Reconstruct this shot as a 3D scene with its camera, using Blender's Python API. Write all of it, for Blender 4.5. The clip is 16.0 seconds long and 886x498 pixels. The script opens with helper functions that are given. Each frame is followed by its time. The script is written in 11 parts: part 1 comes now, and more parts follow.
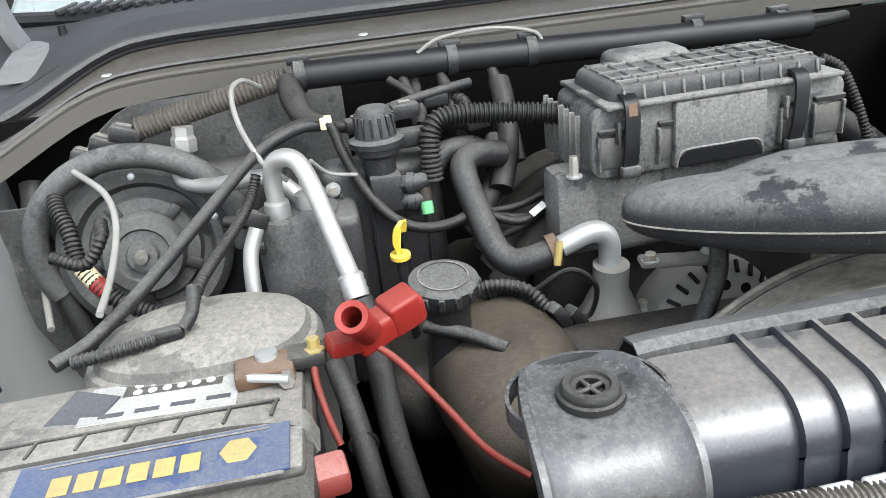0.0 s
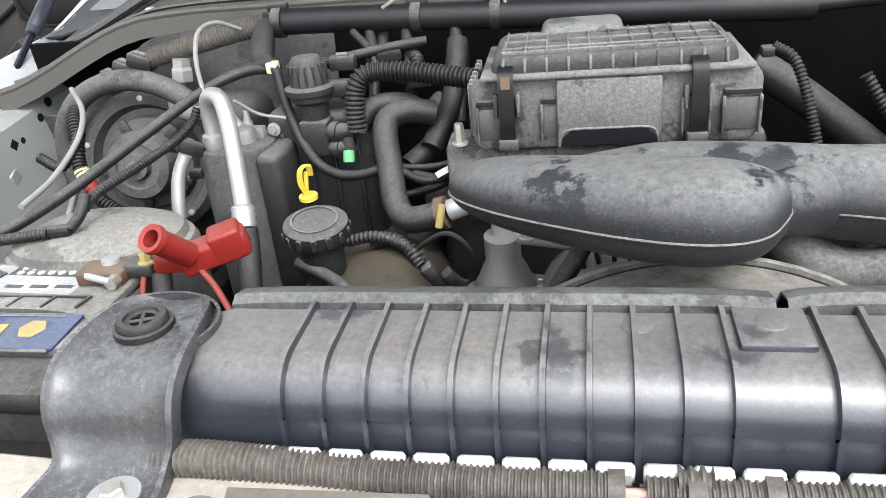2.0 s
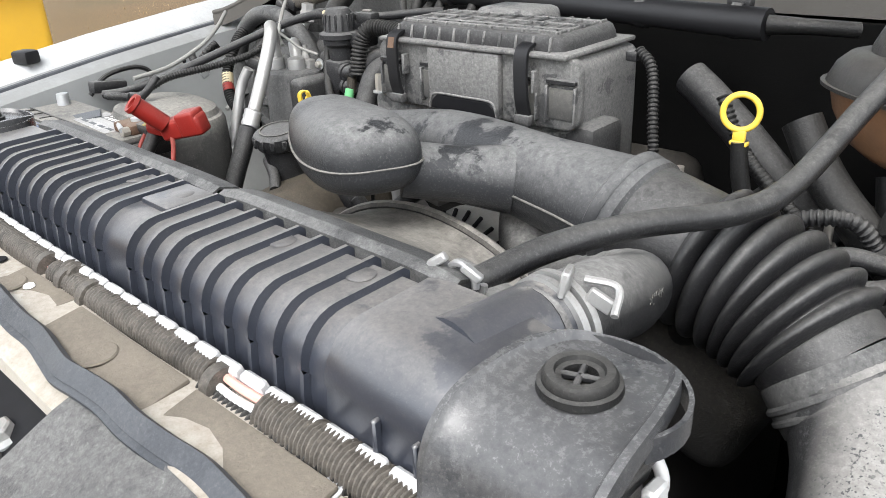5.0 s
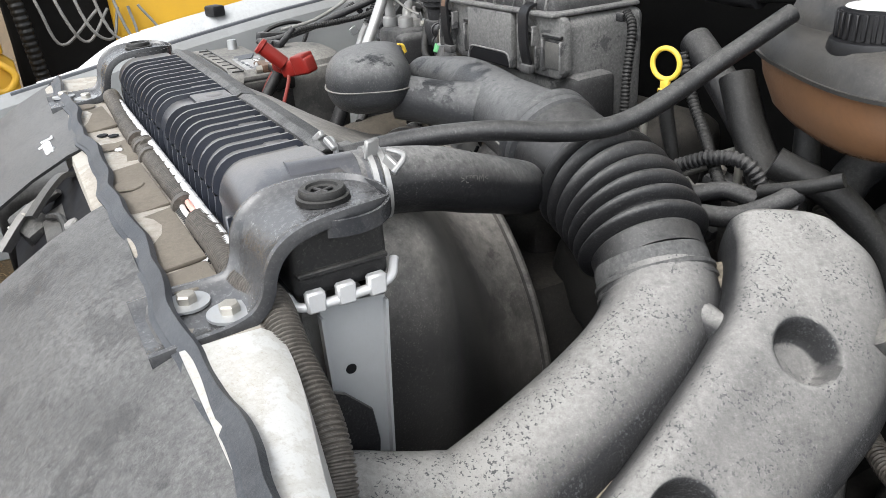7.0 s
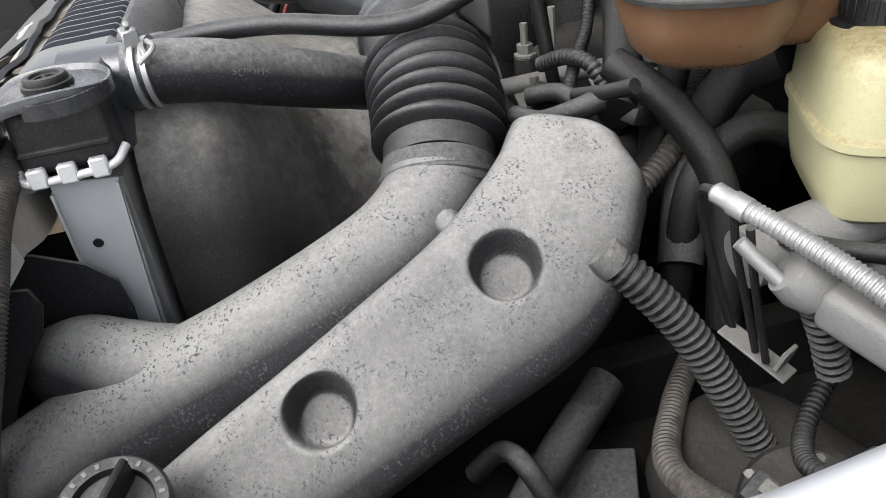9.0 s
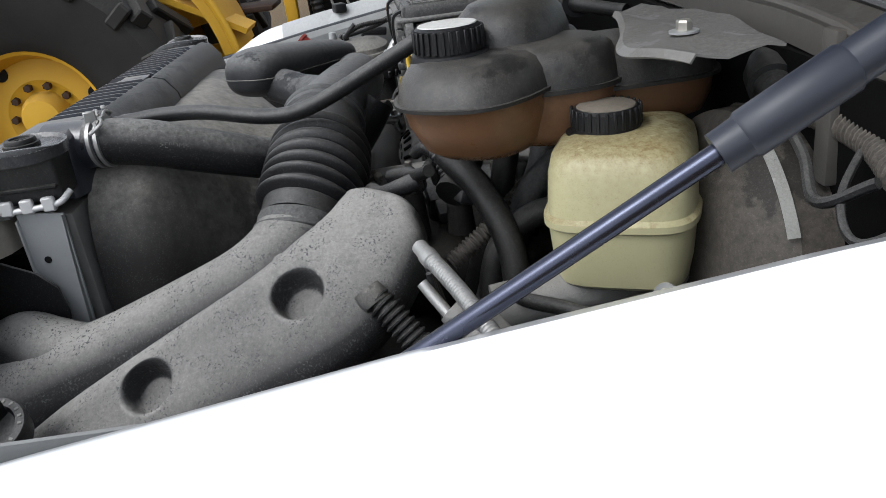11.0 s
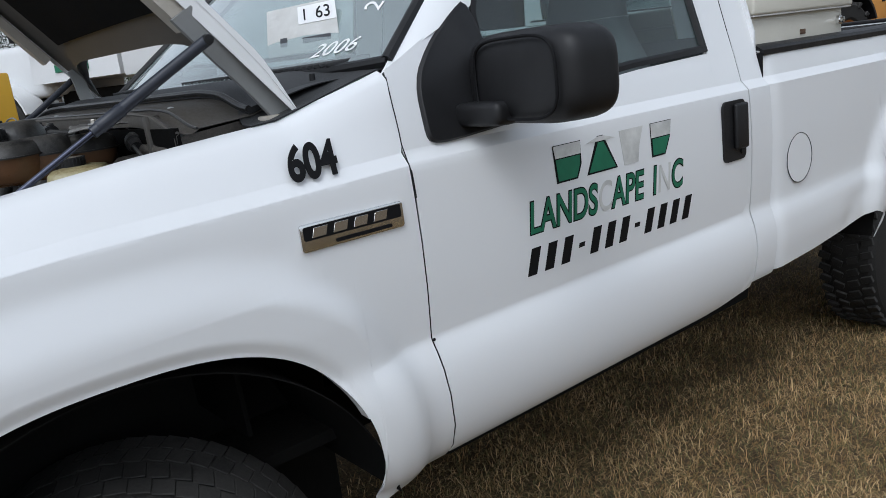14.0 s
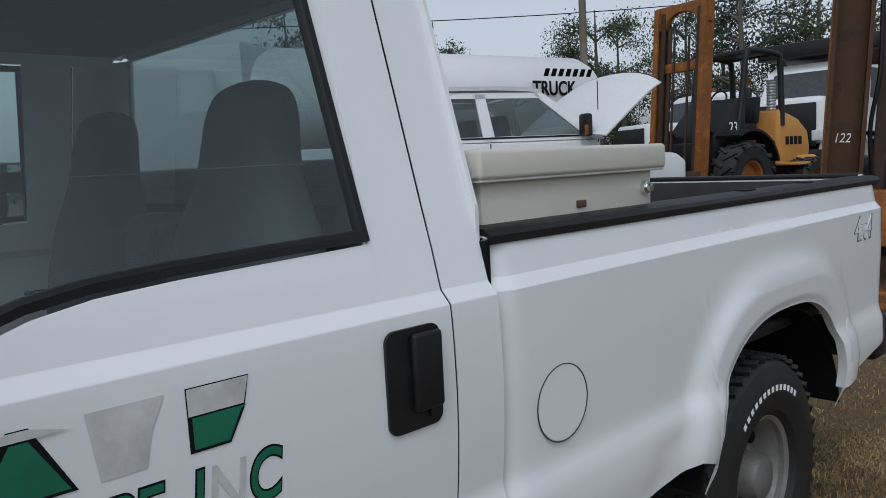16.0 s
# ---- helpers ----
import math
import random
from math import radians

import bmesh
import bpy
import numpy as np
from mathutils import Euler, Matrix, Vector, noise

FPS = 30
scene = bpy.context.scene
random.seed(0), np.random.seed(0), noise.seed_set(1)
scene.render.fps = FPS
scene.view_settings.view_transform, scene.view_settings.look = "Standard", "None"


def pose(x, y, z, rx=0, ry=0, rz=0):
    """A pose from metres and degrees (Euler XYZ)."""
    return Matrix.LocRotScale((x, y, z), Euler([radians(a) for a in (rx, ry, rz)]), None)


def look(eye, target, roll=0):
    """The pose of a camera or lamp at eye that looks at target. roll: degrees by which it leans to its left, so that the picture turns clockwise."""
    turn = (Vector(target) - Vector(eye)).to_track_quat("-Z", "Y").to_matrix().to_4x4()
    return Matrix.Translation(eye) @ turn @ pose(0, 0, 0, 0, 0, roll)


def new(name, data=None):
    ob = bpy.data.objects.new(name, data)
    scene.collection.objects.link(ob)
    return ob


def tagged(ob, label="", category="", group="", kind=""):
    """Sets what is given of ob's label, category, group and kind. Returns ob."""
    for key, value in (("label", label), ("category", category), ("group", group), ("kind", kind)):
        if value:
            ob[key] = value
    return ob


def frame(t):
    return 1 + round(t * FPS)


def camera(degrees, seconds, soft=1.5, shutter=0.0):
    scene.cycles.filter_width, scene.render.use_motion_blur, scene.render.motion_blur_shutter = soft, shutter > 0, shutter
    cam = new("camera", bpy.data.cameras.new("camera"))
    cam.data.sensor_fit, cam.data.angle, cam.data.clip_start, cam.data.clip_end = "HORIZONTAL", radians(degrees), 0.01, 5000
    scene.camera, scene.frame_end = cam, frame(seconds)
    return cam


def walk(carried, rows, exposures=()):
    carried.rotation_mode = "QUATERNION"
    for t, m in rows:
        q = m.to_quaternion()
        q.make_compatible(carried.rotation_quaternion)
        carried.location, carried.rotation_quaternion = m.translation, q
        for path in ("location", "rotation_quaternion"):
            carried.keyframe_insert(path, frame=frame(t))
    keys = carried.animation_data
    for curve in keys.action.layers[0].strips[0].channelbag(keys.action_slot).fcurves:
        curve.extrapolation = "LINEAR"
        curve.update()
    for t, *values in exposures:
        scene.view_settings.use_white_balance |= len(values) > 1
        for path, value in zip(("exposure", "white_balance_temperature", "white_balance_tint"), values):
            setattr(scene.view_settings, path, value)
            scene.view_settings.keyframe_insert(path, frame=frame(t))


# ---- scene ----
cam = camera(59.6, 16.0, 0.6)
PATH = [
    (0, (-0.355, -0.732, 1.535), (-0.132, 1.073, 0.702), -6.3),
    (0.5, (-0.277, -0.779, 1.543), (-0.247, 1.071, 0.786), -6.4),
    (1, (-0.161, -0.838, 1.541), (-0.305, 0.994, 0.752), -4.3),
    (1.5, (-0.075, -0.842, 1.534), (-0.348, 0.946, 0.68), -5.6),
    (2, (-0.001, -0.764, 1.527), (-0.388, 0.978, 0.624), -6.0),
    (2.5, (0.111, -0.748, 1.521), (-0.461, 0.945, 0.623), -6.9),
    (3, (0.247, -0.783, 1.52), (-0.487, 0.861, 0.648), -5.6),
    (3.5, (0.344, -0.798, 1.52), (-0.53, 0.744, 0.593), -8.8),
    (4, (0.376, -0.745, 1.513), (-0.52, 0.763, 0.553), -8.7),
    (4.5, (0.42, -0.695, 1.504), (-0.602, 0.763, 0.593), -7.8),
    (5, (0.557, -0.642, 1.48), (-0.725, 0.647, 0.646), -2.8),
    (5.2, (0.602, -0.632, 1.482), (-0.736, 0.567, 0.604), -4.9),
    (7.3, (0.854, -0.553, 1.475), (-0.761, 0.239, 0.6), -4.2),
    (7.5, (0.852, -0.533, 1.473), (-0.762, 0.231, 0.574), -5.2),
    (8, (0.906, -0.424, 1.451), (-0.773, 0.172, 0.544), -3.7),
    (8.5, (0.976, -0.318, 1.455), (-0.701, 0.056, 0.431), -6.1),
    (8.7, (0.976, -0.304, 1.454), (-0.692, 0.049, 0.408), -7.1),
    (10.8, (1.125, -0.052, 1.463), (-0.667, -0.186, 0.585), -8.5),
    (11, (1.177, -0.049, 1.471), (-0.651, -0.015, 0.661), -7.4),
    (11.3, (1.291, -0.05, 1.462), (-0.56, 0.18, 0.739), -8.1),
    (11.5, (1.376, -0.086, 1.448), (-0.426, 0.327, 0.686), -7.7),
    (11.7, (1.467, -0.118, 1.44), (-0.26, 0.455, 0.61), -7.0),
    (11.9, (1.538, -0.15, 1.428), (-0.114, 0.518, 0.519), -6.6),
    (12, (1.576, -0.16, 1.443), (-0.02, 0.54, 0.462), -6.4),
    (12.5, (1.863, -0.229, 1.4), (0.304, 0.701, 0.56), -6.6),
    (13, (2.079, -0.331, 1.352), (0.56, 0.725, 0.593), -7.7),
    (13.5, (2.165, -0.356, 1.374), (0.669, 0.771, 0.673), -7.9),
    (14, (2.23, -0.291, 1.404), (0.702, 0.912, 0.933), -6.9),
    (14.5, (2.169, -0.04, 1.442), (0.641, 1.199, 1.083), -5.3),
    (15, (2.095, 0.267, 1.484), (0.617, 1.588, 1.219), -3.6),
    (15.5, (2.048, 0.622, 1.462), (0.625, 1.986, 1.12), -4.0),
    (16, (1.958, 0.989, 1.462), (0.52, 2.362, 1.243), -2.8),
]
walk(cam, [(t, look(eye, target, roll)) for t, eye, target, roll in PATH], [(0.0, 1.66, 6250, 7), (1.5, 1.55, 6300, 8), (2.5, 1.60, 6300, 8), (3.5, 1.34, 6350, 9), (5.0, 1.42, 6400, 9), (7.5, 1.13, 6350, 9), (8.5, 1.16, 6350, 10), (11.0, 0.42, 6200, 9), (11.5, -0.15, 5800, 8), (12.0, -0.78, 5700, 7), (12.5, -0.64, 5750, 8), (13.5, -0.15, 5900, 8), (14.5, -0.32, 5850, 8), (15.0, -0.36, 5850, 8), (16.0, -0.62, 5850, 8)])

# ---- light ----
world = bpy.data.worlds.new("overcast")
scene.world = world
world.use_nodes = True
wn, wl = world.node_tree.nodes, world.node_tree.links
sky = wn.new("ShaderNodeTexSky")
sky.sky_type, sky.sun_disc = "NISHITA", False
sky.sun_elevation, sky.sun_rotation = radians(52), radians(150)
sky.air_density, sky.dust_density = 1.0, 3.0
soften = wn.new("ShaderNodeHueSaturation")
soften.inputs["Saturation"].default_value = 0.22
wl.new(sky.outputs[0], soften.inputs["Color"])
place, part_z, lift, veil_mix = wn.new("ShaderNodeTexCoord"), wn.new("ShaderNodeSeparateXYZ"), wn.new("ShaderNodeMapRange"), wn.new("ShaderNodeMix")
lift.inputs["To Min"].default_value, lift.inputs["To Max"].default_value = 1.55, 1.60
veil_mix.data_type, veil_mix.blend_type = "RGBA", "MULTIPLY"
veil_mix.inputs["Factor"].default_value = 1.0
wl.new(place.outputs["Generated"], part_z.inputs[0])
wl.new(part_z.outputs["Z"], lift.inputs["Value"])
wl.new(soften.outputs[0], veil_mix.inputs[6])
wl.new(lift.outputs["Result"], veil_mix.inputs[7])
wl.new(veil_mix.outputs[2], wn["Background"].inputs[0])
wn["Background"].inputs[1].default_value = 0.13
sun = new("sun", bpy.data.lights.new("sun", "SUN"))
sun.data.energy, sun.data.angle, sun.data.color = 0.5, radians(25), (1.0, 0.985, 0.96)
sun.matrix_world = look((4, -5, 9), (0, 0, 0))


# ---- helpers for shapes ----
def spline(pts, sub=6):
    """Smooth curve through the given places."""
    pts = [Vector(p) for p in pts]
    if len(pts) < 3:
        sub_pts = [pts[0].lerp(pts[-1], i / sub) for i in range(sub + 1)]
        return sub_pts
    ext = [2 * pts[0] - pts[1]] + pts + [2 * pts[-1] - pts[-2]]
    out = []
    for i in range(1, len(ext) - 2):
        a, b, c, d = ext[i - 1], ext[i], ext[i + 1], ext[i + 2]
        for k in range(sub):
            u = k / sub
            out.append(0.5 * (2 * b + (c - a) * u + (2 * a - 5 * b + 4 * c - d) * u * u + (3 * b - a - 3 * c + d) * u ** 3))
    out.append(pts[-1])
    return out


def spread(values, count):
    """Values stretched evenly over count samples."""
    if isinstance(values, (int, float)):
        return [values] * count
    return list(np.interp(np.linspace(0, len(values) - 1, count), range(len(values)), values))


def rings_mesh(rings, cap=True, closed=True):
    bm = bmesh.new()
    vs = [[bm.verts.new(p) for p in ring] for ring in rings]
    n = len(rings[0])
    for a, b in zip(vs, vs[1:]):
        for i in range(n if closed else n - 1):
            j = (i + 1) % n
            bm.faces.new((a[i], a[j], b[j], b[i]))
    if cap and closed:
        bm.faces.new(list(reversed(vs[0])))
        bm.faces.new(vs[-1])
    return bm


def tube(pts, r, n=14, sub=6, flat=1.0, ripple=0.0, pitch=0.006, up=(0, 0, 1), cap=True, wave=None):
    """A pipe along a smooth curve; flat squashes it along up; ripple makes it corrugated."""
    if ripple:
        base = spline(pts, 24)
        length = sum((b - a).length for a, b in zip(base, base[1:]))
        steps = max(8, int(length / pitch) * 4)
        cum = np.concatenate([[0], np.cumsum([(b - a).length for a, b in zip(base, base[1:])])])
        want = np.linspace(0, cum[-1], steps + 1)
        line = [Vector((np.interp(w, cum, [p[0] for p in base]), np.interp(w, cum, [p[1] for p in base]), np.interp(w, cum, [p[2] for p in base]))) for w in want]
    else:
        line = spline(pts, sub)
    rad = spread(r, len(line))
    rings, side = [], None
    for i, p in enumerate(line):
        tan = (line[min(i + 1, len(line) - 1)] - line[max(i - 1, 0)]).normalized()
        if side is None:
            side = tan.cross(Vector(up))
            if side.length < 1e-3:
                side = tan.cross(Vector((1, 0, 0)))
        side = (side - tan * side.dot(tan)).normalized()
        top = side.cross(tan).normalized()
        rr = rad[i]
        if ripple:
            rr += ripple * (1, 0.85, -1, -0.85)[i % 4]
        if wave:
            rr += wave(i / (len(line) - 1))
        rings.append([p + side * (rr * math.cos(a)) + top * (rr * flat * math.sin(a)) for a in (2 * math.pi * k / n for k in range(n))])
    return rings_mesh(rings, cap)


def lathe(profile, origin=(0, 0, 0), axis=(0, 0, 1), n=24, cap=True):
    """A turned shape: profile of (radius, height) along axis."""
    q = Vector((0, 0, 1)).rotation_difference(Vector(axis).normalized())
    o = Vector(origin)
    rings = [[o + q @ Vector((max(r, 1e-4) * math.cos(a), max(r, 1e-4) * math.sin(a), h)) for a in (2 * math.pi * k / n for k in range(n))] for r, h in profile]
    return rings_mesh(rings, cap)


def box(c, s, bev=0.003, seg=2, turn=(0, 0, 0)):
    """A box with rounded edges: centre, size, turn in degrees."""
    bm = bmesh.new()
    bmesh.ops.create_cube(bm, size=1.0)
    bmesh.ops.scale(bm, vec=s, verts=bm.verts)
    if bev:
        bmesh.ops.bevel(bm, geom=bm.edges[:], offset=min(bev, min(s) * 0.45), segments=seg, affect="EDGES", profile=0.5)
    bmesh.ops.transform(bm, matrix=pose(*c, *turn), verts=bm.verts)
    return bm


def prism(outline, depth, m=None, bev=0.0, seg=2):
    """A flat outline (x, y) raised by depth along z, moved by m."""
    bm = bmesh.new()
    low = [bm.verts.new((x, y, 0)) for x, y in outline]
    f = bm.faces.new(low)
    f.normal_update()
    if f.normal.z > 0:
        f.normal_flip()
    out = bmesh.ops.extrude_face_region(bm, geom=[f])
    bmesh.ops.translate(bm, vec=(0, 0, depth), verts=[v for v in out["geom"] if isinstance(v, bmesh.types.BMVert)])
    bmesh.ops.recalc_face_normals(bm, faces=bm.faces[:])
    if bev:
        bmesh.ops.bevel(bm, geom=bm.edges[:], offset=bev, segments=seg, affect="EDGES", profile=0.5)
    if m is not None:
        bmesh.ops.transform(bm, matrix=m, verts=bm.verts)
    return bm


def rounded(w, h, r, n=5):
    """Outline of a rectangle with round corners."""
    out = []
    for cx, cy, a0 in ((w / 2 - r, h / 2 - r, 0), (-w / 2 + r, h / 2 - r, 90), (-w / 2 + r, -h / 2 + r, 180), (w / 2 - r, -h / 2 + r, 270)):
        out += [(cx + r * math.cos(radians(a0 + 90 * k / n)), cy + r * math.sin(radians(a0 + 90 * k / n))) for k in range(n + 1)]
    return out


def sheet(grid, thick=0.0012, both=True):
    """A curved sheet from rows of places, given real thickness."""
    rows = [[Vector(p) for p in row] for row in grid]
    h, w = len(rows), len(rows[0])
    bm = bmesh.new()
    top = [[bm.verts.new(p) for p in row] for row in rows]
    for i in range(h - 1):
        for j in range(w - 1):
            bm.faces.new((top[i][j], top[i][j + 1], top[i + 1][j + 1], top[i + 1][j]))
    bm.normal_update()
    if thick:
        low = [[bm.verts.new(v.co - v.normal * thick) for v in row] for row in top]
        for i in range(h - 1):
            for j in range(w - 1):
                bm.faces.new((low[i + 1][j], low[i + 1][j + 1], low[i][j + 1], low[i][j]))
        edge = [(0, j, 0, j + 1) for j in range(w - 1)] + [(h - 1, j + 1, h - 1, j) for j in range(w - 1)] + [(i + 1, 0, i, 0) for i in range(h - 1)] + [(i, w - 1, i + 1, w - 1) for i in range(h - 1)]
        for a, b, c, d in edge:
            bm.faces.new((top[a][b], low[a][b], low[c][d], top[c][d]))
    return bm


def strip_along(pts, width, thick, side):
    """A flat bar that follows a curve; side is the direction of its width."""
    line = spline(pts, 6)
    s = Vector(side).normalized() * width / 2
    rings = []
    for i, p in enumerate(line):
        tan = (line[min(i + 1, len(line) - 1)] - line[max(i - 1, 0)]).normalized()
        up = s.cross(tan).normalized() * thick / 2
        rings.append([p - s - up, p + s - up, p + s + up, p - s + up])
    return rings_mesh(rings)


def join(*many):
    out = bmesh.new()
    for bm in many:
        me = bpy.data.meshes.new("join")
        bm.to_mesh(me)
        bm.free()
        out.from_mesh(me)
        bpy.data.meshes.remove(me)
    return out


def moved(bm, m):
    bmesh.ops.transform(bm, matrix=m, verts=bm.verts)
    return bm


def jitter(bm, amount, scale=20.0):
    """Slight unevenness."""
    for v in bm.verts:
        v.co += noise.noise_vector(v.co * scale) * amount
    return bm


BASE = {}


def thing(name, base, label, category, group="", kind=""):
    ob = new(name)
    ob.location = base
    ob.empty_display_size = 0.05
    BASE[ob] = Vector(base)
    return tagged(ob, label, category, group, kind)


def part(name, bm, material, parent=None, label="", angle=38, smooth=True):
    """Links a bmesh, given in the place's metres, as one mesh under a thing or a part."""
    base = BASE.get(parent, Vector((0, 0, 0)))
    bmesh.ops.recalc_face_normals(bm, faces=bm.faces[:])
    if base.length:
        bmesh.ops.translate(bm, vec=-base, verts=bm.verts)
    me = bpy.data.meshes.new(name)
    bm.to_mesh(me)
    bm.free()
    me.materials.append(material)
    if smooth:
        me.polygons.foreach_set("use_smooth", [True] * len(me.polygons))
        me.set_sharp_from_angle(angle=radians(angle))
    ob = new(name, me)
    if parent is not None:
        ob.parent = parent
    BASE[ob] = base
    if label:
        ob["label"] = label
    return ob


def single(name, bm, material, label, category, group="", kind="", angle=38):
    """A thing of one piece."""
    return tagged(part(name, bm, material, None, "", angle), label, category, group, kind)


def lettering(name, words, m, size, material, parent, depth=0.0004, label="", squeeze=1.0, shear=0.0, align="LEFT", bold=0.0):
    """Writing as real geometry, in the built-in font."""
    cu = bpy.data.curves.new(name, "FONT")
    cu.body, cu.size, cu.extrude, cu.shear, cu.align_x, cu.offset = words, size, depth, shear, align, bold
    tmp = bpy.data.objects.new(name, cu)
    scene.collection.objects.link(tmp)
    me = bpy.data.meshes.new_from_object(tmp.evaluated_get(bpy.context.evaluated_depsgraph_get()))
    bpy.data.objects.remove(tmp)
    base = BASE.get(parent, Vector((0, 0, 0)))
    me.transform(Matrix.Translation(-base) @ m @ Matrix.Diagonal((squeeze, 1, 1, 1)))
    me.materials.clear()
    me.materials.append(material)
    ob = new(name, me)
    if parent is not None:
        ob.parent = parent
    BASE[ob] = base
    if label:
        ob["label"] = label
    return ob


# ---- materials ----
def surface(name, base, rough=0.5, metal=0.0, dust=None, amount=0.0, scale=30.0, bump=0.15, grain=400.0, spots=None, spot_scale=120.0, spot_at=0.62, coat=0.0, vary=0.25, settle=0.45, spec=None, wipe=0.35, flecks=0.2, mott=1.15):
    """Colour with two scales of variation, dust or stain over it, fine relief and uneven gloss."""
    m = bpy.data.materials.new(name)
    m.use_nodes = True
    nd, ln = m.node_tree.nodes, m.node_tree.links
    b = nd["Principled BSDF"]
    b.inputs["Metallic"].default_value = metal
    b.inputs["Coat Weight"].default_value = coat
    b.inputs["Coat Roughness"].default_value = 0.06
    b.inputs["Specular IOR Level"].default_value = spec if spec is not None else (0.22 if dust else 0.5)
    co = nd.new("ShaderNodeNewGeometry")

    def tex(s, detail=6.0, rough_=0.6):
        t = nd.new("ShaderNodeTexNoise")
        t.inputs["Scale"].default_value, t.inputs["Detail"].default_value, t.inputs["Roughness"].default_value = s, detail, rough_
        ln.new(co.outputs["Position"], t.inputs["Vector"])
        return t.outputs["Fac"]

    def ramp(src, lo, hi):
        r = nd.new("ShaderNodeMapRange")
        r.inputs["From Min"].default_value, r.inputs["From Max"].default_value = lo, hi
        ln.new(src, r.inputs["Value"])
        return r.outputs["Result"]

    def mix(fac, a, c):
        x = nd.new("ShaderNodeMix")
        x.data_type = "RGBA"
        ln.new(fac, x.inputs["Factor"])
        for sock, val in ((x.inputs[6], a), (x.inputs[7], c)):
            if isinstance(val, tuple):
                sock.default_value = (*val, 1)
            else:
                ln.new(val, sock)
        return x.outputs[2]

    def times(a, k):
        x = nd.new("ShaderNodeMath")
        x.operation = "MULTIPLY"
        ln.new(a, x.inputs[0])
        if isinstance(k, float):
            x.inputs[1].default_value = k
        else:
            ln.new(k, x.inputs[1])
        return x.outputs[0]

    dark = tuple(c * (1 - vary) for c in base)
    light = tuple(min(1.0, c * (1 + vary)) for c in base)
    col = mix(ramp(tex(scale * 0.35), 0.3, 0.7), dark, light)
    rough_src = ramp(tex(scale), 0.25, 0.75)
    if dust:
        veil = ramp(tex(scale * 0.45, 3.0, 0.5), 0.25, 0.75)
        mottle = ramp(tex(scale * 11, 9.0, 0.78), 0.36, 0.66)
        speck = ramp(tex(620.0, 3.0, 0.65), 0.57, 0.62)
        wiped = ramp(tex(scale * 0.6 + 3.0, 12.0, 0.66), 0.415, 0.44)

        def blend(src, lo, hi):
            r_ = nd.new("ShaderNodeMapRange")
            r_.inputs["To Min"].default_value, r_.inputs["To Max"].default_value = lo, hi
            ln.new(src, r_.inputs["Value"])
            return r_.outputs["Result"]
        fac = times(blend(veil, amount * 0.65, amount * 1.15), blend(mottle, 1 - 0.44 * mott, 1 + 0.30 * mott))
        fac = times(fac, blend(wiped, 1.0 - wipe, 1.0))
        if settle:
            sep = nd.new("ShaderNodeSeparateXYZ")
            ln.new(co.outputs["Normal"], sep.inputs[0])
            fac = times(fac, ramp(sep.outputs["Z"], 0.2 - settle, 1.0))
        add = nd.new("ShaderNodeMath")
        add.operation, add.use_clamp = "ADD", True
        ln.new(fac, add.inputs[0])
        ln.new(times(times(speck, mottle), flecks), add.inputs[1])
        fac = add.outputs[0]
        col = mix(fac, col, dust)
        rough_src = fac
    if spots:
        pick = ramp(tex(spot_scale, 4.0, 0.6), spot_at, spot_at + 0.03)
        pick = times(pick, ramp(tex(spot_scale * 0.10, 3.0, 0.5), 0.44, 0.56))
        col = mix(pick, col, spots)
    ln.new(col, b.inputs["Base Color"])
    r = nd.new("ShaderNodeMapRange")
    r.inputs["To Min"].default_value = rough
    r.inputs["To Max"].default_value = min(1.0, rough + (0.3 if dust else (0.12 if vary > 0.03 else 0.0)))
    ln.new(rough_src, r.inputs["Value"])
    ln.new(r.outputs["Result"], b.inputs["Roughness"])
    if bump:
        bp = nd.new("ShaderNodeBump")
        bp.inputs["Strength"].default_value, bp.inputs["Distance"].default_value = min(1.0, bump * (2.1 if dust else 1.0)), 0.001
        ln.new(tex(grain, 8.0, 0.7), bp.inputs["Height"])
        ln.new(bp.outputs["Normal"], b.inputs["Normal"])
    return m


DUST = (0.285, 0.268, 0.243)
GREY_DUST = (0.245, 0.243, 0.238)
M = {}
M["paint"] = surface("white_paint", (0.78, 0.79, 0.80), 0.26, vary=0.006, scale=8, bump=0.0, coat=0.5)
M["paint_bay"] = surface("dusty_beige_paint", (0.42, 0.395, 0.35), 0.45, dust=(0.225, 0.192, 0.15), amount=0.62, scale=12, vary=0.08, coat=0.05, wipe=0.7, settle=0.6)
M["apron"] = surface("grey_apron_paint", (0.25, 0.257, 0.257), 0.5, dust=(0.12, 0.115, 0.105), amount=0.45, scale=9, vary=0.12, mott=0.5, flecks=0.1)
M["flange"] = surface("dull_white_flange_paint", (0.44, 0.45, 0.455), 0.45, dust=(0.2, 0.195, 0.18), amount=0.35, scale=14, vary=0.08, wipe=0.7)
M["strap"] = surface("dusty_black_strap", (0.020, 0.021, 0.024), 0.2, dust=(0.30, 0.295, 0.285), amount=0.26, scale=18, bump=0.12, settle=0.65, spec=0.55, wipe=0.7, flecks=0.1)
M["tank"] = surface("black_radiator_plastic", (0.022, 0.025, 0.034), 0.28, dust=(0.34, 0.315, 0.28), amount=0.42, scale=21, bump=0.07, settle=-0.25, spec=0.9, wipe=0.6, flecks=0.08, mott=1.0)
M["plastic"] = surface("dusty_black_plastic", (0.016, 0.016, 0.017), 0.4, dust=(0.26, 0.256, 0.247), amount=0.48, scale=22, bump=0.35, settle=0.2)
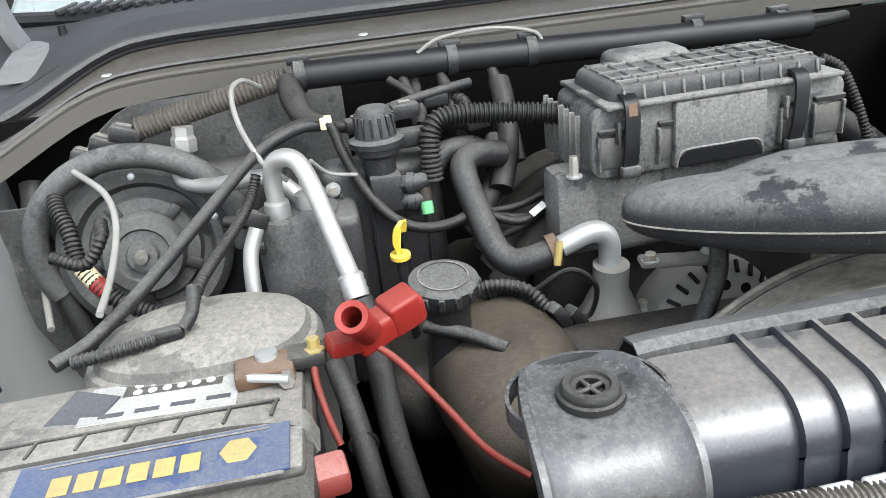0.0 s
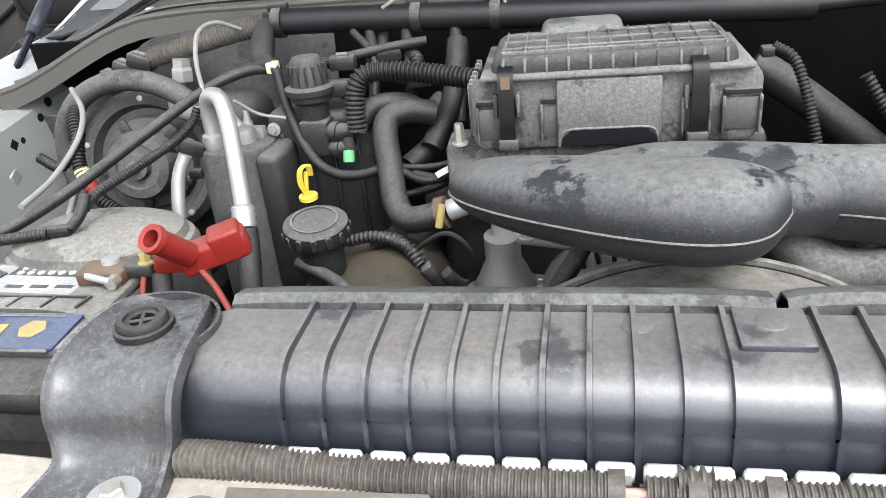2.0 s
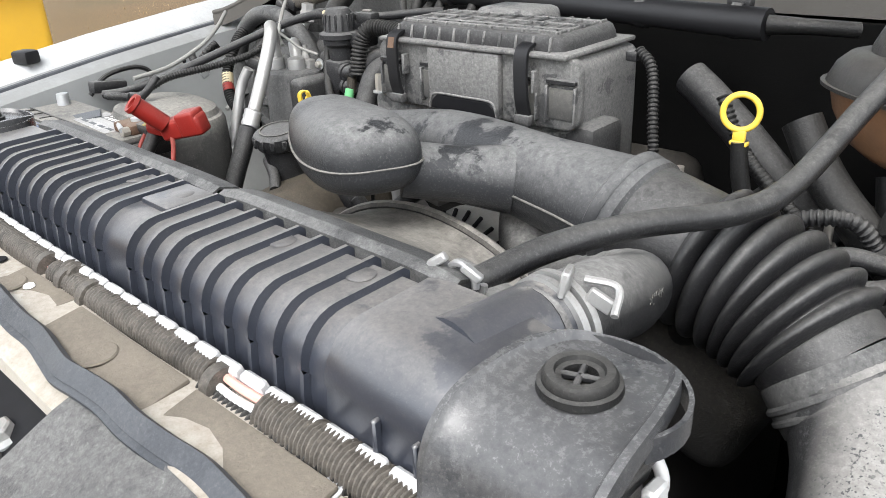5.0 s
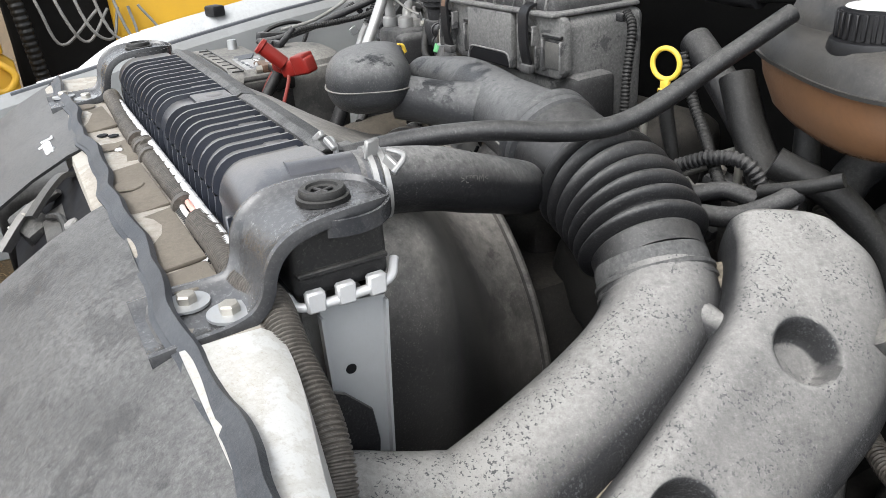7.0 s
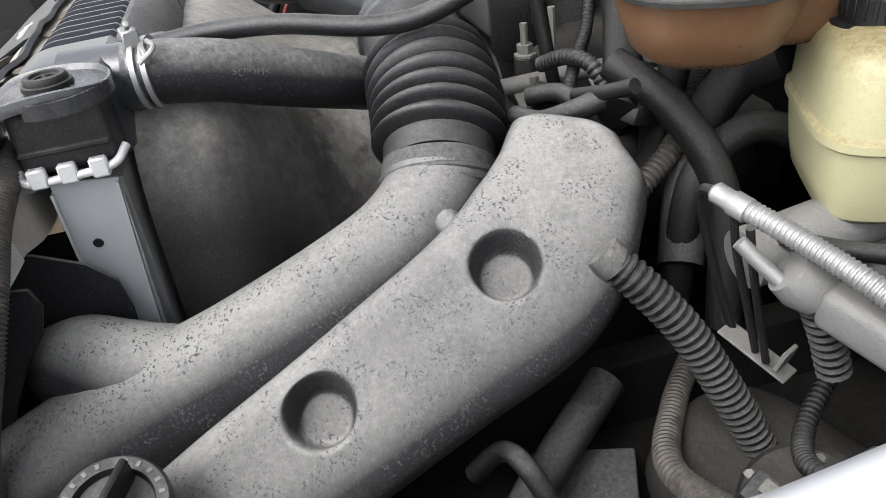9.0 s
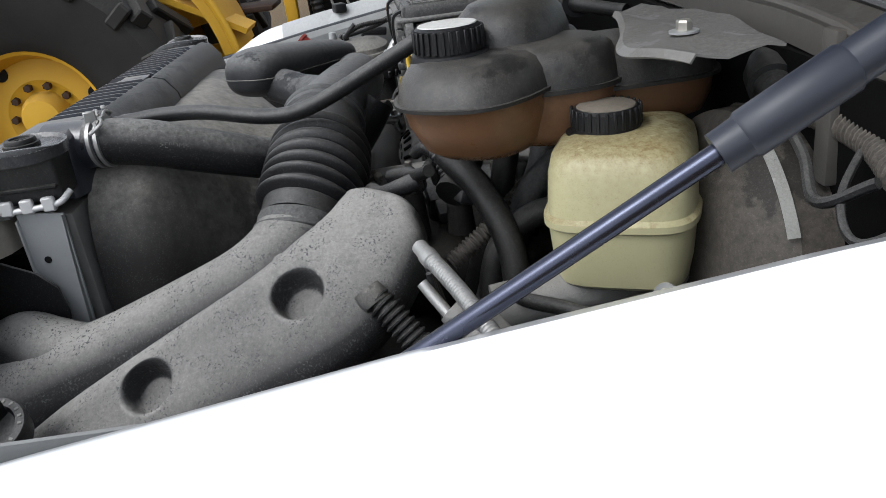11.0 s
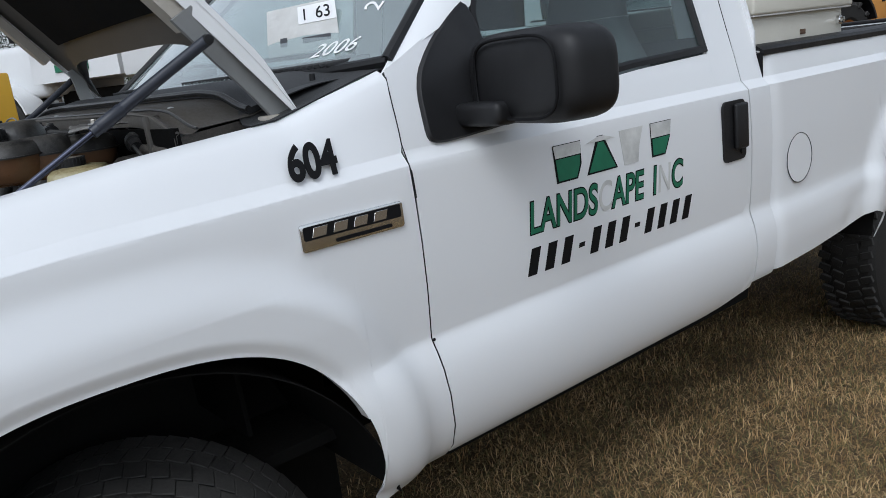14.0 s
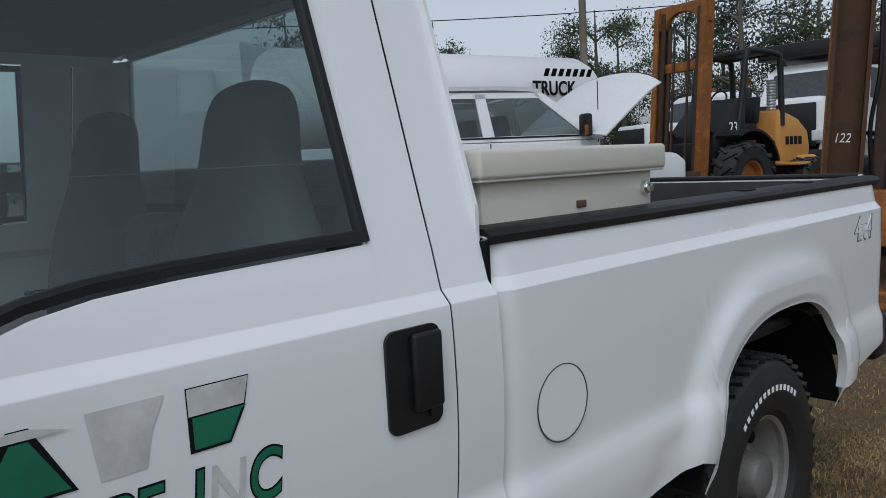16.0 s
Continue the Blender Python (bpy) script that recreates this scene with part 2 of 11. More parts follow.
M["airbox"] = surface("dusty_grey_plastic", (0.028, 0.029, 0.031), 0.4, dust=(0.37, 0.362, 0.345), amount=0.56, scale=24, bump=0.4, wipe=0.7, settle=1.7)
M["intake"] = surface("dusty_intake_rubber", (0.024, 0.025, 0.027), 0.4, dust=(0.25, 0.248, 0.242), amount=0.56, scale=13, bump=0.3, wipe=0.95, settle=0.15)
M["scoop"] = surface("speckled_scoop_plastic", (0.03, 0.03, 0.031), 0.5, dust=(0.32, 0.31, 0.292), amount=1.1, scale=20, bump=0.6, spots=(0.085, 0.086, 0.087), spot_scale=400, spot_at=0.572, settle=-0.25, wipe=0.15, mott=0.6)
M["rubber"] = surface("black_rubber", (0.010, 0.010, 0.010), 0.4, dust=(0.15, 0.145, 0.135), amount=0.34, scale=30, bump=0.3, settle=0.1)
M["hose"] = surface("dusty_hose_rubber", (0.014, 0.014, 0.015), 0.4, dust=(0.21, 0.205, 0.195), amount=0.42, scale=26, bump=0.35, settle=0.15)
M["conduit"] = surface("corrugated_conduit", (0.020, 0.019, 0.018), 0.34, dust=(0.23, 0.205, 0.175), amount=0.36, scale=18, bump=0.1, settle=0.0)
M["alu"] = surface("dull_aluminium", (0.44, 0.44, 0.435), 0.42, 0.7, dust=(0.28, 0.265, 0.24), amount=0.6, scale=40, vary=0.15, wipe=0.7)
M["cast"] = surface("cast_aluminium", (0.26, 0.257, 0.25), 0.5, 0.4, dust=(0.24, 0.22, 0.19), amount=0.5, scale=30, bump=0.6, settle=0.3)
M["galv"] = surface("galvanised_steel", (0.43, 0.445, 0.455), 0.38, 0.55, dust=(0.42, 0.39, 0.34), amount=0.3, scale=22, vary=0.12)
M["crimp"] = surface("bright_header_metal", (0.60, 0.60, 0.60), 0.35, 0.3, dust=(0.5, 0.46, 0.4), amount=0.12, scale=40, vary=0.05)
M["steel"] = surface("zinc_bolt_steel", (0.5, 0.48, 0.44), 0.4, 0.8, dust=(0.35, 0.3, 0.22), amount=0.4, scale=60)
M["rust"] = surface("rusted_steel", (0.12, 0.07, 0.045), 0.65, 0.3, dust=(0.26, 0.21, 0.17), amount=0.5, scale=60, bump=0.5)
M["red"] = surface("red_terminal_plastic", (0.22, 0.018, 0.014), 0.35, dust=(0.24, 0.13, 0.11), amount=0.3, scale=40, vary=0.15, settle=0.3)
M["red_dull"] = surface("dusty_pale_red_plastic", (0.26, 0.05, 0.04), 0.45, dust=(0.33, 0.22, 0.2), amount=0.6, scale=50, vary=0.15)
M["wire_red"] = surface("red_cable", (0.20, 0.022, 0.016), 0.45, dust=(0.14, 0.09, 0.075), amount=0.5, scale=60)
M["wire_pink"] = surface("pink_wire", (0.6, 0.3, 0.25), 0.5)
M["wire"] = surface("grey_wire", (0.2, 0.2, 0.19), 0.5, dust=DUST, amount=0.4, scale=50)
M["yellow"] = surface("yellow_dipstick_plastic", (0.72, 0.5, 0.06), 0.35, dust=(0.45, 0.36, 0.2), amount=0.25, scale=60, vary=0.08)
M["green"] = surface("green_valve_cap", (0.10, 0.33, 0.14), 0.5, dust=(0.2, 0.28, 0.18), amount=0.3, scale=60, vary=0.15)
M["cream"] = surface("cream_clip_plastic", (0.6, 0.52, 0.33), 0.5)
M["bat_top"] = surface("dusty_battery_top", (0.055, 0.055, 0.054), 0.5, dust=(0.30, 0.285, 0.255), amount=0.75, scale=16, bump=0.35, wipe=0.55)
M["bat"] = surface("black_battery_case", (0.02, 0.02, 0.021), 0.32, dust=(0.2, 0.19, 0.17), amount=0.4, scale=20)
M["bat_blue"] = surface("blue_battery_label", (0.022, 0.045, 0.125), 0.4, dust=(0.15, 0.155, 0.165), amount=0.6, scale=24, settle=0.2, wipe=0.6)
M["gold"] = surface("gold_label_print", (0.40, 0.31, 0.10), 0.5, dust=(0.17, 0.16, 0.13), amount=0.5, scale=30, vary=0.15, wipe=0.6)
M["label"] = surface("faded_paper_label", (0.66, 0.66, 0.64), 0.6, dust=(0.3, 0.28, 0.25), amount=0.35, scale=40, vary=0.08)
M["torn_label"] = surface("scuffed_paper_label", (0.46, 0.46, 0.45), 0.6, dust=(0.16, 0.155, 0.145), amount=0.6, scale=45, vary=0.1, wipe=0.7)
# Print black, kept dull so it can also colour in the shade of openings.
M["ink"] = surface("black_print_and_shade", (0.008, 0.008, 0.009), 0.5, vary=0.1, bump=0.0, spec=0.12)
M["green_print"] = surface("green_vinyl", (0.012, 0.145, 0.075), 0.4, vary=0.15, scale=60, bump=0.0)
M["peeled"] = surface("peeled_vinyl", (0.52, 0.52, 0.50), 0.6, dust=(0.72, 0.73, 0.74), amount=0.5, scale=40, bump=0.2)
M["chalk"] = surface("white_marker", (0.85, 0.85, 0.85), 0.7, vary=0.05)
M["ps"] = surface("yellowed_reservoir_plastic", (0.45, 0.425, 0.255), 0.3, dust=(0.17, 0.115, 0.04), amount=0.85, scale=14, vary=0.12, settle=0.35, bump=0.1, wipe=0.6, spec=0.4)
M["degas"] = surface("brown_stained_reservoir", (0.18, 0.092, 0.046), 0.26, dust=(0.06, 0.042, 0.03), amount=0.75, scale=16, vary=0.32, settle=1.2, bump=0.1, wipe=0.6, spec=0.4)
M["degas_top"] = surface("sooty_reservoir_top", (0.016, 0.016, 0.016), 0.34, dust=(0.20, 0.185, 0.165), amount=0.32, scale=9, bump=0.25, settle=0.4, wipe=0.75, spec=0.4)
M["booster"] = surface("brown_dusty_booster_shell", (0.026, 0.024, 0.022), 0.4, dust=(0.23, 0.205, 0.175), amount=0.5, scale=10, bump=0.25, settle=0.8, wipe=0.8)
M["gloss"] = surface("satin_black_plastic", (0.010, 0.010, 0.011), 0.42, bump=0.25, grain=900, spec=0.35)
M["seal"] = surface("weatherstrip_rubber", (0.035, 0.039, 0.046), 0.42, dust=(0.17, 0.172, 0.175), amount=0.32, scale=30)
M["chrome"] = surface("badge_chrome", (0.75, 0.75, 0.75), 0.08, 1.0, vary=0.05, bump=0.0)
M["tyre"] = surface("worn_tyre_rubber", (0.016, 0.0155, 0.015), 0.62, dust=(0.12, 0.113, 0.103), amount=0.4, scale=14, bump=0.8, settle=0.35, grain=220)
M["wheel"] = surface("dull_silver_wheel_paint", (0.25, 0.245, 0.235), 0.45, 0.4, dust=(0.09, 0.078, 0.06), amount=0.6, scale=14, settle=1.2)
# Near-black with hardly any gloss: the shade of deep recesses as a colour.
M["dark"] = surface("deep_shade_black", (0.008, 0.008, 0.008), 0.9, dust=(0.045, 0.041, 0.036), amount=0.3, scale=12, spec=0.05)
M["engine"] = surface("grimy_engine_casting", (0.02, 0.02, 0.02), 0.6, 0.1, dust=(0.17, 0.15, 0.125), amount=0.30, scale=22, bump=0.5)
M["tan"] = surface("oil_stained_casting", (0.035, 0.03, 0.024), 0.5, 0.1, dust=(0.2, 0.17, 0.13), amount=0.35, scale=16, bump=0.4, settle=0.1)
M["seat"] = surface("grey_seat_fabric", (0.12, 0.128, 0.132), 0.9, vary=0.1, grain=900, bump=0.05)
M["liner"] = surface("grey_headliner_cloth", (0.075, 0.082, 0.085), 0.95, vary=0.1, grain=900)
M["dash"] = surface("grey_dash_plastic", (0.22, 0.235, 0.24), 0.7, vary=0.1, grain=700)
M["toolbox"] = surface("off_white_toolbox_paint", (0.6, 0.58, 0.51), 0.4, dust=(0.45, 0.42, 0.35), amount=0.3, scale=6, vary=0.04, coat=0.2)
M["strut_rod"] = surface("dark_strut_rod", (0.055, 0.06, 0.085), 0.2, 0.9, vary=0.1, bump=0.0)
M["machine"] = surface("weathered_yellow_paint", (0.62, 0.36, 0.03), 0.5, dust=(0.42, 0.27, 0.1), amount=0.5, scale=3, vary=0.12, bump=0.2, grain=60)
M["orange"] = surface("rusty_orange_paint", (0.33, 0.125, 0.03), 0.55, dust=(0.035, 0.018, 0.011), amount=1.0, scale=4, vary=0.25, bump=0.3, grain=60, settle=1.2, wipe=0.8)
M["case_orange"] = surface("faded_orange_paint", (0.52, 0.25, 0.06), 0.45, dust=(0.30, 0.2, 0.1), amount=0.35, scale=4, vary=0.12, bump=0.15, grain=60, settle=0.6)
M["rustmast"] = surface("rusty_brown_steel", (0.045, 0.026, 0.016), 0.55, dust=(0.22, 0.085, 0.022), amount=0.26, scale=4, vary=0.3, bump=0.3, grain=60, settle=1.6, wipe=0.9)
M["darksteel"] = surface("dark_mast_steel", (0.04, 0.026, 0.02), 0.6, dust=(0.10, 0.05, 0.028), amount=0.5, scale=5, bump=0.3, grain=60, settle=1.2)
M["bark"] = surface("tree_bark", (0.11, 0.09, 0.07), 0.9, vary=0.3, scale=5, grain=30, bump=0.6)
M["leaf"] = surface("oak_leaves", (0.06, 0.078, 0.042), 0.7, vary=0.5, scale=2, bump=0.0, spec=0.15)
M["leaf_far"] = surface("pine_needles", (0.055, 0.07, 0.05), 0.8, vary=0.45, scale=1.2, bump=0.0, spec=0.15)
M["white_far"] = surface("white_truck_paint", (0.72, 0.73, 0.74), 0.3, dust=(0.5, 0.48, 0.44), amount=0.25, scale=2, vary=0.03, coat=0.3, bump=0.0)
M["pad"] = surface("grey_brown_foam_pad", (0.12, 0.105, 0.085), 0.8, dust=(0.24, 0.21, 0.17), amount=0.5, scale=20, bump=0.4)
M["shroud"] = surface("brown_dusty_shroud_plastic", (0.03, 0.029, 0.028), 0.36, dust=(0.33, 0.31, 0.28), amount=0.85, scale=6, bump=0.2, wipe=0.5, settle=0.12)
M["sand"] = surface("sandy_dirt", (0.36, 0.31, 0.24), 0.95, dust=(0.5, 0.45, 0.36), amount=0.5, scale=60, bump=0.8, grain=700)
M["sand_web"] = surface("sand_covered_plastic", (0.05, 0.046, 0.04), 0.8, dust=(0.33, 0.285, 0.22), amount=0.75, scale=30, bump=0.6, settle=0.3, wipe=0.5)
M["clean"] = surface("matte_black_rubber", (0.011, 0.011, 0.012), 0.34, dust=(0.22, 0.215, 0.203), amount=0.4, scale=20, bump=0.25, settle=0.1, spec=0.4)
M["cowl_paint"] = surface("grey_dusty_cowl_paint", (0.082, 0.078, 0.072), 0.45, dust=(0.066, 0.057, 0.047), amount=0.6, scale=12, vary=0.15, wipe=0.7, settle=0.8)
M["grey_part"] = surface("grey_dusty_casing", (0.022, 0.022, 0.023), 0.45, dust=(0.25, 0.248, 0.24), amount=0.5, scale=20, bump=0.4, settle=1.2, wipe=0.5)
M["strut_black"] = surface("blue_black_strut_paint", (0.022, 0.026, 0.038), 0.38, vary=0.12, bump=0.05, spec=0.5)
M["cowl_plastic"] = surface("weathered_cowl_plastic", (0.024, 0.025, 0.027), 0.5, dust=(0.10, 0.10, 0.10), amount=0.3, scale=18, bump=0.3)
M["plate_metal"] = surface("dirty_sheet_metal", (0.21, 0.205, 0.195), 0.5, 0.3, dust=(0.12, 0.11, 0.10), amount=0.65, scale=22, bump=0.6, wipe=0.85, vary=0.15)
M["hose_top"] = surface("dust_topped_hose", (0.014, 0.014, 0.015), 0.4, dust=(0.30, 0.293, 0.28), amount=0.9, scale=16, bump=0.3, settle=0.05, wipe=0.4)
M["dirt"] = surface("brown_dirt", (0.12, 0.095, 0.068), 0.95, dust=(0.24, 0.195, 0.14), amount=0.6, scale=70, bump=0.8, grain=700)
M["old_label"] = surface("dirty_paper_label", (0.36, 0.36, 0.34), 0.6, dust=(0.10, 0.095, 0.085), amount=0.55, scale=60, vary=0.1, wipe=0.7)
M["worn_white"] = surface("worn_white_paint", (0.52, 0.52, 0.50), 0.45, dust=(0.30, 0.265, 0.21), amount=0.45, scale=22, vary=0.06, wipe=0.8, flecks=0.3)
# Bulkhead colour taken down to near-black to hold the bay's deep shade.
M["bulkhead"] = surface("bulkhead_shade_black", (0.004, 0.004, 0.004), 0.9, dust=(0.02, 0.019, 0.017), amount=0.3, scale=12, spec=0.05)
M["wood"] = surface("weathered_pole_wood", (0.16, 0.13, 0.1), 0.9, vary=0.25, scale=6)


def glass(name, tint=(0.75, 0.82, 0.8), base=0.06, film=0.0):
    m = bpy.data.materials.new(name)
    m.use_nodes = True
    nd, ln = m.node_tree.nodes, m.node_tree.links
    out = nd["Material Output"]
    nd.remove(nd["Principled BSDF"])
    tr, gl, mx, fr = nd.new("ShaderNodeBsdfTransparent"), nd.new("ShaderNodeBsdfGlossy"), nd.new("ShaderNodeMixShader"), nd.new("ShaderNodeLayerWeight")
    fr.inputs["Blend"].default_value = 0.5
    pw, sc = nd.new("ShaderNodeMath"), nd.new("ShaderNodeMath")
    pw.operation, sc.operation = "POWER", "MULTIPLY_ADD"
    pw.inputs[1].default_value, sc.inputs[1].default_value, sc.inputs[2].default_value = 4.0, 0.9, base
    tr.inputs[0].default_value = (*tint, 1)
    gl.inputs["Roughness"].default_value = 0.02
    ln.new(fr.outputs["Facing"], pw.inputs[0])
    ln.new(pw.outputs[0], sc.inputs[0])
    ln.new(sc.outputs[0], mx.inputs[0])
    ln.new(tr.outputs[0], mx.inputs[1])
    ln.new(gl.outputs[0], mx.inputs[2])
    last = mx
    if film:
        # dried dust on the glass, in a pale teal that also paints in sky haze
        df, mf, nz, mr = nd.new("ShaderNodeBsdfDiffuse"), nd.new("ShaderNodeMixShader"), nd.new("ShaderNodeTexNoise"), nd.new("ShaderNodeMapRange")
        df.inputs["Color"].default_value = (0.62, 0.72, 0.72, 1)
        nz.inputs["Scale"].default_value, nz.inputs["Detail"].default_value = 7.0, 9.0
        mr.inputs["From Min"].default_value, mr.inputs["From Max"].default_value = 0.3, 0.7
        mr.inputs["To Min"].default_value, mr.inputs["To Max"].default_value = film * 0.8, film * 1.2
        ln.new(nz.outputs["Fac"], mr.inputs["Value"])
        ln.new(mr.outputs["Result"], mf.inputs[0])
        ln.new(mx.outputs[0], mf.inputs[1])
        ln.new(df.outputs[0], mf.inputs[2])
        last = mf
    ln.new(last.outputs[0], out.inputs[0])
    return m


M["glass"] = glass("window_glass", (0.62, 0.74, 0.74), film=0.03)
M["rear_glass"] = glass("tinted_rear_glass", (0.40, 0.47, 0.47), film=0.04)
M["screen"] = glass("windshield_glass", (0.78, 0.90, 0.88), base=0.34, film=0.24)


def ground_material():
    m = bpy.data.materials.new("dry_grass_soil")
    m.use_nodes = True
    nd, ln = m.node_tree.nodes, m.node_tree.links
    b = nd["Principled BSDF"]
    b.inputs["Roughness"].default_value = 0.95
    co = nd.new("ShaderNodeNewGeometry")
    cols = []
    for s, lo, hi in ((0.8, (0.10, 0.060, 0.026), (0.06, 0.046, 0.018)), (110.0, (0.014, 0.010, 0.006), (0.21, 0.14, 0.066))):
        t = nd.new("ShaderNodeTexNoise")
        t.inputs["Scale"].default_value, t.inputs["Detail"].default_value = s, 8
        ln.new(co.outputs["Position"], t.inputs["Vector"])
        r = nd.new("ShaderNodeValToRGB")
        r.color_ramp.elements[0].position, r.color_ramp.elements[1].position = 0.35, 0.65
        r.color_ramp.elements[0].color, r.color_ramp.elements[1].color = (*lo, 1), (*hi, 1)
        ln.new(t.outputs["Fac"], r.inputs[0])
        cols.append(r.outputs[0])
    x = nd.new("ShaderNodeMix")
    x.data_type = "RGBA"
    x.inputs["Factor"].default_value = 0.55
    ln.new(cols[0], x.inputs[6])
    ln.new(cols[1], x.inputs[7])
    ln.new(x.outputs[2], b.inputs["Base Color"])
    return m


M["ground"] = ground_material()


def blade_material():
    m = bpy.data.materials.new("dry_grass_blades")
    m.use_nodes = True
    nd, ln = m.node_tree.nodes, m.node_tree.links
    b = nd["Principled BSDF"]
    b.inputs["Roughness"].default_value = 0.8
    co = nd.new("ShaderNodeNewGeometry")
    r = nd.new("ShaderNodeValToRGB")
    e = r.color_ramp.elements
    e[0].color, e[1].color = (0.045, 0.028, 0.012, 1), (0.60, 0.43, 0.22, 1)
    g = e.new(0.6)
    g.color = (0.30, 0.170, 0.064, 1)
    g = e.new(0.14)
    g.color = (0.12, 0.125, 0.045, 1)
    t = nd.new("ShaderNodeTexNoise")
    t.inputs["Scale"].default_value, t.inputs["Detail"].default_value = 3.0, 5
    ln.new(co.outputs["Position"], t.inputs["Vector"])
    x = nd.new("ShaderNodeMath")
    x.operation = "MULTIPLY_ADD"
    ln.new(t.outputs["Fac"], x.inputs[0])
    x.inputs[1].default_value = 1.5
    y = nd.new("ShaderNodeMath")
    y.operation = "MULTIPLY_ADD"
    ln.new(co.outputs["Random Per Island"], y.inputs[0])
    y.inputs[1].default_value, y.inputs[2].default_value = 1.05, -0.78
    ln.new(y.outputs[0], x.inputs[2])
    ln.new(x.outputs[0], r.inputs[0])
    ln.new(r.outputs[0], b.inputs["Base Color"])
    return m


M["blade"] = blade_material()


# ---- ground ----
def rise(x, y):
    """The lot climbs slightly behind the truck."""
    u = min(1.0, max(0.0, (-0.55 * x + 0.83 * y - 6.6) / 1.8))
    return 0.38 * u * u * (3 - 2 * u)


def build_ground():
    n = 60
    xs = np.concatenate([-np.geomspace(2500, 12, 14), np.linspace(-10, 10, 41), np.geomspace(12, 2500, 14)])
    ys = np.concatenate([-np.geomspace(2500, 10, 14), np.linspace(-8, 24, 61), np.geomspace(27, 2500, 14)])
    grid = [[(x, y, rise(x, y) + 0.035 * noise.noise(Vector((x * 0.35, y * 0.35, 3))) if abs(x) < 60 and abs(y) < 60 else rise(x, y)) for x in xs] for y in ys]
    bm = sheet(grid, 0)
    tagged(part("ground", bm, M["ground"]), "dry brown grass lot with worn patches", "ground", "", "structure")


build_ground()


def build_grass():
    """Dry blades, matted beside the truck and thinner further off."""
    rng = np.random.default_rng(4)
    zones = ((190000, 0.2, 2.7, -0.4, 5.0, 0.045), (26000, 0.4, 3.2, 5.0, 9.5, 0.05), (22000, -9.0, -1.0, -3.0, 9.0, 0.05), (24000, 2.7, 6.0, -2.0, 9.0, 0.05), (9000, -1.2, 3.0, -4.0, -0.4, 0.05))
    verts, faces, start = [], [], 0
    for count, x0, x1, y0, y1, high in zones:
        # the edges of each stretch thin out into the next
        px, py = rng.uniform(x0, x1, count), rng.uniform(y0, y1, count)
        stray = rng.random(count) < 0.22
        px = np.where(stray, px + rng.normal(0, 0.9, count), px + rng.normal(0, 0.12, count))
        py = np.where(stray, py + rng.normal(0, 0.9, count), py + rng.normal(0, 0.12, count))
        ang, lean = rng.uniform(0, 2 * math.pi, count), np.abs(rng.normal(1.12, 0.42, count))
        hh = rng.uniform(0.45, 1.25, count) * high
        w = rng.uniform(0.0007, 0.0017, count) * (1 if high < 0.048 else 1.6)
        g = np.array([rise(p, q) + 0.035 * noise.noise(Vector((p * 0.35, q * 0.35, 3))) for p, q in zip(px, py)])
        dx, dy = np.cos(ang), np.sin(ang)
        up, out = np.cos(np.minimum(lean, 1.5)), np.sin(np.minimum(lean, 1.5))
        sets = []
        for u, k, sink in ((0.0, 1.0, -0.003), (0.55, 0.8, 0.0)):
            for e in (-1, 1):
                sets.append(np.stack([px + dx * hh * out * u * 0.8 - e * dy * w * k, py + dy * hh * out * u * 0.8 + e * dx * w * k, g + hh * (0.25 + 0.75 * up) * u + sink], 1))
        sets.append(np.stack([px + dx * hh * out * 1.1, py + dy * hh * out * 1.1, g + hh * (0.05 + 0.75 * up) * 0.95], 1))
        block = np.stack(sets, 1).reshape(-1, 3)
        verts.append(block)
        base = start + np.arange(count) * 5
        faces.append(np.stack([base, base + 1, base + 3, base + 2], 1))
        faces.append(np.stack([base + 2, base + 3, base + 4], 1))
        start += count * 5
    me = bpy.data.meshes.new("grass")
    me.from_pydata(np.concatenate(verts).tolist(), [], [f for block in faces for f in block.tolist()])
    me.materials.append(M["blade"])
    tagged(new("grass", me), "dry tan and brown grass blades and clippings", "grass", "", "stuff")


build_grass()


def pillow(c, half, n=28, m=20, power=2.8, turn=(0, 0, 0), pz=2.2):
    """A soft closed box."""
    rings = []
    for i in range(1, m):
        t = math.pi * i / m
        u = -math.copysign(abs(math.cos(t)) ** (2 / power), math.cos(t))
        r = abs(math.sin(t)) ** (2 / power)
        rings.append([(u * half[0], half[1] * r * math.copysign(abs(math.cos(a)) ** (2 / power), math.cos(a)), half[2] * r * math.copysign(abs(math.sin(a)) ** (2 / pz), math.sin(a))) for a in [2 * math.pi * k / n for k in range(n)]])
    return moved(rings_mesh(rings), pose(*c, *turn))


# ---- pickup truck ----
truck = thing("pickup_truck", (0, 1.7, 0), "white regular cab pickup truck with raised hood on dry grass", "pickup truck")
FRONT_ARCH, REAR_ARCH = (0.0, 0.465, 0.45), (3.37, 0.475, 0.455)
ARCH_Z = 0.52


def arch_height(y):
    for c, w, h in (FRONT_ARCH, REAR_ARCH):
        u = abs(y - c) / w
        if u < 1:
            return ARCH_Z + h * (1 - u ** 2.6) ** (1 / 2.6)
    return None


def smooth(a, b, x):
    u = min(1.0, max(0.0, (x - a) / (b - a)))
    return u * u * (3 - 2 * u)


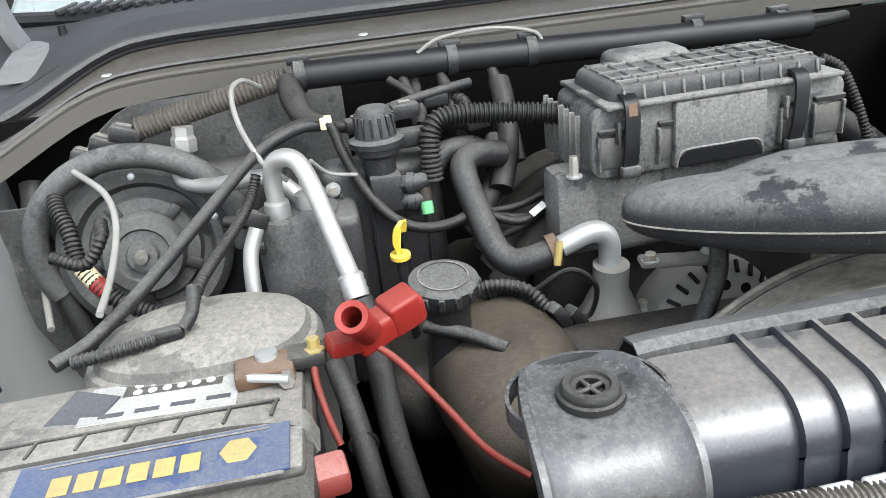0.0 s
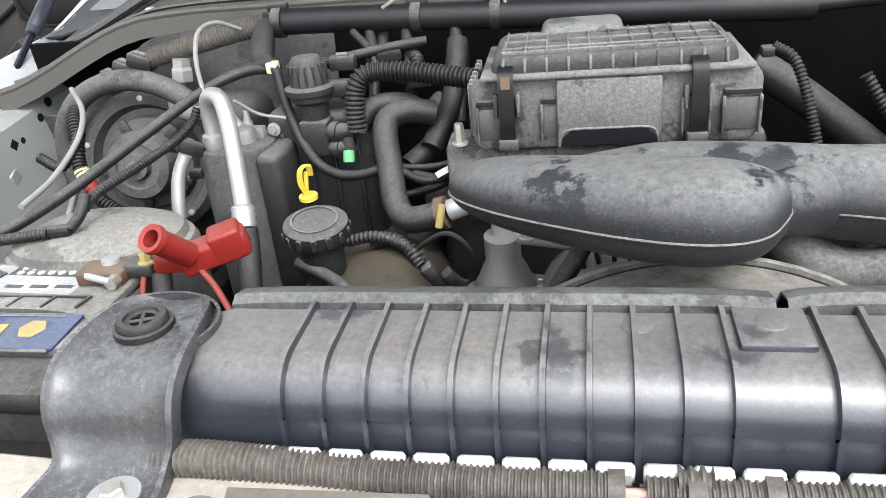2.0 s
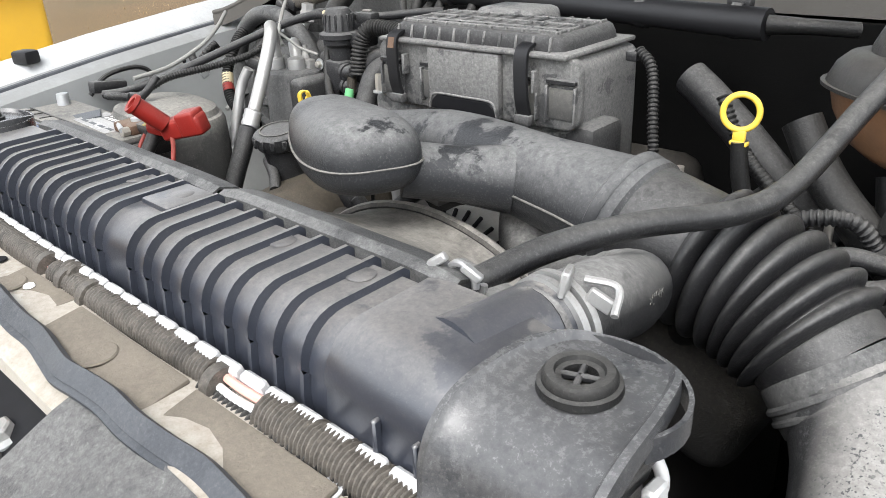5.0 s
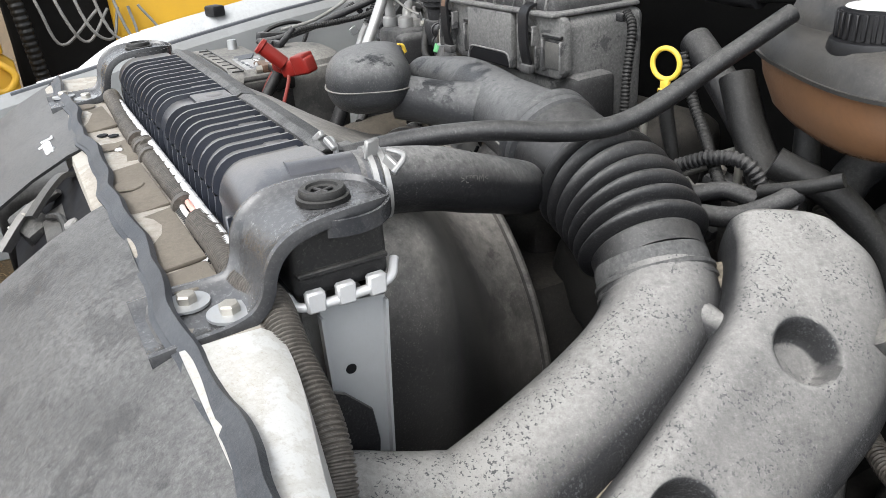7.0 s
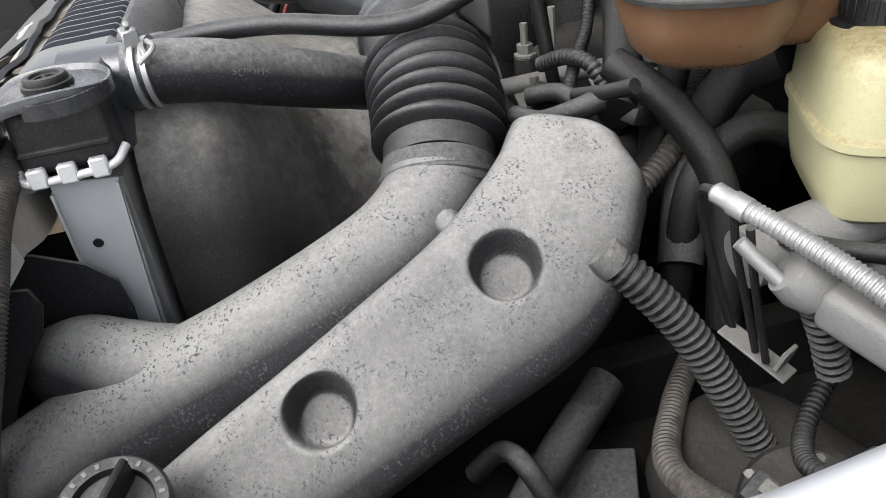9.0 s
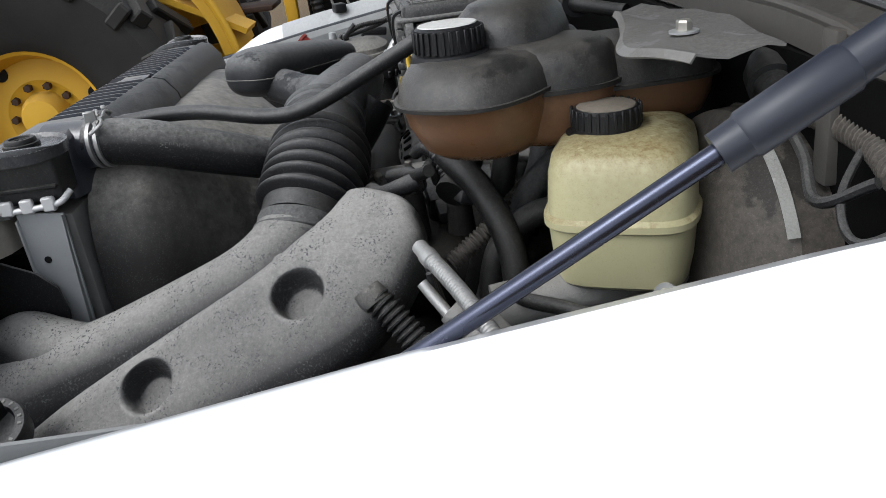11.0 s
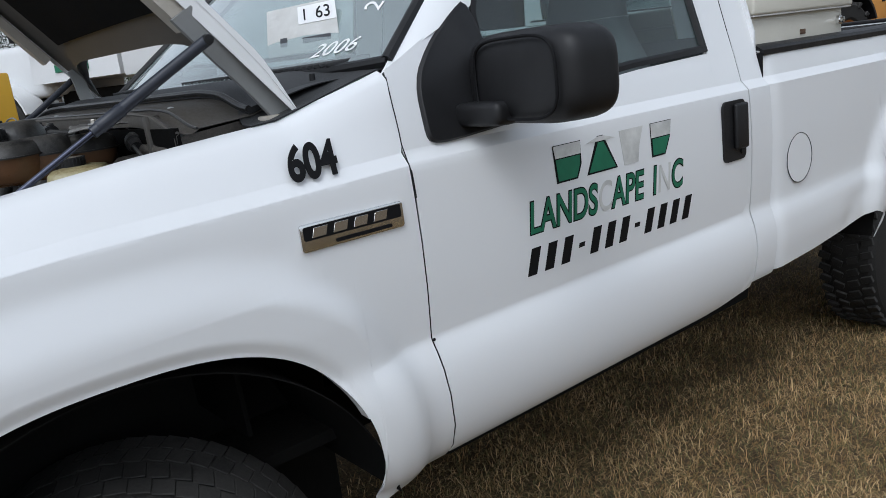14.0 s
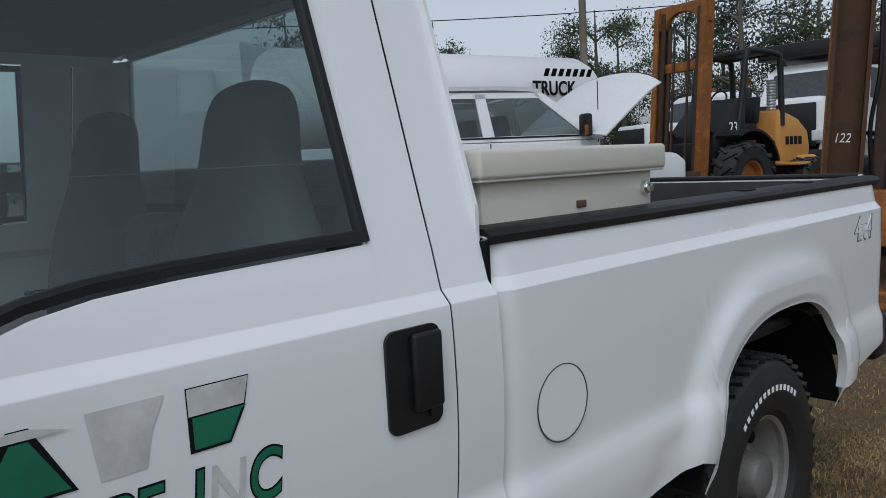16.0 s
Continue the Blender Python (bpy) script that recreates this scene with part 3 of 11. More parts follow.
def flare(y, z):
    out = 0.0
    for c, w, h in (FRONT_ARCH, REAR_ARCH):
        u, v = abs(y - c) / w, max(0.0, (z - ARCH_Z) / h)
        d = ((u ** 2.6 + v ** 2.6) ** (1 / 2.6) - 1) * 0.46
        k = 1.1 if c > 1 else 1.0
        out = max(out, 0.027 * smooth(0.155 * k, 0.085, d) - 0.008 * smooth(0.03, 0.0, d))
    return out


def drop(y):
    """How far the shoulder line falls towards the nose."""
    return float(np.interp(y, (-0.95, -0.25, 0.0, 0.3, 0.64, 1.2), (-0.105, -0.045, -0.028, -0.018, -0.004, 0.0)))


SIDE_Z = (0.52, 0.54, 0.56, 0.62, 0.70, 0.76, 0.80, 0.826, 0.836, 0.88, 0.95, 1.05, 1.15, 1.195, 1.2105, 1.2125, 1.2345, 1.2365, 1.25, 1.29, 1.34, 1.56, 1.845)
SIDE_X = (0.915, 0.938, 0.957, 0.984, 0.996, 0.993, 0.983, 0.9735, 0.9715, 0.976, 0.982, 0.985, 0.9825, 0.9795, 0.9775, 0.9765, 0.956, 0.9545, 0.9515, 0.942, 0.926, 0.864, 0.7838)
LEVELS = (1.2365, 1.2345, 1.224, 1.2125, 1.2105, 1.203, 1.19, 1.17, 1.14, 1.10, 1.05, 1.0, 0.95, 0.91, 0.875, 0.85, 0.84, 0.836, 0.831, 0.826, 0.818, 0.80, 0.78, 0.76, 0.73, 0.70, 0.66, 0.62, 0.585, 0.56, 0.54, 0.52)


def side_x(y, z):
    zz = z - drop(y) * smooth(0.8, 1.1, z)
    x = float(np.interp(zz, SIDE_Z, SIDE_X))
    if y > 2.08:
        flat = float(np.interp(zz, (0.52, 0.6, 0.7, 0.78, 0.826, 0.85, 1.05, 1.2105, 1.2125, 1.2345, 1.2365, 1.34), (0.94, 0.975, 0.99, 0.987, 0.972, 0.971, 0.977, 0.9745, 0.9735, 0.956, 0.9545, 0.936)))
        x = flat
    return x + flare(y, z)


def fender_top(y):
    return float(np.interp(y, (-0.95, -0.6, -0.264, -0.07, 0.136, 0.414, 0.655), (1.13, 1.195, 1.252, 1.281, 1.305, 1.329, 1.40)))


def skin(y0, y1, top, bottom, s=1, extra=None, step=0.02, levels=44):
    """A body side panel between two shut lines; top and bottom are heights along y."""
    n = max(2, int((y1(1.0) if callable(y1) else y1) - (y0(1.0) if callable(y0) else y0)) + int(((y1(1.0) if callable(y1) else y1) - (y0(1.0) if callable(y0) else y0)) / step))
    grid = []
    for i in range(n + 1):
        u = i / n
        row = []
        ya = (y0(1.0) if callable(y0) else y0) * (1 - u) + (y1(1.0) if callable(y1) else y1) * u
        hi = top(ya)
        lo = bottom(ya)
        zs = list(np.linspace(hi, 1.2365, 9)[:-1]) + [lo + (v - 0.52) * (1.05 - lo) / 0.53 if v < 1.05 and abs(lo - 0.52) > 0.06 else max(v, lo) for v in LEVELS]
        for z in zs:
            a = y0(z) if callable(y0) else y0
            b = y1(z) if callable(y1) else y1
            y = a * (1 - u) + b * u
            row.append((s * side_x(y, z), y, z))
        if extra:
            row = [(s * p[0], ya, p[1]) for p in extra(ya)] + row
        grid.append(row)
    return sheet(grid, 0.002)


def seam_front(z):
    return float(np.interp(z, (0.53, 0.62, 0.72, 0.83, 1.2, 1.42), (0.678, 0.668, 0.655, 0.643, 0.638, 0.655)))


def crease(ob):
    """Keeps the shoulder line of a body side crisp."""
    me, base = ob.data, BASE[ob]
    on = []
    for v in me.vertices:
        z = v.co.z + base.z - drop(v.co.y + base.y)
        on.append(1 if abs(z - 1.2355) < 0.0022 else 2 if abs(z - 1.2115) < 0.0022 else 0)
    sharp = me.attributes.get("sharp_edge") or me.attributes.new("sharp_edge", "BOOLEAN", "EDGE")
    for e in me.edges:
        a, b = e.vertices
        if on[a] and on[a] == on[b] and abs(me.vertices[a].co.y - me.vertices[b].co.y) > 0.004:
            sharp.data[e.index].value = True


def build_fender(s, name):
    def bottom(y):
        a = arch_height(y)
        if a is not None:
            return a
        return float(np.interp(y, (-0.95, -0.5, 0.46, 0.52, 0.69), (0.72, 0.62, 0.50, 0.515, 0.53)))

    def lip(y):
        t = fender_top(y) - (0.055 * smooth(-0.36, -0.56, y) if s < 0 else 0.0)
        c = 1.2365 + drop(y)
        k = 0.02 * smooth(0.42, 0.65, y)
        return [(0.812 + k, t - 0.075), (0.82 + k, t - 0.044), (0.829 + k, t - 0.027), (0.845 + k, t - 0.010), (0.866 + k, t), (0.888 + k * 0.6, t - 0.005), (0.908 + k * 0.4, t - 0.02), (0.926, (t - 0.02) * 0.6 + c * 0.4), (0.9435, (t - 0.02) * 0.25 + c * 0.75)]

    def top(y):
        return 1.25 + drop(y)

    ys = sorted(set(list(np.linspace(-0.93 if s > 0 else -0.55, 0.65, 70)) + [FRONT_ARCH[1] * math.sin(a) for a in np.linspace(-1.57, 1.57, 70)]))
    grid = []
    for y in ys:
        lo = bottom(y)
        row = [(s * p[0], y, p[1]) for p in lip(y)]
        fall = 0.055 * smooth(-0.36, -0.56, y) if s < 0 else 0.0
        for z in [v + drop(y) * smooth(0.8, 1.1, v) - fall * smooth(0.9, 1.2, v) if v >= 1.05 else lo + (v - 0.52) * (1.05 + drop(y) * smooth(0.8, 1.1, 1.05) - lo) / 0.53 for v in LEVELS]:
            yy = y
            if y > 0.45:
                yy = y + (seam_front(z) - 0.0045 - 0.65) * (y - 0.45) / 0.2
            row.append((s * side_x(yy, z), yy, z))
        grid.append(row)
    crease(part(name, sheet(grid, 0.002), M["paint"], truck, "white front fender with flared wheel arch"))
    if s < 0:
        flange = [[(s * (p[0] - 0.001), y, p[1] + 0.0028) for p in lip(y)[:5]] for y in np.linspace(-0.34, 0.46, 40)]
        part("fender_flange", sheet(flange, 0.001), M["flange"], truck, "dull grey inner fender flange")
    # inner lip of the wheel opening
    edge = [(s * (side_x(y, arch_height(y) or ARCH_Z)), y, (arch_height(y) or ARCH_Z)) for y in [0.464 * math.sin(a) for a in np.linspace(-1.5, 1.22, 50)]]
    part("wheel_arch_lip", sheet([[p for p in edge], [(p[0] - s * 0.028, p[1], p[2] + 0.002) for p in edge]], 0.002), M["paint"], truck)
    # Liner and inner wall in near-black, which paints in the wheel well's shade.
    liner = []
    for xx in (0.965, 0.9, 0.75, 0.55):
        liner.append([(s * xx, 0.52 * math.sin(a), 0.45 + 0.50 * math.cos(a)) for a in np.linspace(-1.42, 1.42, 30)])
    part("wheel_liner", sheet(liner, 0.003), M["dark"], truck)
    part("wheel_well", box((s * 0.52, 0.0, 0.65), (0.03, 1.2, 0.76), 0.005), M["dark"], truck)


build_fender(1, "fender")
build_fender(-1, "fender")


def belt(y):
    return float(np.interp(y, (0.64, 0.915, 0.935, 1.08, 1.18, 1.26, 1.34, 1.45, 1.797, 1.8145, 2.08), (1.398, 1.527, 1.245, 1.25, 1.27, 1.297, 1.311, 1.319, 1.333, 1.845, 1.845)))


def green_x(z):
    return 0.928 - max(0.0, z - 1.33) * 0.28


def quad(a, b, c, d, n=8, m=4):
    """Ruled panel between two edges a-b and d-c."""
    a, b, c, d = (Vector(p) for p in (a, b, c, d))
    return [[(a.lerp(b, j / n)).lerp(d.lerp(c, j / n), i / m) for j in range(n + 1)] for i in range(m + 1)]


def build_cab(s):
    def g(y, z, inset=0.0):
        return (s * (green_x(z) - inset), y, z)
    door = part("door", skin(lambda z: seam_front(z), lambda z: 1.935, belt, lambda y: float(np.interp(y, (0.6, 1.7, 1.94), (0.535, 0.55, 0.585))), s), M["paint"], truck, "white door with faded green and black vinyl lettering")
    crease(door)
    crease(part("cab_corner", skin(lambda z: 1.940, lambda z: 2.062, lambda y: 1.845, lambda y: 0.60, s), M["paint"], truck))
    # window frame strips in body colour, the front pillar rounded across

    def rounded_quad(a, b, c, d, n, m, h):
        grid = quad(a, b, c, d, n, m)
        for i, row in enumerate(grid):
            for j, p in enumerate(row):
                k = min(j, n - 1)
                e1, e2 = grid[m][j] - grid[0][j], row[k + 1] - row[k]
                out = e1.cross(e2).normalized()
                out = out if out.x * s > 0 else -out
                row[j] = p + out * (h * 4 * (i / m) * (1 - i / m))
        return grid
    frame = [rounded_quad((s * 0.887, 0.656, 1.386), (s * 0.752, 1.09, 1.760), g(1.215, 1.775), g(0.93, 1.514, -0.0015), 12, 8, 0.011),
             quad((s * 0.752, 1.09, 1.760), (s * 0.70, 1.24, 1.875), g(1.31, 1.85), g(1.215, 1.775), 6, 3),
             quad((s * 0.70, 1.24, 1.875), (s * 0.70, 2.06, 1.885), g(2.06, 1.845), g(1.31, 1.845), 10, 3),
             quad(g(1.79, 1.322, 0.004), g(1.78, 1.845, 0.004), g(1.84, 1.845, 0.004), g(1.83, 1.322, 0.004), 12, 2)]
    part("pillar", join(*[sheet(f, 0.004) for f in frame]), M["paint"], truck)
    part("door_gap", strip_along([(s * (green_x(z) - 0.0005), 1.937, z) for z in (1.34, 1.5, 1.7, 1.84)], 0.003, 0.003, (0, 1, 0)), M["ink"], truck)
    part("door_gap", tube([(s * (side_x(seam_front(z), z) + 0.0002), seam_front(z), z) for z in np.linspace(1.14, 1.385, 10)], 0.0012, 6, 1), M["ink"], truck)
    # black window seal and glass
    outline = [(0.925, 1.252), (0.96, 1.249), (1.08, 1.256), (1.18, 1.276), (1.26, 1.303), (1.34, 1.317), (1.45, 1.325), (1.80, 1.338), (1.79, 1.60), (1.782, 1.838), (1.31, 1.838), (1.215, 1.772), (0.945, 1.548), (0.925, 1.50)]
    o3 = [Vector((s * (green_x(z) + 0.004), y, z)) for y, z in outline]
    def inset(d, off):
        out = []
        n = len(outline)
        for i, (y, z) in enumerate(outline):
            a, b = outline[i - 1], outline[(i + 1) % n]
            e1, e2 = Vector((y - a[0], z - a[1])).normalized(), Vector((b[0] - y, b[1] - z)).normalized()
            nn = Vector((-(e1.y + e2.y), e1.x + e2.x)).normalized()
            k = d / max(0.5, nn.dot(Vector((-e1.y, e1.x))))
            yy, zz = y + nn.x * k, z + nn.y * k
            out.append(Vector((s * (green_x(zz) + 0.004 + off), yy, zz)))
        return out
    part("window_seal", rings_mesh([inset(0, -0.002), inset(0.001, 0.003), inset(0.014, 0.004), inset(0.018, -0.002), inset(0.021, -0.012)], cap=False), M["gloss"], door, "black rubber window seal")
    bm = bmesh.new()
    bm.faces.new([bm.verts.new(p) for p in inset(0.018, -0.008)])
    pane = part("window_pane", bm, M["glass"], door, "side window glass with a dull tint", smooth=False)
    pane.visible_shadow = False
    # handle in its recess
    hx = 0.985
    part("handle_recess", join(prism(rounded(0.122, 0.178, 0.02), 0.006, Matrix.Translation((s * (hx - 0.001), 1.834, 1.101)) @ pose(0, 0, 0, 90, 0, 90 * s))), M["gloss"], door, "black handle recess")
    part("door_handle", join(box((s * (hx + 0.013), 1.856, 1.113), (0.016, 0.066, 0.135), 0.008, 3), lathe([(0.0, 0), (0.008, 0.001), (0.008, 0.004), (0.0, 0.005)], (s * (hx + 0.006), 1.868, 1.035), (s, 0, 0), 16)), M["gloss"], door, "black pull handle")
    # mirror
    sail = [(0.705, 1.25), (0.73, 1.236), (0.80, 1.238), (0.90, 1.245), (0.96, 1.25), (0.93, 1.54), (0.86, 1.50), (0.78, 1.44), (0.72, 1.37)]
    for _ in range(2):
        sail = [(p[0] * (1 - k) + q[0] * k, p[1] * (1 - k) + q[1] * k) for p, q in zip(sail, sail[1:] + sail[:1]) for k in (0.22, 0.78)]
    def sail_ring(off, k):
        return [(s * (side_x(y, z) if z < 1.33 else green_x(z)) + s * off, 0.83 + (y - 0.83) * k, 1.37 + (z - 1.37) * k) for y, z in sail]
    mirror = part("mirror_base", rings_mesh([sail_ring(-0.012, 1.0), sail_ring(0.006, 1.0), sail_ring(0.011, 0.96)]), M["gloss"], truck, "black plastic mirror mount")
    part("mirror_arm", box((s * 1.01, 0.835, 1.285), (0.14, 0.08, 0.05), 0.015, 3), M["gloss"], mirror)
    part("mirror_head", pillow((s * 1.105, 0.90, 1.352), (0.180, 0.080, 0.095), 40, 30, 4.2, (0, 0, -8 * s), 3.6), M["gloss"], mirror, "black mirror housing seen from its front", angle=70)
    head = Matrix.Translation((s * 1.105, 0.90, 1.352)) @ pose(0, 0, 0, 0, 0, -8 * s)
    ring = []
    for k in range(61):
        a = 2 * math.pi * k / 60
        px, pz = 0.132 * math.copysign(abs(math.cos(a)) ** 0.5, math.cos(a)), 0.080 * math.copysign(abs(math.sin(a)) ** 0.5, math.sin(a))
        ring.append(head @ Vector((s * (0.014 + px), -0.084 * max(0.0, 1 - abs(px / 0.178) ** 5 - 0.45 * abs(pz / 0.095) ** 5) ** 0.25, pz)))
    part("mirror_groove", tube(ring, 0.0035, 8, 1), M["ink"], mirror, "dark groove round the front cover")
    part("mirror_glass", prism(rounded(0.15, 0.13, 0.02), 0.002, head @ Matrix.Translation((0, 0.080, 0)) @ pose(0, 0, 0, 90, 0, 0)), M["chrome"], mirror)
    return door


door_left = build_cab(1)
door_right = build_cab(-1)
for s_ in (1, -1):
    part("rocker_panel", box((s_ * 0.86, 1.35, 0.56), (0.12, 1.35, 0.10), 0.02), M["dark"], truck)


def build_roof():
    grid = []
    for u in np.linspace(0, 1, 13):
        y = 1.24 + u * 0.83
        grid.append([(x, y - 0.06 * (1 - (x / 0.7) ** 2) * (1 - u), 1.878 + 0.035 * (1 - (x / 0.7) ** 4)) for x in np.linspace(-0.70, 0.70, 17)])
    part("roof", sheet(grid, 0.02), M["paint"], truck)
    part("headliner", box((0, 1.66, 1.868), (1.36, 0.76, 0.012), 0.004), M["liner"], truck)
    # windshield
    grid = []
    for u in np.linspace(0, 1, 10):
        row = []
        for v in np.linspace(-1, 1, 17):
            e = Vector((0.876, 0.69, 1.415)).lerp(Vector((0.70, 1.235, 1.875)), u)
            bow = (1 - v * v)
            row.append((e.x * v, e.y - bow * (0.17 * (1 - u) + 0.06 * u), e.z + bow * (-0.02 * (1 - u) + 0.03 * u)))
        grid.append(row)
    ws = part("windshield", sheet(grid, 0.0), M["screen"], truck, "windshield with white marker writing", smooth=True)
    ws.visible_shadow = False
    edge = [grid[i][-1] for i in range(10)]
    for s in (1, -1):
        part("windshield_seal", tube([(s * p[0], p[1] - 0.004, p[2] + 0.002) for p in edge], 0.014, 8, 2), M["gloss"], truck)
    part("windshield_seal", tube([grid[0][j] for j in range(17)], 0.014, 8, 2), M["gloss"], truck)
    # rear wall with window
    pane = part("rear_window", sheet(quad((-0.66, 2.05, 1.38), (0.66, 2.05, 1.38), (0.58, 2.04, 1.842), (-0.58, 2.04, 1.842)), 0), M["rear_glass"], truck)
    pane.visible_shadow = False
    wall = [quad((-0.93, 2.06, 0.60), (0.93, 2.06, 0.60), (0.93, 2.06, 1.38), (-0.93, 2.06, 1.38)), quad((0.66, 2.06, 1.38), (0.928, 2.06, 1.38), (0.79, 2.06, 1.86), (0.58, 2.05, 1.842)), quad((-0.928, 2.06, 1.38), (-0.66, 2.06, 1.38), (-0.58, 2.05, 1.842), (-0.79, 2.06, 1.86)), quad((-0.58, 2.05, 1.842), (0.58, 2.05, 1.842), (0.72, 2.06, 1.885), (-0.72, 2.06, 1.885))]
    part("cab_back", join(*[sheet(q, 0.01) for q in wall]), M["paint"], truck)
    part("cab_floor", box((0, 1.35, 0.66), (1.8, 1.4, 0.04), 0), M["dark"], truck)
    part("cab_back_trim", sheet(quad((-0.9, 2.04, 0.66), (0.9, 2.04, 0.66), (0.9, 2.04, 1.38), (-0.9, 2.04, 1.38)), 0.01), M["seat"], truck)


build_roof()


def build_interior():
    for cx in (0.42, -0.42):
        def ell(zc, w, d, yc, h=0.0):
            return [(cx + w * math.copysign(abs(math.cos(t)) ** 0.7, math.cos(t)), yc + d * math.copysign(abs(math.sin(t)) ** 0.7, math.sin(t)), zc + h * math.sin(t)) for t in [2 * math.pi * k / 48 for k in range(48)]]
        prof = spline([(0.26, 0.09, 0.95), (0.275, 0.10, 1.10), (0.27, 0.095, 1.24), (0.245, 0.088, 1.33), (0.20, 0.08, 1.40), (0.165, 0.074, 1.46), (0.150, 0.070, 1.53), (0.142, 0.066, 1.585), (0.115, 0.055, 1.635), (0.06, 0.03, 1.658), (0.01, 0.008, 1.663)], 5)
        back = rings_mesh([ell(q.z, max(q.x, 0.004), max(q.y, 0.004), 1.80 + 0.14 * (q.z - 0.95)) for q in prof])
        seat = part("seat_back", back, M["seat"], truck, "grey cloth seat back with a moulded headrest", angle=75)
        part("headrest_seam", tube(ell(1.475, 0.160, 0.0735, 1.8735) + ell(1.475, 0.160, 0.0735, 1.8735)[:1], 0.0025, 6, 1), M["dash"], seat)
        part("seat_cushion", box((cx, 1.45, 0.92), (0.54, 0.52, 0.16), 0.05, 3), M["seat"], truck)
    part("seat_cushion", box((0, 1.5, 0.95), (0.28, 0.46, 0.14), 0.04, 3), M["seat"], truck)
    part("seat_back", box((0, 1.86, 1.15), (0.28, 0.14, 0.44), 0.05, 3), M["seat"], truck)
    grid = [[(x, 0.60 + 0.38 * u - 0.12 * (1 - (x / 0.9) ** 2) * (1 - u), 1.375 + 0.03 * math.sin(u * 3) - 0.20 * max(0, u - 0.8) * 3) for x in np.linspace(-0.86, 0.86, 13)] for u in np.linspace(0, 1, 9)]
    part("dashboard", sheet(grid, 0.03), M["dash"], truck, "grey dashboard top")
    part("dashboard", box((0, 0.95, 1.12), (1.72, 0.12, 0.42), 0.03), M["dash"], truck)
    q = pose(0.42, 1.16, 1.22, 65, 0, 0)
    ring = tube([(0.185 * math.cos(t), 0.185 * math.sin(t), 0) for t in [2 * math.pi * k / 24 for k in range(25)]], 0.014, 10, 2)
    wheel = part("steering_wheel", join(moved(ring, q), moved(box((0, 0, -0.01), (0.36, 0.05, 0.02), 0.008), q), moved(box((0, 0, -0.02), (0.13, 0.12, 0.05), 0.02), q)), M["gloss"], truck, "black steering wheel")
    part("steering_column", tube([(0.42, 1.15, 1.21), (0.42, 0.95, 1.10)], 0.04, 12, 3), M["dash"], wheel)


build_interior()


def build_bed():
    for s in (1, -1):
        def bottom(y):
            a = arch_height(y)
            if a is not None:
                return a
            return float(np.interp(y, (2.08, 2.35, 2.6, 2.80, 2.894, 3.85, 4.36), (0.60, 0.61, 0.63, 0.655, 0.62, 0.60, 0.70)))
        ys = sorted(set(list(np.linspace(2.078, 4.36, 90)) + [REAR_ARCH[0] + REAR_ARCH[1] * math.sin(a) for a in np.linspace(-1.57, 1.57, 60)]))
        grid = []
        for y in ys:
            row = [(s * 0.90, y, 1.318), (s * 0.925, y, 1.318), (s * 0.936, y, 1.314)]
            lo = bottom(y)
            for z in [1.305, 1.29, 1.27, 1.25] + [v if v >= 1.05 else lo + (v - 0.52) * (1.05 - lo) / 0.53 for v in LEVELS]:
                x = side_x(y, z)
                dent = 0.009 * math.exp(-((y - 2.68) / 0.09) ** 2 - ((z - 0.72) / 0.04) ** 2) + 0.006 * math.exp(-((y - 2.62) / 0.05) ** 2 - ((z - 0.66) / 0.03) ** 2) if s > 0 else 0
                nose = 0.022 * smooth(2.115, 2.078, y)
                tail = 0.03 * smooth(4.27, 4.36, y)
                row.append((s * (x - dent - nose - tail), y, z))
            grid.append(row)
        side = part("bed_side", sheet(grid, 0.003), M["paint"], truck, "white bed side with a dent ahead of the rear wheel")
        crease(side)
        # Rear wheel well, its shade likewise put into the near-black colour.
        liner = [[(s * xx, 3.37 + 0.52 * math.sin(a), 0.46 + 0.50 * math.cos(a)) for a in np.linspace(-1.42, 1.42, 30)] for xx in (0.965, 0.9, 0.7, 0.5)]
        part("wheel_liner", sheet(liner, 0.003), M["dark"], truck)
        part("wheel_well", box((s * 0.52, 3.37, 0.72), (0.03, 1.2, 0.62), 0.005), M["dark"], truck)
        edge = [(s * (side_x(y, arch_height(y) or ARCH_Z)), y, arch_height(y) or ARCH_Z) for y in [3.37 + 0.474 * math.sin(a) for a in np.linspace(-1.08, 1.5, 50)]]
        part("wheel_arch_lip", sheet([edge, [(p[0] - s * 0.028, p[1], p[2] + 0.002) for p in edge]], 0.002), M["paint"], truck)
        cap = []
        for y in np.linspace(2.085, 4.34, 24):
            k = smooth(2.085, 2.17, y)
            cap.append([(s * (0.845), y, 1.318), (s * 0.85, y, 1.333), (s * 0.87, y, 1.336), (s * (0.925), y, 1.334 - 0.003 * (1 - k)), (s * (0.945), y, 1.328 - 0.01 * (1 - k)), (s * 0.951, y, 1.318), (s * 0.949, y, 1.302), (s * 0.938, y, 1.30)])
        part("bed_rail_cap", rings_mesh([list(map(Vector, r)) for r in cap]), M["gloss"], side, "black plastic bed rail cap")
        for y in (3.3, 3.75):
            part("stake_pocket", box((s * 0.89, y, 1.337), (0.035, 0.07, 0.004), 0.001), M["ink"], side)
        part("bed_inner_wall", sheet(quad((s * 0.85, 2.1, 0.85), (s * 0.85, 4.32, 0.85), (s * 0.85, 4.32, 1.32), (s * 0.85, 2.1, 1.32)), 0.006), M["plastic"], truck)
    for s in (1, -1):
        part("cab_gap", box((s * 0.90, 2.07, 0.96), (0.10, 0.012, 0.70), 0), M["ink"], truck)
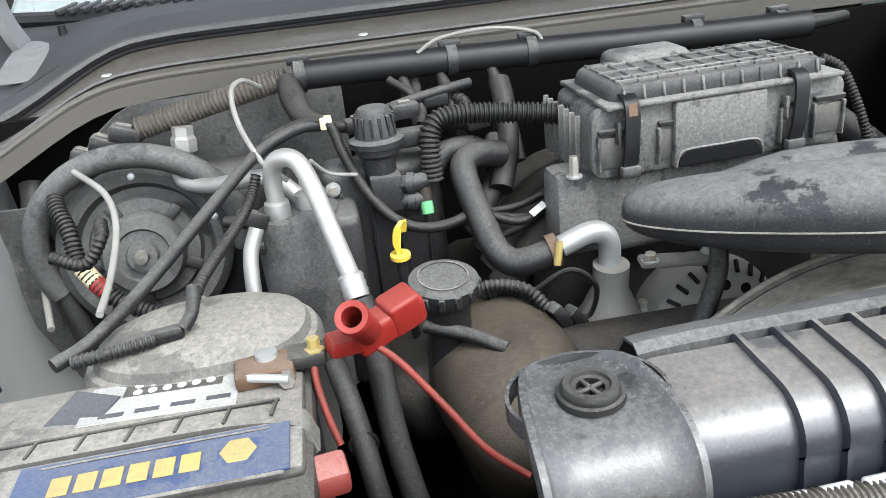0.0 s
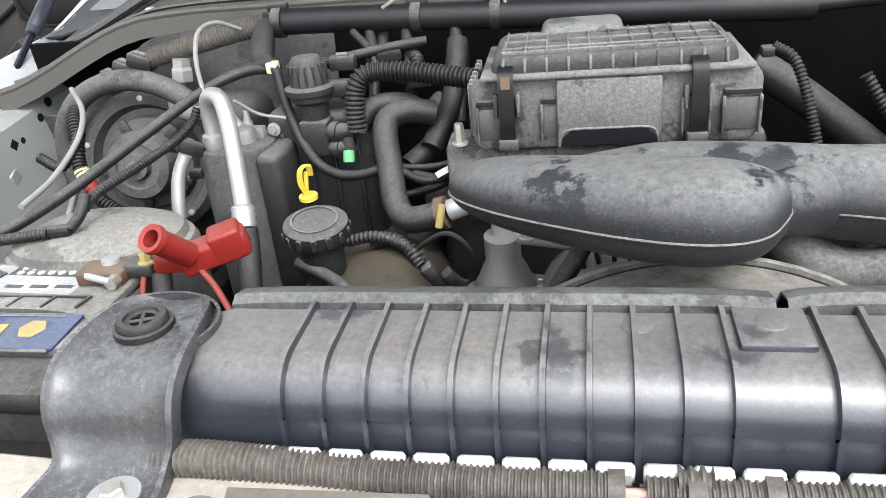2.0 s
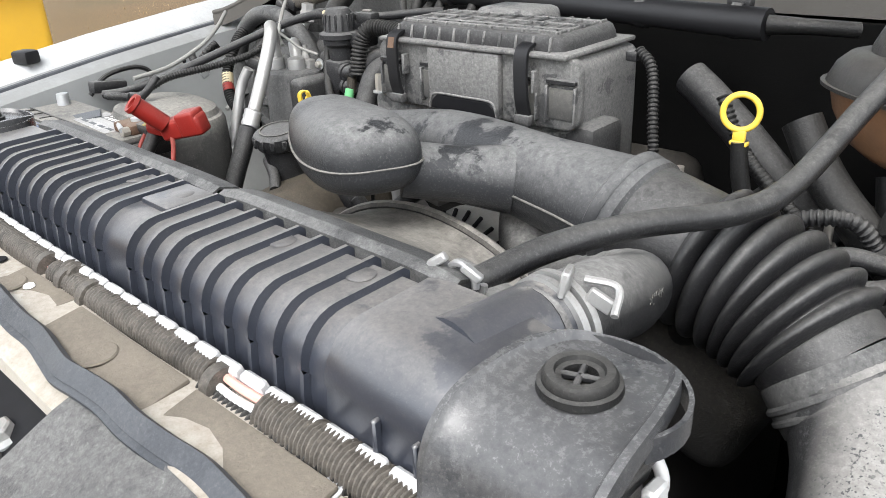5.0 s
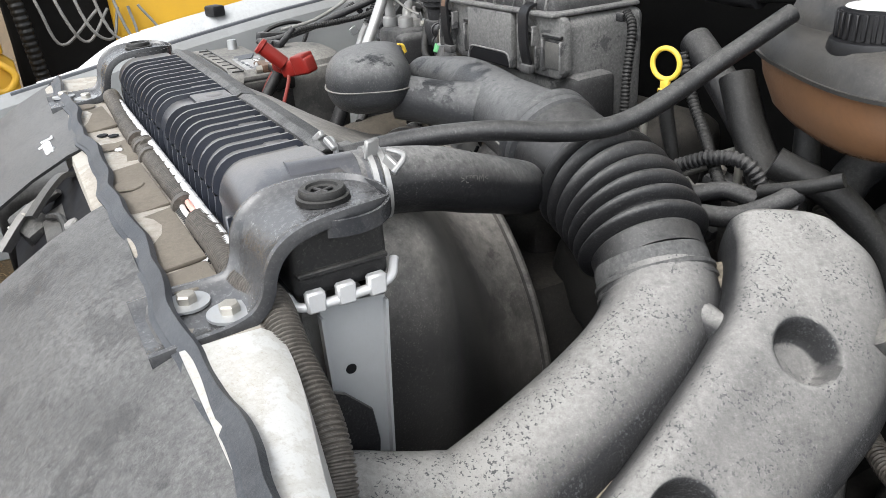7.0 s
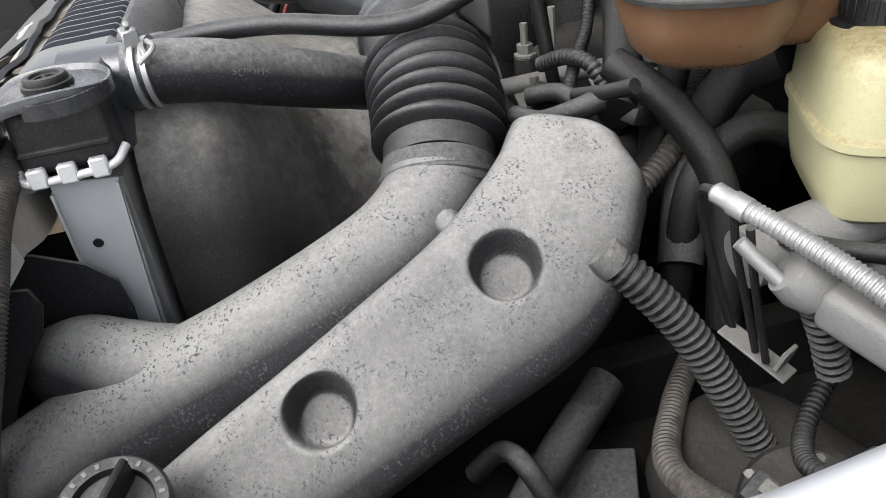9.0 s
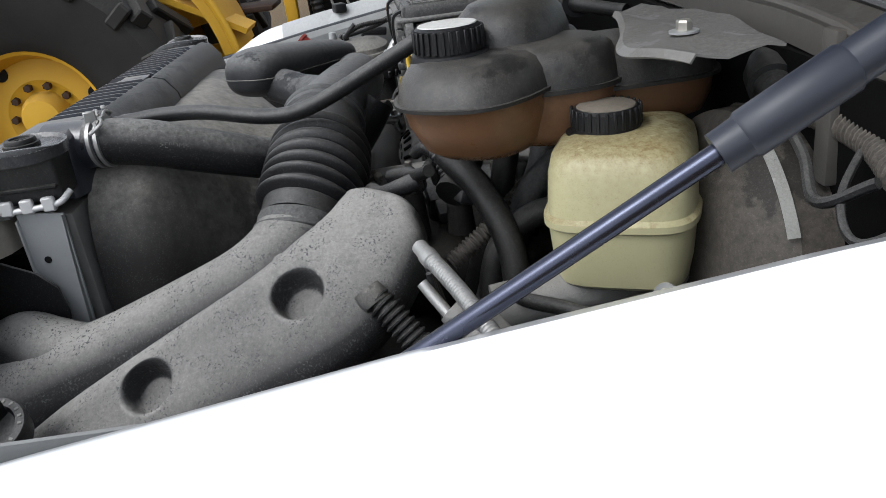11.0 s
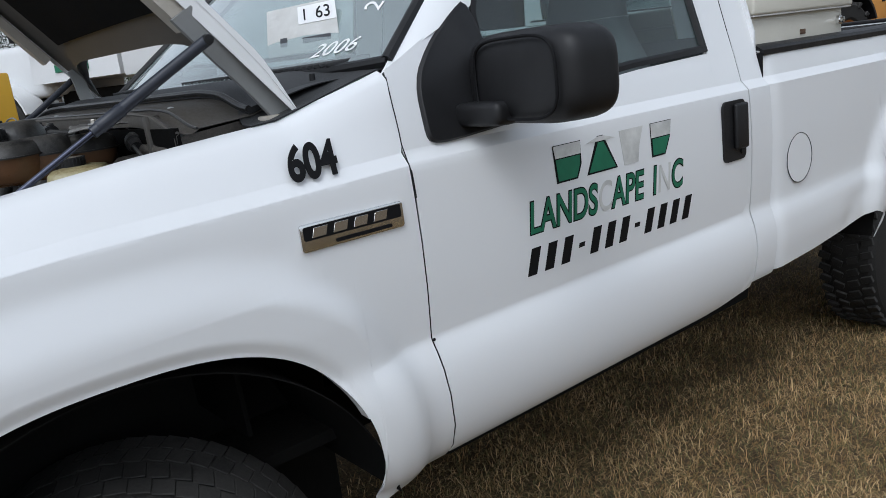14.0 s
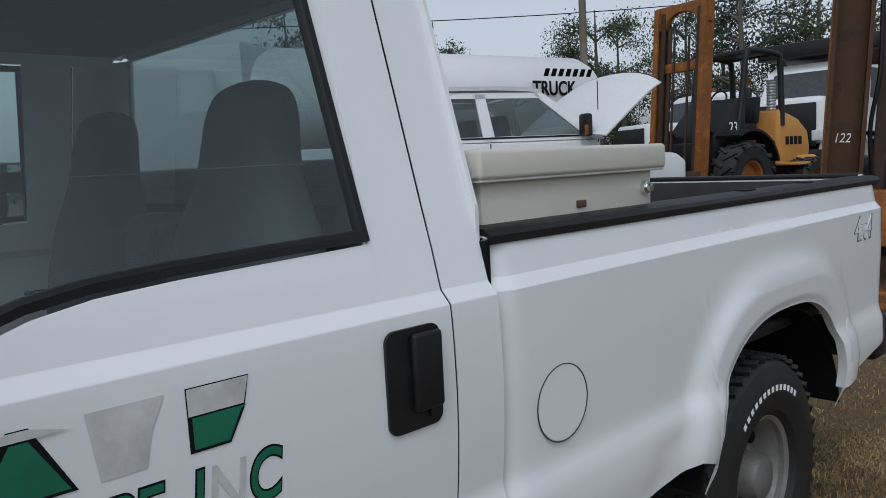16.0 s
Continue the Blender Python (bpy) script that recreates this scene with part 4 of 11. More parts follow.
    part("bed_floor", box((0, 3.2, 0.86), (1.75, 2.25, 0.03), 0.004), M["plastic"], truck)
    part("bed_front_wall", box((0, 2.10, 1.08), (1.75, 0.03, 0.48), 0.006), M["plastic"], truck)
    part("tailgate_liner", box((0, 4.30, 1.06), (1.70, 0.012, 0.52), 0.003), M["plastic"], truck, "black tailgate liner")
    gate = part("tailgate", box((0, 4.335, 1.05), (1.78, 0.06, 0.58), 0.012), M["paint"], truck)
    part("tailgate_cap", box((0, 4.335, 1.335), (1.76, 0.07, 0.02), 0.006), M["gloss"], gate)
    part("frame_rail", join(box((0.45, 1.8, 0.52), (0.08, 5.2, 0.16), 0.01), box((-0.45, 1.8, 0.52), (0.08, 5.2, 0.16), 0.01), box((0, 3.37, 0.42), (1.5, 0.12, 0.14), 0.03), box((0, 0.0, 0.42), (1.5, 0.12, 0.14), 0.03)), M["dark"], truck)
    part("rear_bumper", box((0, 4.47, 0.66), (1.86, 0.16, 0.18), 0.02), M["gloss"], truck)
    # fuel door
    f = part("fuel_door", prism([(0.083 * math.cos(t), 0.081 * math.sin(t)) for t in [2 * math.pi * k / 40 for k in range(40)]], 0.0022, Matrix.Translation((0.9745, 2.255, 0.95)) @ pose(0, 0, 0, 90, 0, 90), 0.0008, 1), M["paint"], truck, "round white fuel door")
    part("fuel_door_gap", tube([(0.9765, 2.255 + 0.085 * math.cos(t), 0.95 + 0.083 * math.sin(t)) for t in [2 * math.pi * k / 40 for k in range(41)]], 0.0014, 6, 1), M["seal"], f)
    # bars on the bed side for its drive badge
    lettering("badge_four_by_four", "4x4", Matrix.Translation((side_x(4.15, 1.155) + 0.0015, 3.975, 1.105)) @ pose(0, 0, 0, 0, math.degrees(math.atan2(side_x(4.15, 1.19) - side_x(4.15, 1.12), 0.07)), 0) @ pose(0, 0, 0, 90, 0, 90) @ Matrix.Translation((0, 0, -0.0)), 0.135, M["seal"], truck, 0.001, "outlined grey 4x4 decal", 0.95, 0.25)
    lettering("badge_fill", "4x4", Matrix.Translation((side_x(4.15, 1.155) + 0.0028, 3.984, 1.111)) @ pose(0, 0, 0, 0, math.degrees(math.atan2(side_x(4.15, 1.19) - side_x(4.15, 1.12), 0.07)), 0) @ pose(0, 0, 0, 90, 0, 90), 0.118, M["paint"], truck, 0.001, "", 0.96, 0.25)


build_bed()


def tread_block_mesh(size, name):
    me = bpy.data.meshes.new(name)
    b = box((0, 0, 0), size, 0.0015, 1)
    b.to_mesh(me)
    b.free()
    me.materials.append(M["tyre"])
    return me


TREAD = {True: tread_block_mesh((0.045, 0.028, 0.016), "tread_block"), False: tread_block_mesh((0.0535, 0.0402, 0.0042), "tread_block")}


def build_wheel(x, y, z, s, allterrain, steer=0.0):
    """One road wheel: tyre with tread blocks, steel disc with hand holes, hub cap and lug nuts; steer in degrees."""
    r = 0.40 if allterrain else 0.388
    flange = 0.212 if allterrain else 0.226
    w = 0.245
    turn = Matrix.Translation((x, y, z)) @ Matrix.Rotation(radians(-steer), 4, "Z")
    axis = turn.to_3x3() @ Vector((s, 0, 0))
    o = turn.translation
    k = r / 0.40
    tyre_profile = [(flange - 0.012, -w / 2 + 0.035), (flange + 0.012, -w / 2 + 0.010), (0.28 * k, -w / 2 - 0.006), (0.33 * k, -w / 2 - 0.004), (0.372 * k, -w / 2 + 0.012), (0.39 * k, -w / 2 + 0.035), (r - 0.004, 0), (0.39 * k, w / 2 - 0.035), (0.372 * k, w / 2 - 0.012), (0.33 * k, w / 2 + 0.004), (0.28 * k, w / 2 + 0.006), (flange + 0.012, w / 2 - 0.010), (flange - 0.012, w / 2 - 0.035)]
    if allterrain:
        disc_profile = [(0.0, -0.02), (0.06, -0.015), (0.085, 0.0), (0.14, -0.02), (0.16, -0.012), (0.176, 0.02), (0.188, 0.065), (0.203, 0.086), (0.208, 0.092), (0.203, 0.095), (0.19, 0.085), (0.184, -0.03), (0.0, -0.03)]
    else:
        disc_profile = [(0.0, 0.060), (0.075, 0.060), (0.090, 0.068), (0.118, 0.078), (0.135, 0.082), (0.160, 0.080), (0.190, 0.070), (0.203, 0.066), (0.209, 0.078), (0.212, 0.104), (0.219, 0.116), (0.226, 0.116), (0.228, 0.108), (0.218, 0.098), (0.205, -0.05), (0.0, -0.05)]
    wheel = part("road_wheel", lathe(disc_profile, o, axis, 64), M["wheel"], truck, "dull steel wheel with hand holes and chipped paint")
    part("tyre", lathe(tyre_profile, o, axis, 64, False), M["tyre"], wheel, "dusty black tyre with blocky tread", angle=30)
    count = 46 if allterrain else 58
    base = BASE[wheel]
    for n in range(count):
        for band, off in ((-0.088, 0.0), (-0.035, 0.5), (0.028, 0.2), (0.085, 0.7)):
            aa = (n + off) * 2 * math.pi / count
            local = Matrix.Translation(Vector((s * band, math.cos(aa) * (r - (0.003 if allterrain else 0.0046)), math.sin(aa) * (r - (0.003 if allterrain else 0.0046))))) @ Matrix.Rotation(aa - math.pi / 2, 4, "X") @ Matrix.Rotation(radians((18 if band > 0 else -18) if allterrain else (9 if band > 0 else -9)), 4, "Z")
            block = new("tread_block", TREAD[allterrain])
            block.parent = wheel
            block.matrix_local = Matrix.Translation(-base) @ turn @ local

    def on_wheel(bm):
        return moved(bm, turn if s > 0 else turn @ Matrix.Rotation(math.pi, 4, "Z"))
    big = 1.3 if allterrain else 1.0
    if allterrain:
        part("hub", lathe([(0.0, 0.085 * big), (0.03 * big, 0.084 * big), (0.052 * big, 0.076 * big), (0.058 * big, 0.06 * big), (0.06 * big, 0.0), (0.07 * big, -0.02)], o, axis, 32), M["wheel"], wheel)
    else:
        part("hub_cap", lathe([(0.0, 0.118), (0.020, 0.117), (0.040, 0.108), (0.060, 0.098), (0.072, 0.086), (0.076, 0.062)], o, axis, 40), M["alu"], wheel, "scuffed light grey hub cap")
        part("hub_groove", lathe([(0.078, 0.068), (0.084, 0.0705), (0.092, 0.0715), (0.092, 0.060)], o, axis, 40), M["rust"], wheel, "rusty ring round the hub cap")
    for n in range(8):
        a = 2 * math.pi * n / 8 + 0.2
        at, deep = (0.085, 0.0) if allterrain else (0.105, 0.073)
        part("lug_nut", on_wheel(lathe([(0.0, 0.025), (0.008, 0.024), (0.01, 0.01), (0.01, -0.02)], Vector((deep, math.cos(a) * at, math.sin(a) * at)), (1, 0, 0), 6)), M["steel"], wheel)
        a += 0.39
        if allterrain:
            part("wheel_hole", on_wheel(lathe([(0.0, 0.006), (0.020, 0.005), (0.022, 0.0), (0.022, -0.03)], Vector((0, math.cos(a) * 0.148, math.sin(a) * 0.148)), (1, 0, 0), 16)), M["ink"], wheel)
        else:
            hole = prism([(-0.022, -0.022), (0.022, -0.022), (0.040, 0.006), (0.030, 0.016), (-0.030, 0.016), (-0.040, 0.006)], 0.016, None, 0.003, 2)
            place = Matrix.Rotation(a - math.pi / 2, 4, "X") @ Matrix.Translation((0.061, 0, 0.184)) @ Matrix.Rotation(radians(24), 4, "Y") @ pose(0, 0, 0, 90, 0, 90)
            part("hand_hole", on_wheel(moved(hole, place)), M["ink"], wheel, "dark hand hole")
    if allterrain:
        for n in range(14):
            a = -0.7 + n * 0.1
            part("sidewall_mark", on_wheel(moved(box((0, 0, 0), (0.002, 0.018, 0.022), 0), Matrix.Translation(Vector((w / 2 + 0.0045, math.sin(a) * 0.30, math.cos(a) * 0.30))) @ Matrix.Rotation(-a, 4, "X"))), M["chalk"], wheel, "outlined white sidewall writing")


build_wheel(0.755, 0.008, 0.352, 1, False, 31.0)
build_wheel(0.815, 3.37, 0.40, 1, True)
build_wheel(-0.755, 0.008, 0.352, -1, False, 31.0)
build_wheel(-0.815, 3.37, 0.40, -1, True)


def on_side(y, z, off=0.001, s=1):
    """A frame on the body side: local x runs to the tail, local y up."""
    x = side_x(y, z)
    lean = math.degrees(math.atan2(side_x(y, z + 0.02) - side_x(y, z - 0.02), 0.04))
    return Matrix.Translation((x + off, y, z)) @ pose(0, 0, 0, 0, lean, 0) @ pose(0, 0, 0, 90, 0, 90)


def build_decals():
    """Vinyl on fender and door."""
    up = Vector((-0.036, 0.014, 0.073)).normalized()
    out = Vector((0, 1, 0)).cross(up)
    face = Matrix.Translation((0.964, 0.372, 1.221)) @ Matrix(((0, up.x, out.x), (1, up.y, out.y), (0, up.z, out.z))).to_4x4()
    lettering("fleet_number", "604", face @ Matrix.Translation((0, 0, 0.004)), 0.098, M["ink"], truck, 0.0012, "black fleet number decal", 0.72, 0.0, "LEFT", 0.003)
    # company name: four plain blocks, two with the colour worn away
    shapes = (((-0.045, -0.044), (0.03, -0.044), (0.048, -0.01), (0.05, 0.046), (-0.05, 0.046)), ((-0.06, -0.044), (0.06, -0.044), (0.012, 0.046), (-0.012, 0.046)), ((-0.038, -0.044), (0.02, -0.044), (0.03, 0.0), (0.05, 0.046), (-0.05, 0.046)), ((-0.045, -0.044), (0.015, -0.044), (0.04, 0.0), (0.05, 0.046), (-0.045, 0.046)))
    for (y, cut), shape in zip(((1.10, 0.012), (1.225, 0.03), (1.35, -0.05), (1.475, 0.004)), shapes):
        part("name_block", prism(shape, 0.0006, on_side(y, 1.133, 0.0006)), M["peeled"] if cut < -0.04 else M["ink"], door_left, "peeling company name block")
        if cut > -0.04:
            fill = [(px * 0.86, max(-0.040, min(cut, pz * 0.9))) for px, pz in shape]
            part("name_block_fill", prism(fill, 0.0006, on_side(y, 1.133, 0.0015)), M["green_print"], door_left)
            top = [(px * 0.97, max(cut + 0.003, pz * 0.97)) for px, pz in shape]
            part("peeled_patch", prism(top, 0.0006, on_side(y, 1.133, 0.0018)), M["peeled"], door_left)
    x = 0.0
    for words, mat, gap in (("LANDS", "green_print", 0.0), ("C", "peeled", 0.004), ("APE", "green_print", 0.004), ("I", "green_print", 0.034), ("N", "peeled", 0.006), ("C", "green_print", 0.006)):
        x += gap
        if mat != "peeled":
            lettering("company_line_outline", words, on_side(0.948 + x, 0.990, 0.0004), 0.107, M["ink"], door_left, 0.0003, "black outlined company line", 0.735, 0.12, "LEFT", 0.0042)
        ob = lettering("company_line", words, on_side(0.948 + x, 0.990, 0.0016), 0.107, M[mat], door_left, 0.0003, "green company line" if mat != "peeled" else "peeled grey letter", 0.735, 0.12, "LEFT", 0.001)
        x += max(v.co.y for v in ob.data.vertices) - min(v.co.y for v in ob.data.vertices)
    y = 0.945
    for k in range(12):
        if k in (3, 7):
            w, h, z = 0.022, 0.012, 0.922
        else:
            w, h, z = 0.031, 0.066, 0.922
        part("phone_bar", prism([(-w / 2 - h * 0.12, -h / 2), (w / 2 - h * 0.12, -h / 2), (w / 2 + h * 0.12, h / 2), (-w / 2 + h * 0.12, h / 2)], 0.0006, on_side(y + w / 2, z, 0.0006)), M["ink"], door_left)
        y += w + 0.0275
    # fender badge
    badge = part("fender_badge", prism(rounded(0.235, 0.052, 0.007), 0.006, on_side(0.479, 1.118, 0.001), 0.0015), M["chrome"], truck, "chrome model badge")
    part("badge_strip", prism(rounded(0.222, 0.026, 0.004), 0.001, on_side(0.479, 1.126, 0.0072)), M["ink"], badge)
    for k in range(4):
        part("badge_mark", prism([(-0.018, -0.009), (0.012, -0.009), (0.018, 0.009), (-0.012, 0.009)], 0.001, on_side(0.402 + k * 0.046, 1.126, 0.0085), 0.0003, 1), M["chrome"], badge)
    part("badge_line", prism(rounded(0.13, 0.007, 0.002), 0.0006, on_side(0.50, 1.101, 0.0074)), M["ink"], badge)
    part("seam_dot", lathe([(0.0, 0.002), (0.004, 0.001), (0.004, 0)], (0.976, 0.643, 0.83), (1, 0, 0), 8), M["ink"], truck)


build_decals()


def build_front():
    """Raised hood, cowl, struts, nose and bulkhead."""
    hood_m = Matrix.Translation((0, 0.5425, 1.3675)) @ Matrix.Rotation(radians(-5.2), 4, "Z") @ Matrix.Rotation(radians(1.5), 4, "Y") @ Matrix.Rotation(radians(-50), 4, "X")
    outer, inner = [], []
    for u in np.linspace(0, 1, 13):
        w = 0.87 - 0.06 * u
        outer.append([hood_m @ Vector((w * v, -1.12 * (u + 0.17 * (1 - u) * (1 - v ** 8)), (0.018 + 0.05 * (1 - v ** 6)) * (1 - v ** 8 * smooth(0.12, 0.0, u)))) for v in np.linspace(-1, 1, 21)])
        inner.append([hood_m @ Vector((w * 0.985 * v, -1.11 * (u + 0.18 * (1 - u) * (1 - v ** 8)), 0.006 + 0.03 * (1 - v ** 8) * (1 if 0.05 < u < 0.95 else 0))) for v in np.linspace(-1, 1, 21)])
    hood = part("hood", sheet(outer, 0.0015), M["paint"], truck, "raised white hood")
    part("inner_panel", sheet(inner, 0.004), M["cowl_paint"], hood, "grey painted inner hood panel")
    mat_rows = [[hood_m @ Vector((0.60 * v, -1.12 * u, 0.022 - 0.006 * abs(v) ** 4)) for v in np.linspace(-1, 1, 15)] for u in np.linspace(0.24, 0.93, 9)]
    part("hood_insulation", sheet(mat_rows, 0.008), M["dark"], hood, "black insulation under the hood")
    for s in (1, -1):
        lip = [[hood_m @ Vector((s * (0.868 - 0.06 * u), -1.12 * u + 0.05 * (1 - smooth(0, 0.12, u)), -0.006 + 0.036 * k * (0.06 + 0.94 * smooth(0, 0.12, u)))) for k in (0, 0.5, 1)] for u in (0, 0.02, 0.04, 0.06, 0.08, 0.1, 0.12, 0.2, 0.3, 0.6, 1)]
        part("hood_edge", sheet(lip, 0.004), M["paint"], hood)
        rib = [hood_m @ Vector((s * (0.835 - 0.05 * u), -1.1 * u, -0.02)) for u in (0.22, 0.3, 0.4, 0.8, 1)]
        part("hood_rib", strip_along(rib, 0.045, 0.03, (1, 0, 0)), M["paint_bay"], hood, "dusty painted hood rib")
        part("hood_hinge", join(box((s * 0.835, 0.45 if s > 0 else 0.60, 1.325 if s > 0 else 1.345), (0.03, 0.10, 0.03), 0.004), lathe([(0.0, 0.006), (0.011, 0.005), (0.012, 0)], (s * 0.85, 0.462 if s > 0 else 0.60, 1.335 if s > 0 else 1.36), (s, 0, 0.2), 12)), M["paint_bay"], hood)
        # gas strut
        a, b = (Vector((0.838, -0.115, 1.235)), Vector((0.868, 0.306, 1.488))) if s > 0 else (Vector((-0.85, 0.12, 1.21)), Vector((-0.835, 0.515, 1.49)))
        mid = a.lerp(b, 0.50)
        strut = thing("hood_strut", a, "black gas strut holding the hood open", "hood strut", "hood struts")
        part("strut_rod", tube([a, mid], 0.0055, 12, 2), M["strut_rod"], strut, "polished dark rod")
        part("strut_cylinder", tube([mid, mid.lerp(b, 0.02), b], [0.0095, 0.0105, 0.0105], 18, 4), M["strut_black"], strut)
        part("strut_collar", lathe([(0.0105, 0.0), (0.0118, 0.002), (0.0118, 0.05), (0.0105, 0.052)], mid, (b - mid).normalized(), 18), M["strut_black"], strut)
        part("strut_end", lathe([(0.0, 0.012), (0.009, 0.011), (0.011, 0), (0.009, -0.011), (0.0, -0.012)], a, (s, 0, 0), 14), M["gloss"], strut)
        part("strut_end", lathe([(0.0, 0.012), (0.009, 0.011), (0.011, 0), (0.009, -0.011), (0.0, -0.012)], b, (s, 0, 0), 14), M["gloss"], strut)
    # cowl: painted gutter, rubber seal, then the black grille
    def back(x, y):
        return y - 0.12 * smooth(0.50, 0.86, -x) * (1.0 if y < 0.45 else 0.3)
    def lower(x):
        return 0.02 * smooth(0.55, 0.84, abs(x)) + 0.055 * smooth(0.60, 0.80, -x) + 0.022 * smooth(0.66, 0.80, x)
    xs = np.linspace(-0.79, 0.80, 70)
    part("cowl_gutter", sheet([[(x, back(x, y), z - lower(x)) for x in xs] for y, z in ((0.43, 1.392), (0.40, 1.384), (0.36, 1.380), (0.29, 1.3745), (0.275, 1.366), (0.262, 1.366), (0.250, 1.371), (0.244, 1.366), (0.244, 1.345))], 0.0015), M["cowl_paint"], truck, "grey dusty cowl gutter panel")
    part("cowl_flange", tube([(x, back(x, 0.246), 1.371 - lower(x)) for x in xs], 0.0045, 8, 1), M["cowl_paint"], truck)
    part("cowl_seal", strip_along([(x, back(x, 0.435), 1.402 - lower(x)) for x in xs], 0.085, 0.012, (0, 1, 0.22)), M["cowl_plastic"], truck, "broad black rubber cowl seal")
    part("seal_lip", tube([(x, back(x, 0.395), 1.398 - lower(x)) for x in xs], 0.007, 8, 1), M["clean"], truck, "round black seal lip")
    part("gutter_joint", tube([(x, back(x, 0.285), 1.3755 - lower(x)) for x in xs], 0.003, 6, 1), M["clean"], truck)
    for x in (-0.62, -0.30, 0.30, 0.62):
        bolt_at = (x, back(x, 0.31), 1.377 - lower(x))
        part("cowl_rivet", lathe([(0.0, 0.003), (0.006, 0.002), (0.007, 0)], bolt_at, (0, 0, 1), 12), M["galv"], truck)
    cow = thing("cowl_panel", (0, 0.45, 1.39), "black plastic cowl grille below the windshield", "cowl panel")
    def cowl_at(x, u):
        y, z = 0.46 + (0.24 + 0.12 * (x / 0.88) ** 2) * u, 1.402 + 0.026 * u + 0.006 * math.sin(u * 3.1)
        k = smooth(0.60, 0.855, abs(x))
        return (x, y - 0.10 * k * (1 - u), z * (1 - k) + min(z, fender_top(min(y - 0.10 * k * (1 - u), 0.655)) + 0.003) * k)
    cowl = [[cowl_at(x, u) for x in np.linspace(-0.872, 0.872, 45)] for u in np.linspace(0, 1, 10)]
    part("cowl_sheet", sheet(cowl, 0.003), M["cowl_plastic"], cow)
    for k in range(72):
        x = -0.74 + k * 0.021
        if abs(x) < 0.10:
            continue
        part("slat", box((x, 0.60 + 0.10 * (x / 0.88) ** 2, 1.428), (0.010, 0.10, 0.010), 0.002, 1, (6, 0, -24)), M["cowl_plastic"], cow)
    part("wiper_arm", tube([(0.6, 0.70, 1.452), (0.2, 0.66, 1.46), (-0.1, 0.68, 1.475)], 0.006, 8, 5), M["gloss"], cow)
    for s in (1, -1):
        part("cowl_corner", sheet([[(s * x, y, 1.34 + 0.05 * smooth(0.30, 0.6, y)) for y in np.linspace(0.42, 0.74, 10)] for x in (0.64, 0.70, 0.76, 0.81)], 0.002), M["cowl_plastic" if s > 0 else "apron"], truck)
        part("corner_stud", lathe([(0.0, 0.02), (0.006, 0.019), (0.007, 0.004), (0.013, 0.002), (0.014, 0.0)], (s * 0.745, 0.58, 1.39), (0, 0, 1), 12), M["gloss"], truck)
        part("hinge_arm", strip_along([(0.83, 0.475, 1.315), (0.83, 0.448, 1.345), (0.83, 0.40, 1.405), (0.832, 0.345, 1.465), (0.835, 0.28, 1.54)] if s > 0 else [(-0.80, 0.66, 1.30), (-0.803, 0.63, 1.34), (-0.806, 0.585, 1.375), (-0.81, 0.545, 1.425), (-0.812, 0.53, 1.50), (-0.812, 0.52, 1.53)], 0.046, 0.012, (0, 1, 0.6)), M["apron"], hood, "grey painted hood hinge arm")
    part("inner_fender_wall", sheet(quad((0.797, 0.24, 1.0), (0.797, 0.62, 1.0), (0.797, 0.62, 1.362), (0.797, 0.24, 1.322)), 0.003), M["booster"], truck, "brown dusty inner fender wall")
    part("bulkhead_corner", sheet([[(x, 0.232 - 0.06 * smooth(-0.56, -0.70, x) + 0.006 * math.sin(x * 40 + z * 25), z - 0.09 * smooth(-0.58, -0.72, x) * smooth(1.1, 1.35, z)) for x in np.linspace(-0.82, -0.34, 28)] for z in np.linspace(1.02, 1.345, 10)], 0.003), M["grey_part"], truck, "dusty grey bulkhead panel")
    # Back sheet of the bay; the shade behind the engine is its colour.
    part("bulkhead", sheet(quad((-0.8, 0.27, 0.7), (0.8, 0.27, 0.7), (0.8, 0.24, 1.34), (-0.8, 0.24, 1.34)), 0.01), M["bulkhead"], truck, "dusty bulkhead, near-black for its deep shade")


build_front()


# ---- engine bay: nose and radiator ----
def bolt(name, p, parent, r=0.0065, h=0.006, washer=0.014, axis=(0, 0, 1), mat="steel"):
    w = part(name, lathe([(0.0, 0), (washer, 0), (washer, 0.0018), (0.0, 0.002)], p, axis, 24), M["galv"], parent)
    q = Vector(p) + Vector(axis).normalized() * 0.0015
    part("bolt_head", lathe([(0.0, 0), (r, 0), (r, h * 0.8), (r * 0.85, h), (0.0, h)], q, axis, 6), M[mat], parent, angle=20)
    return w


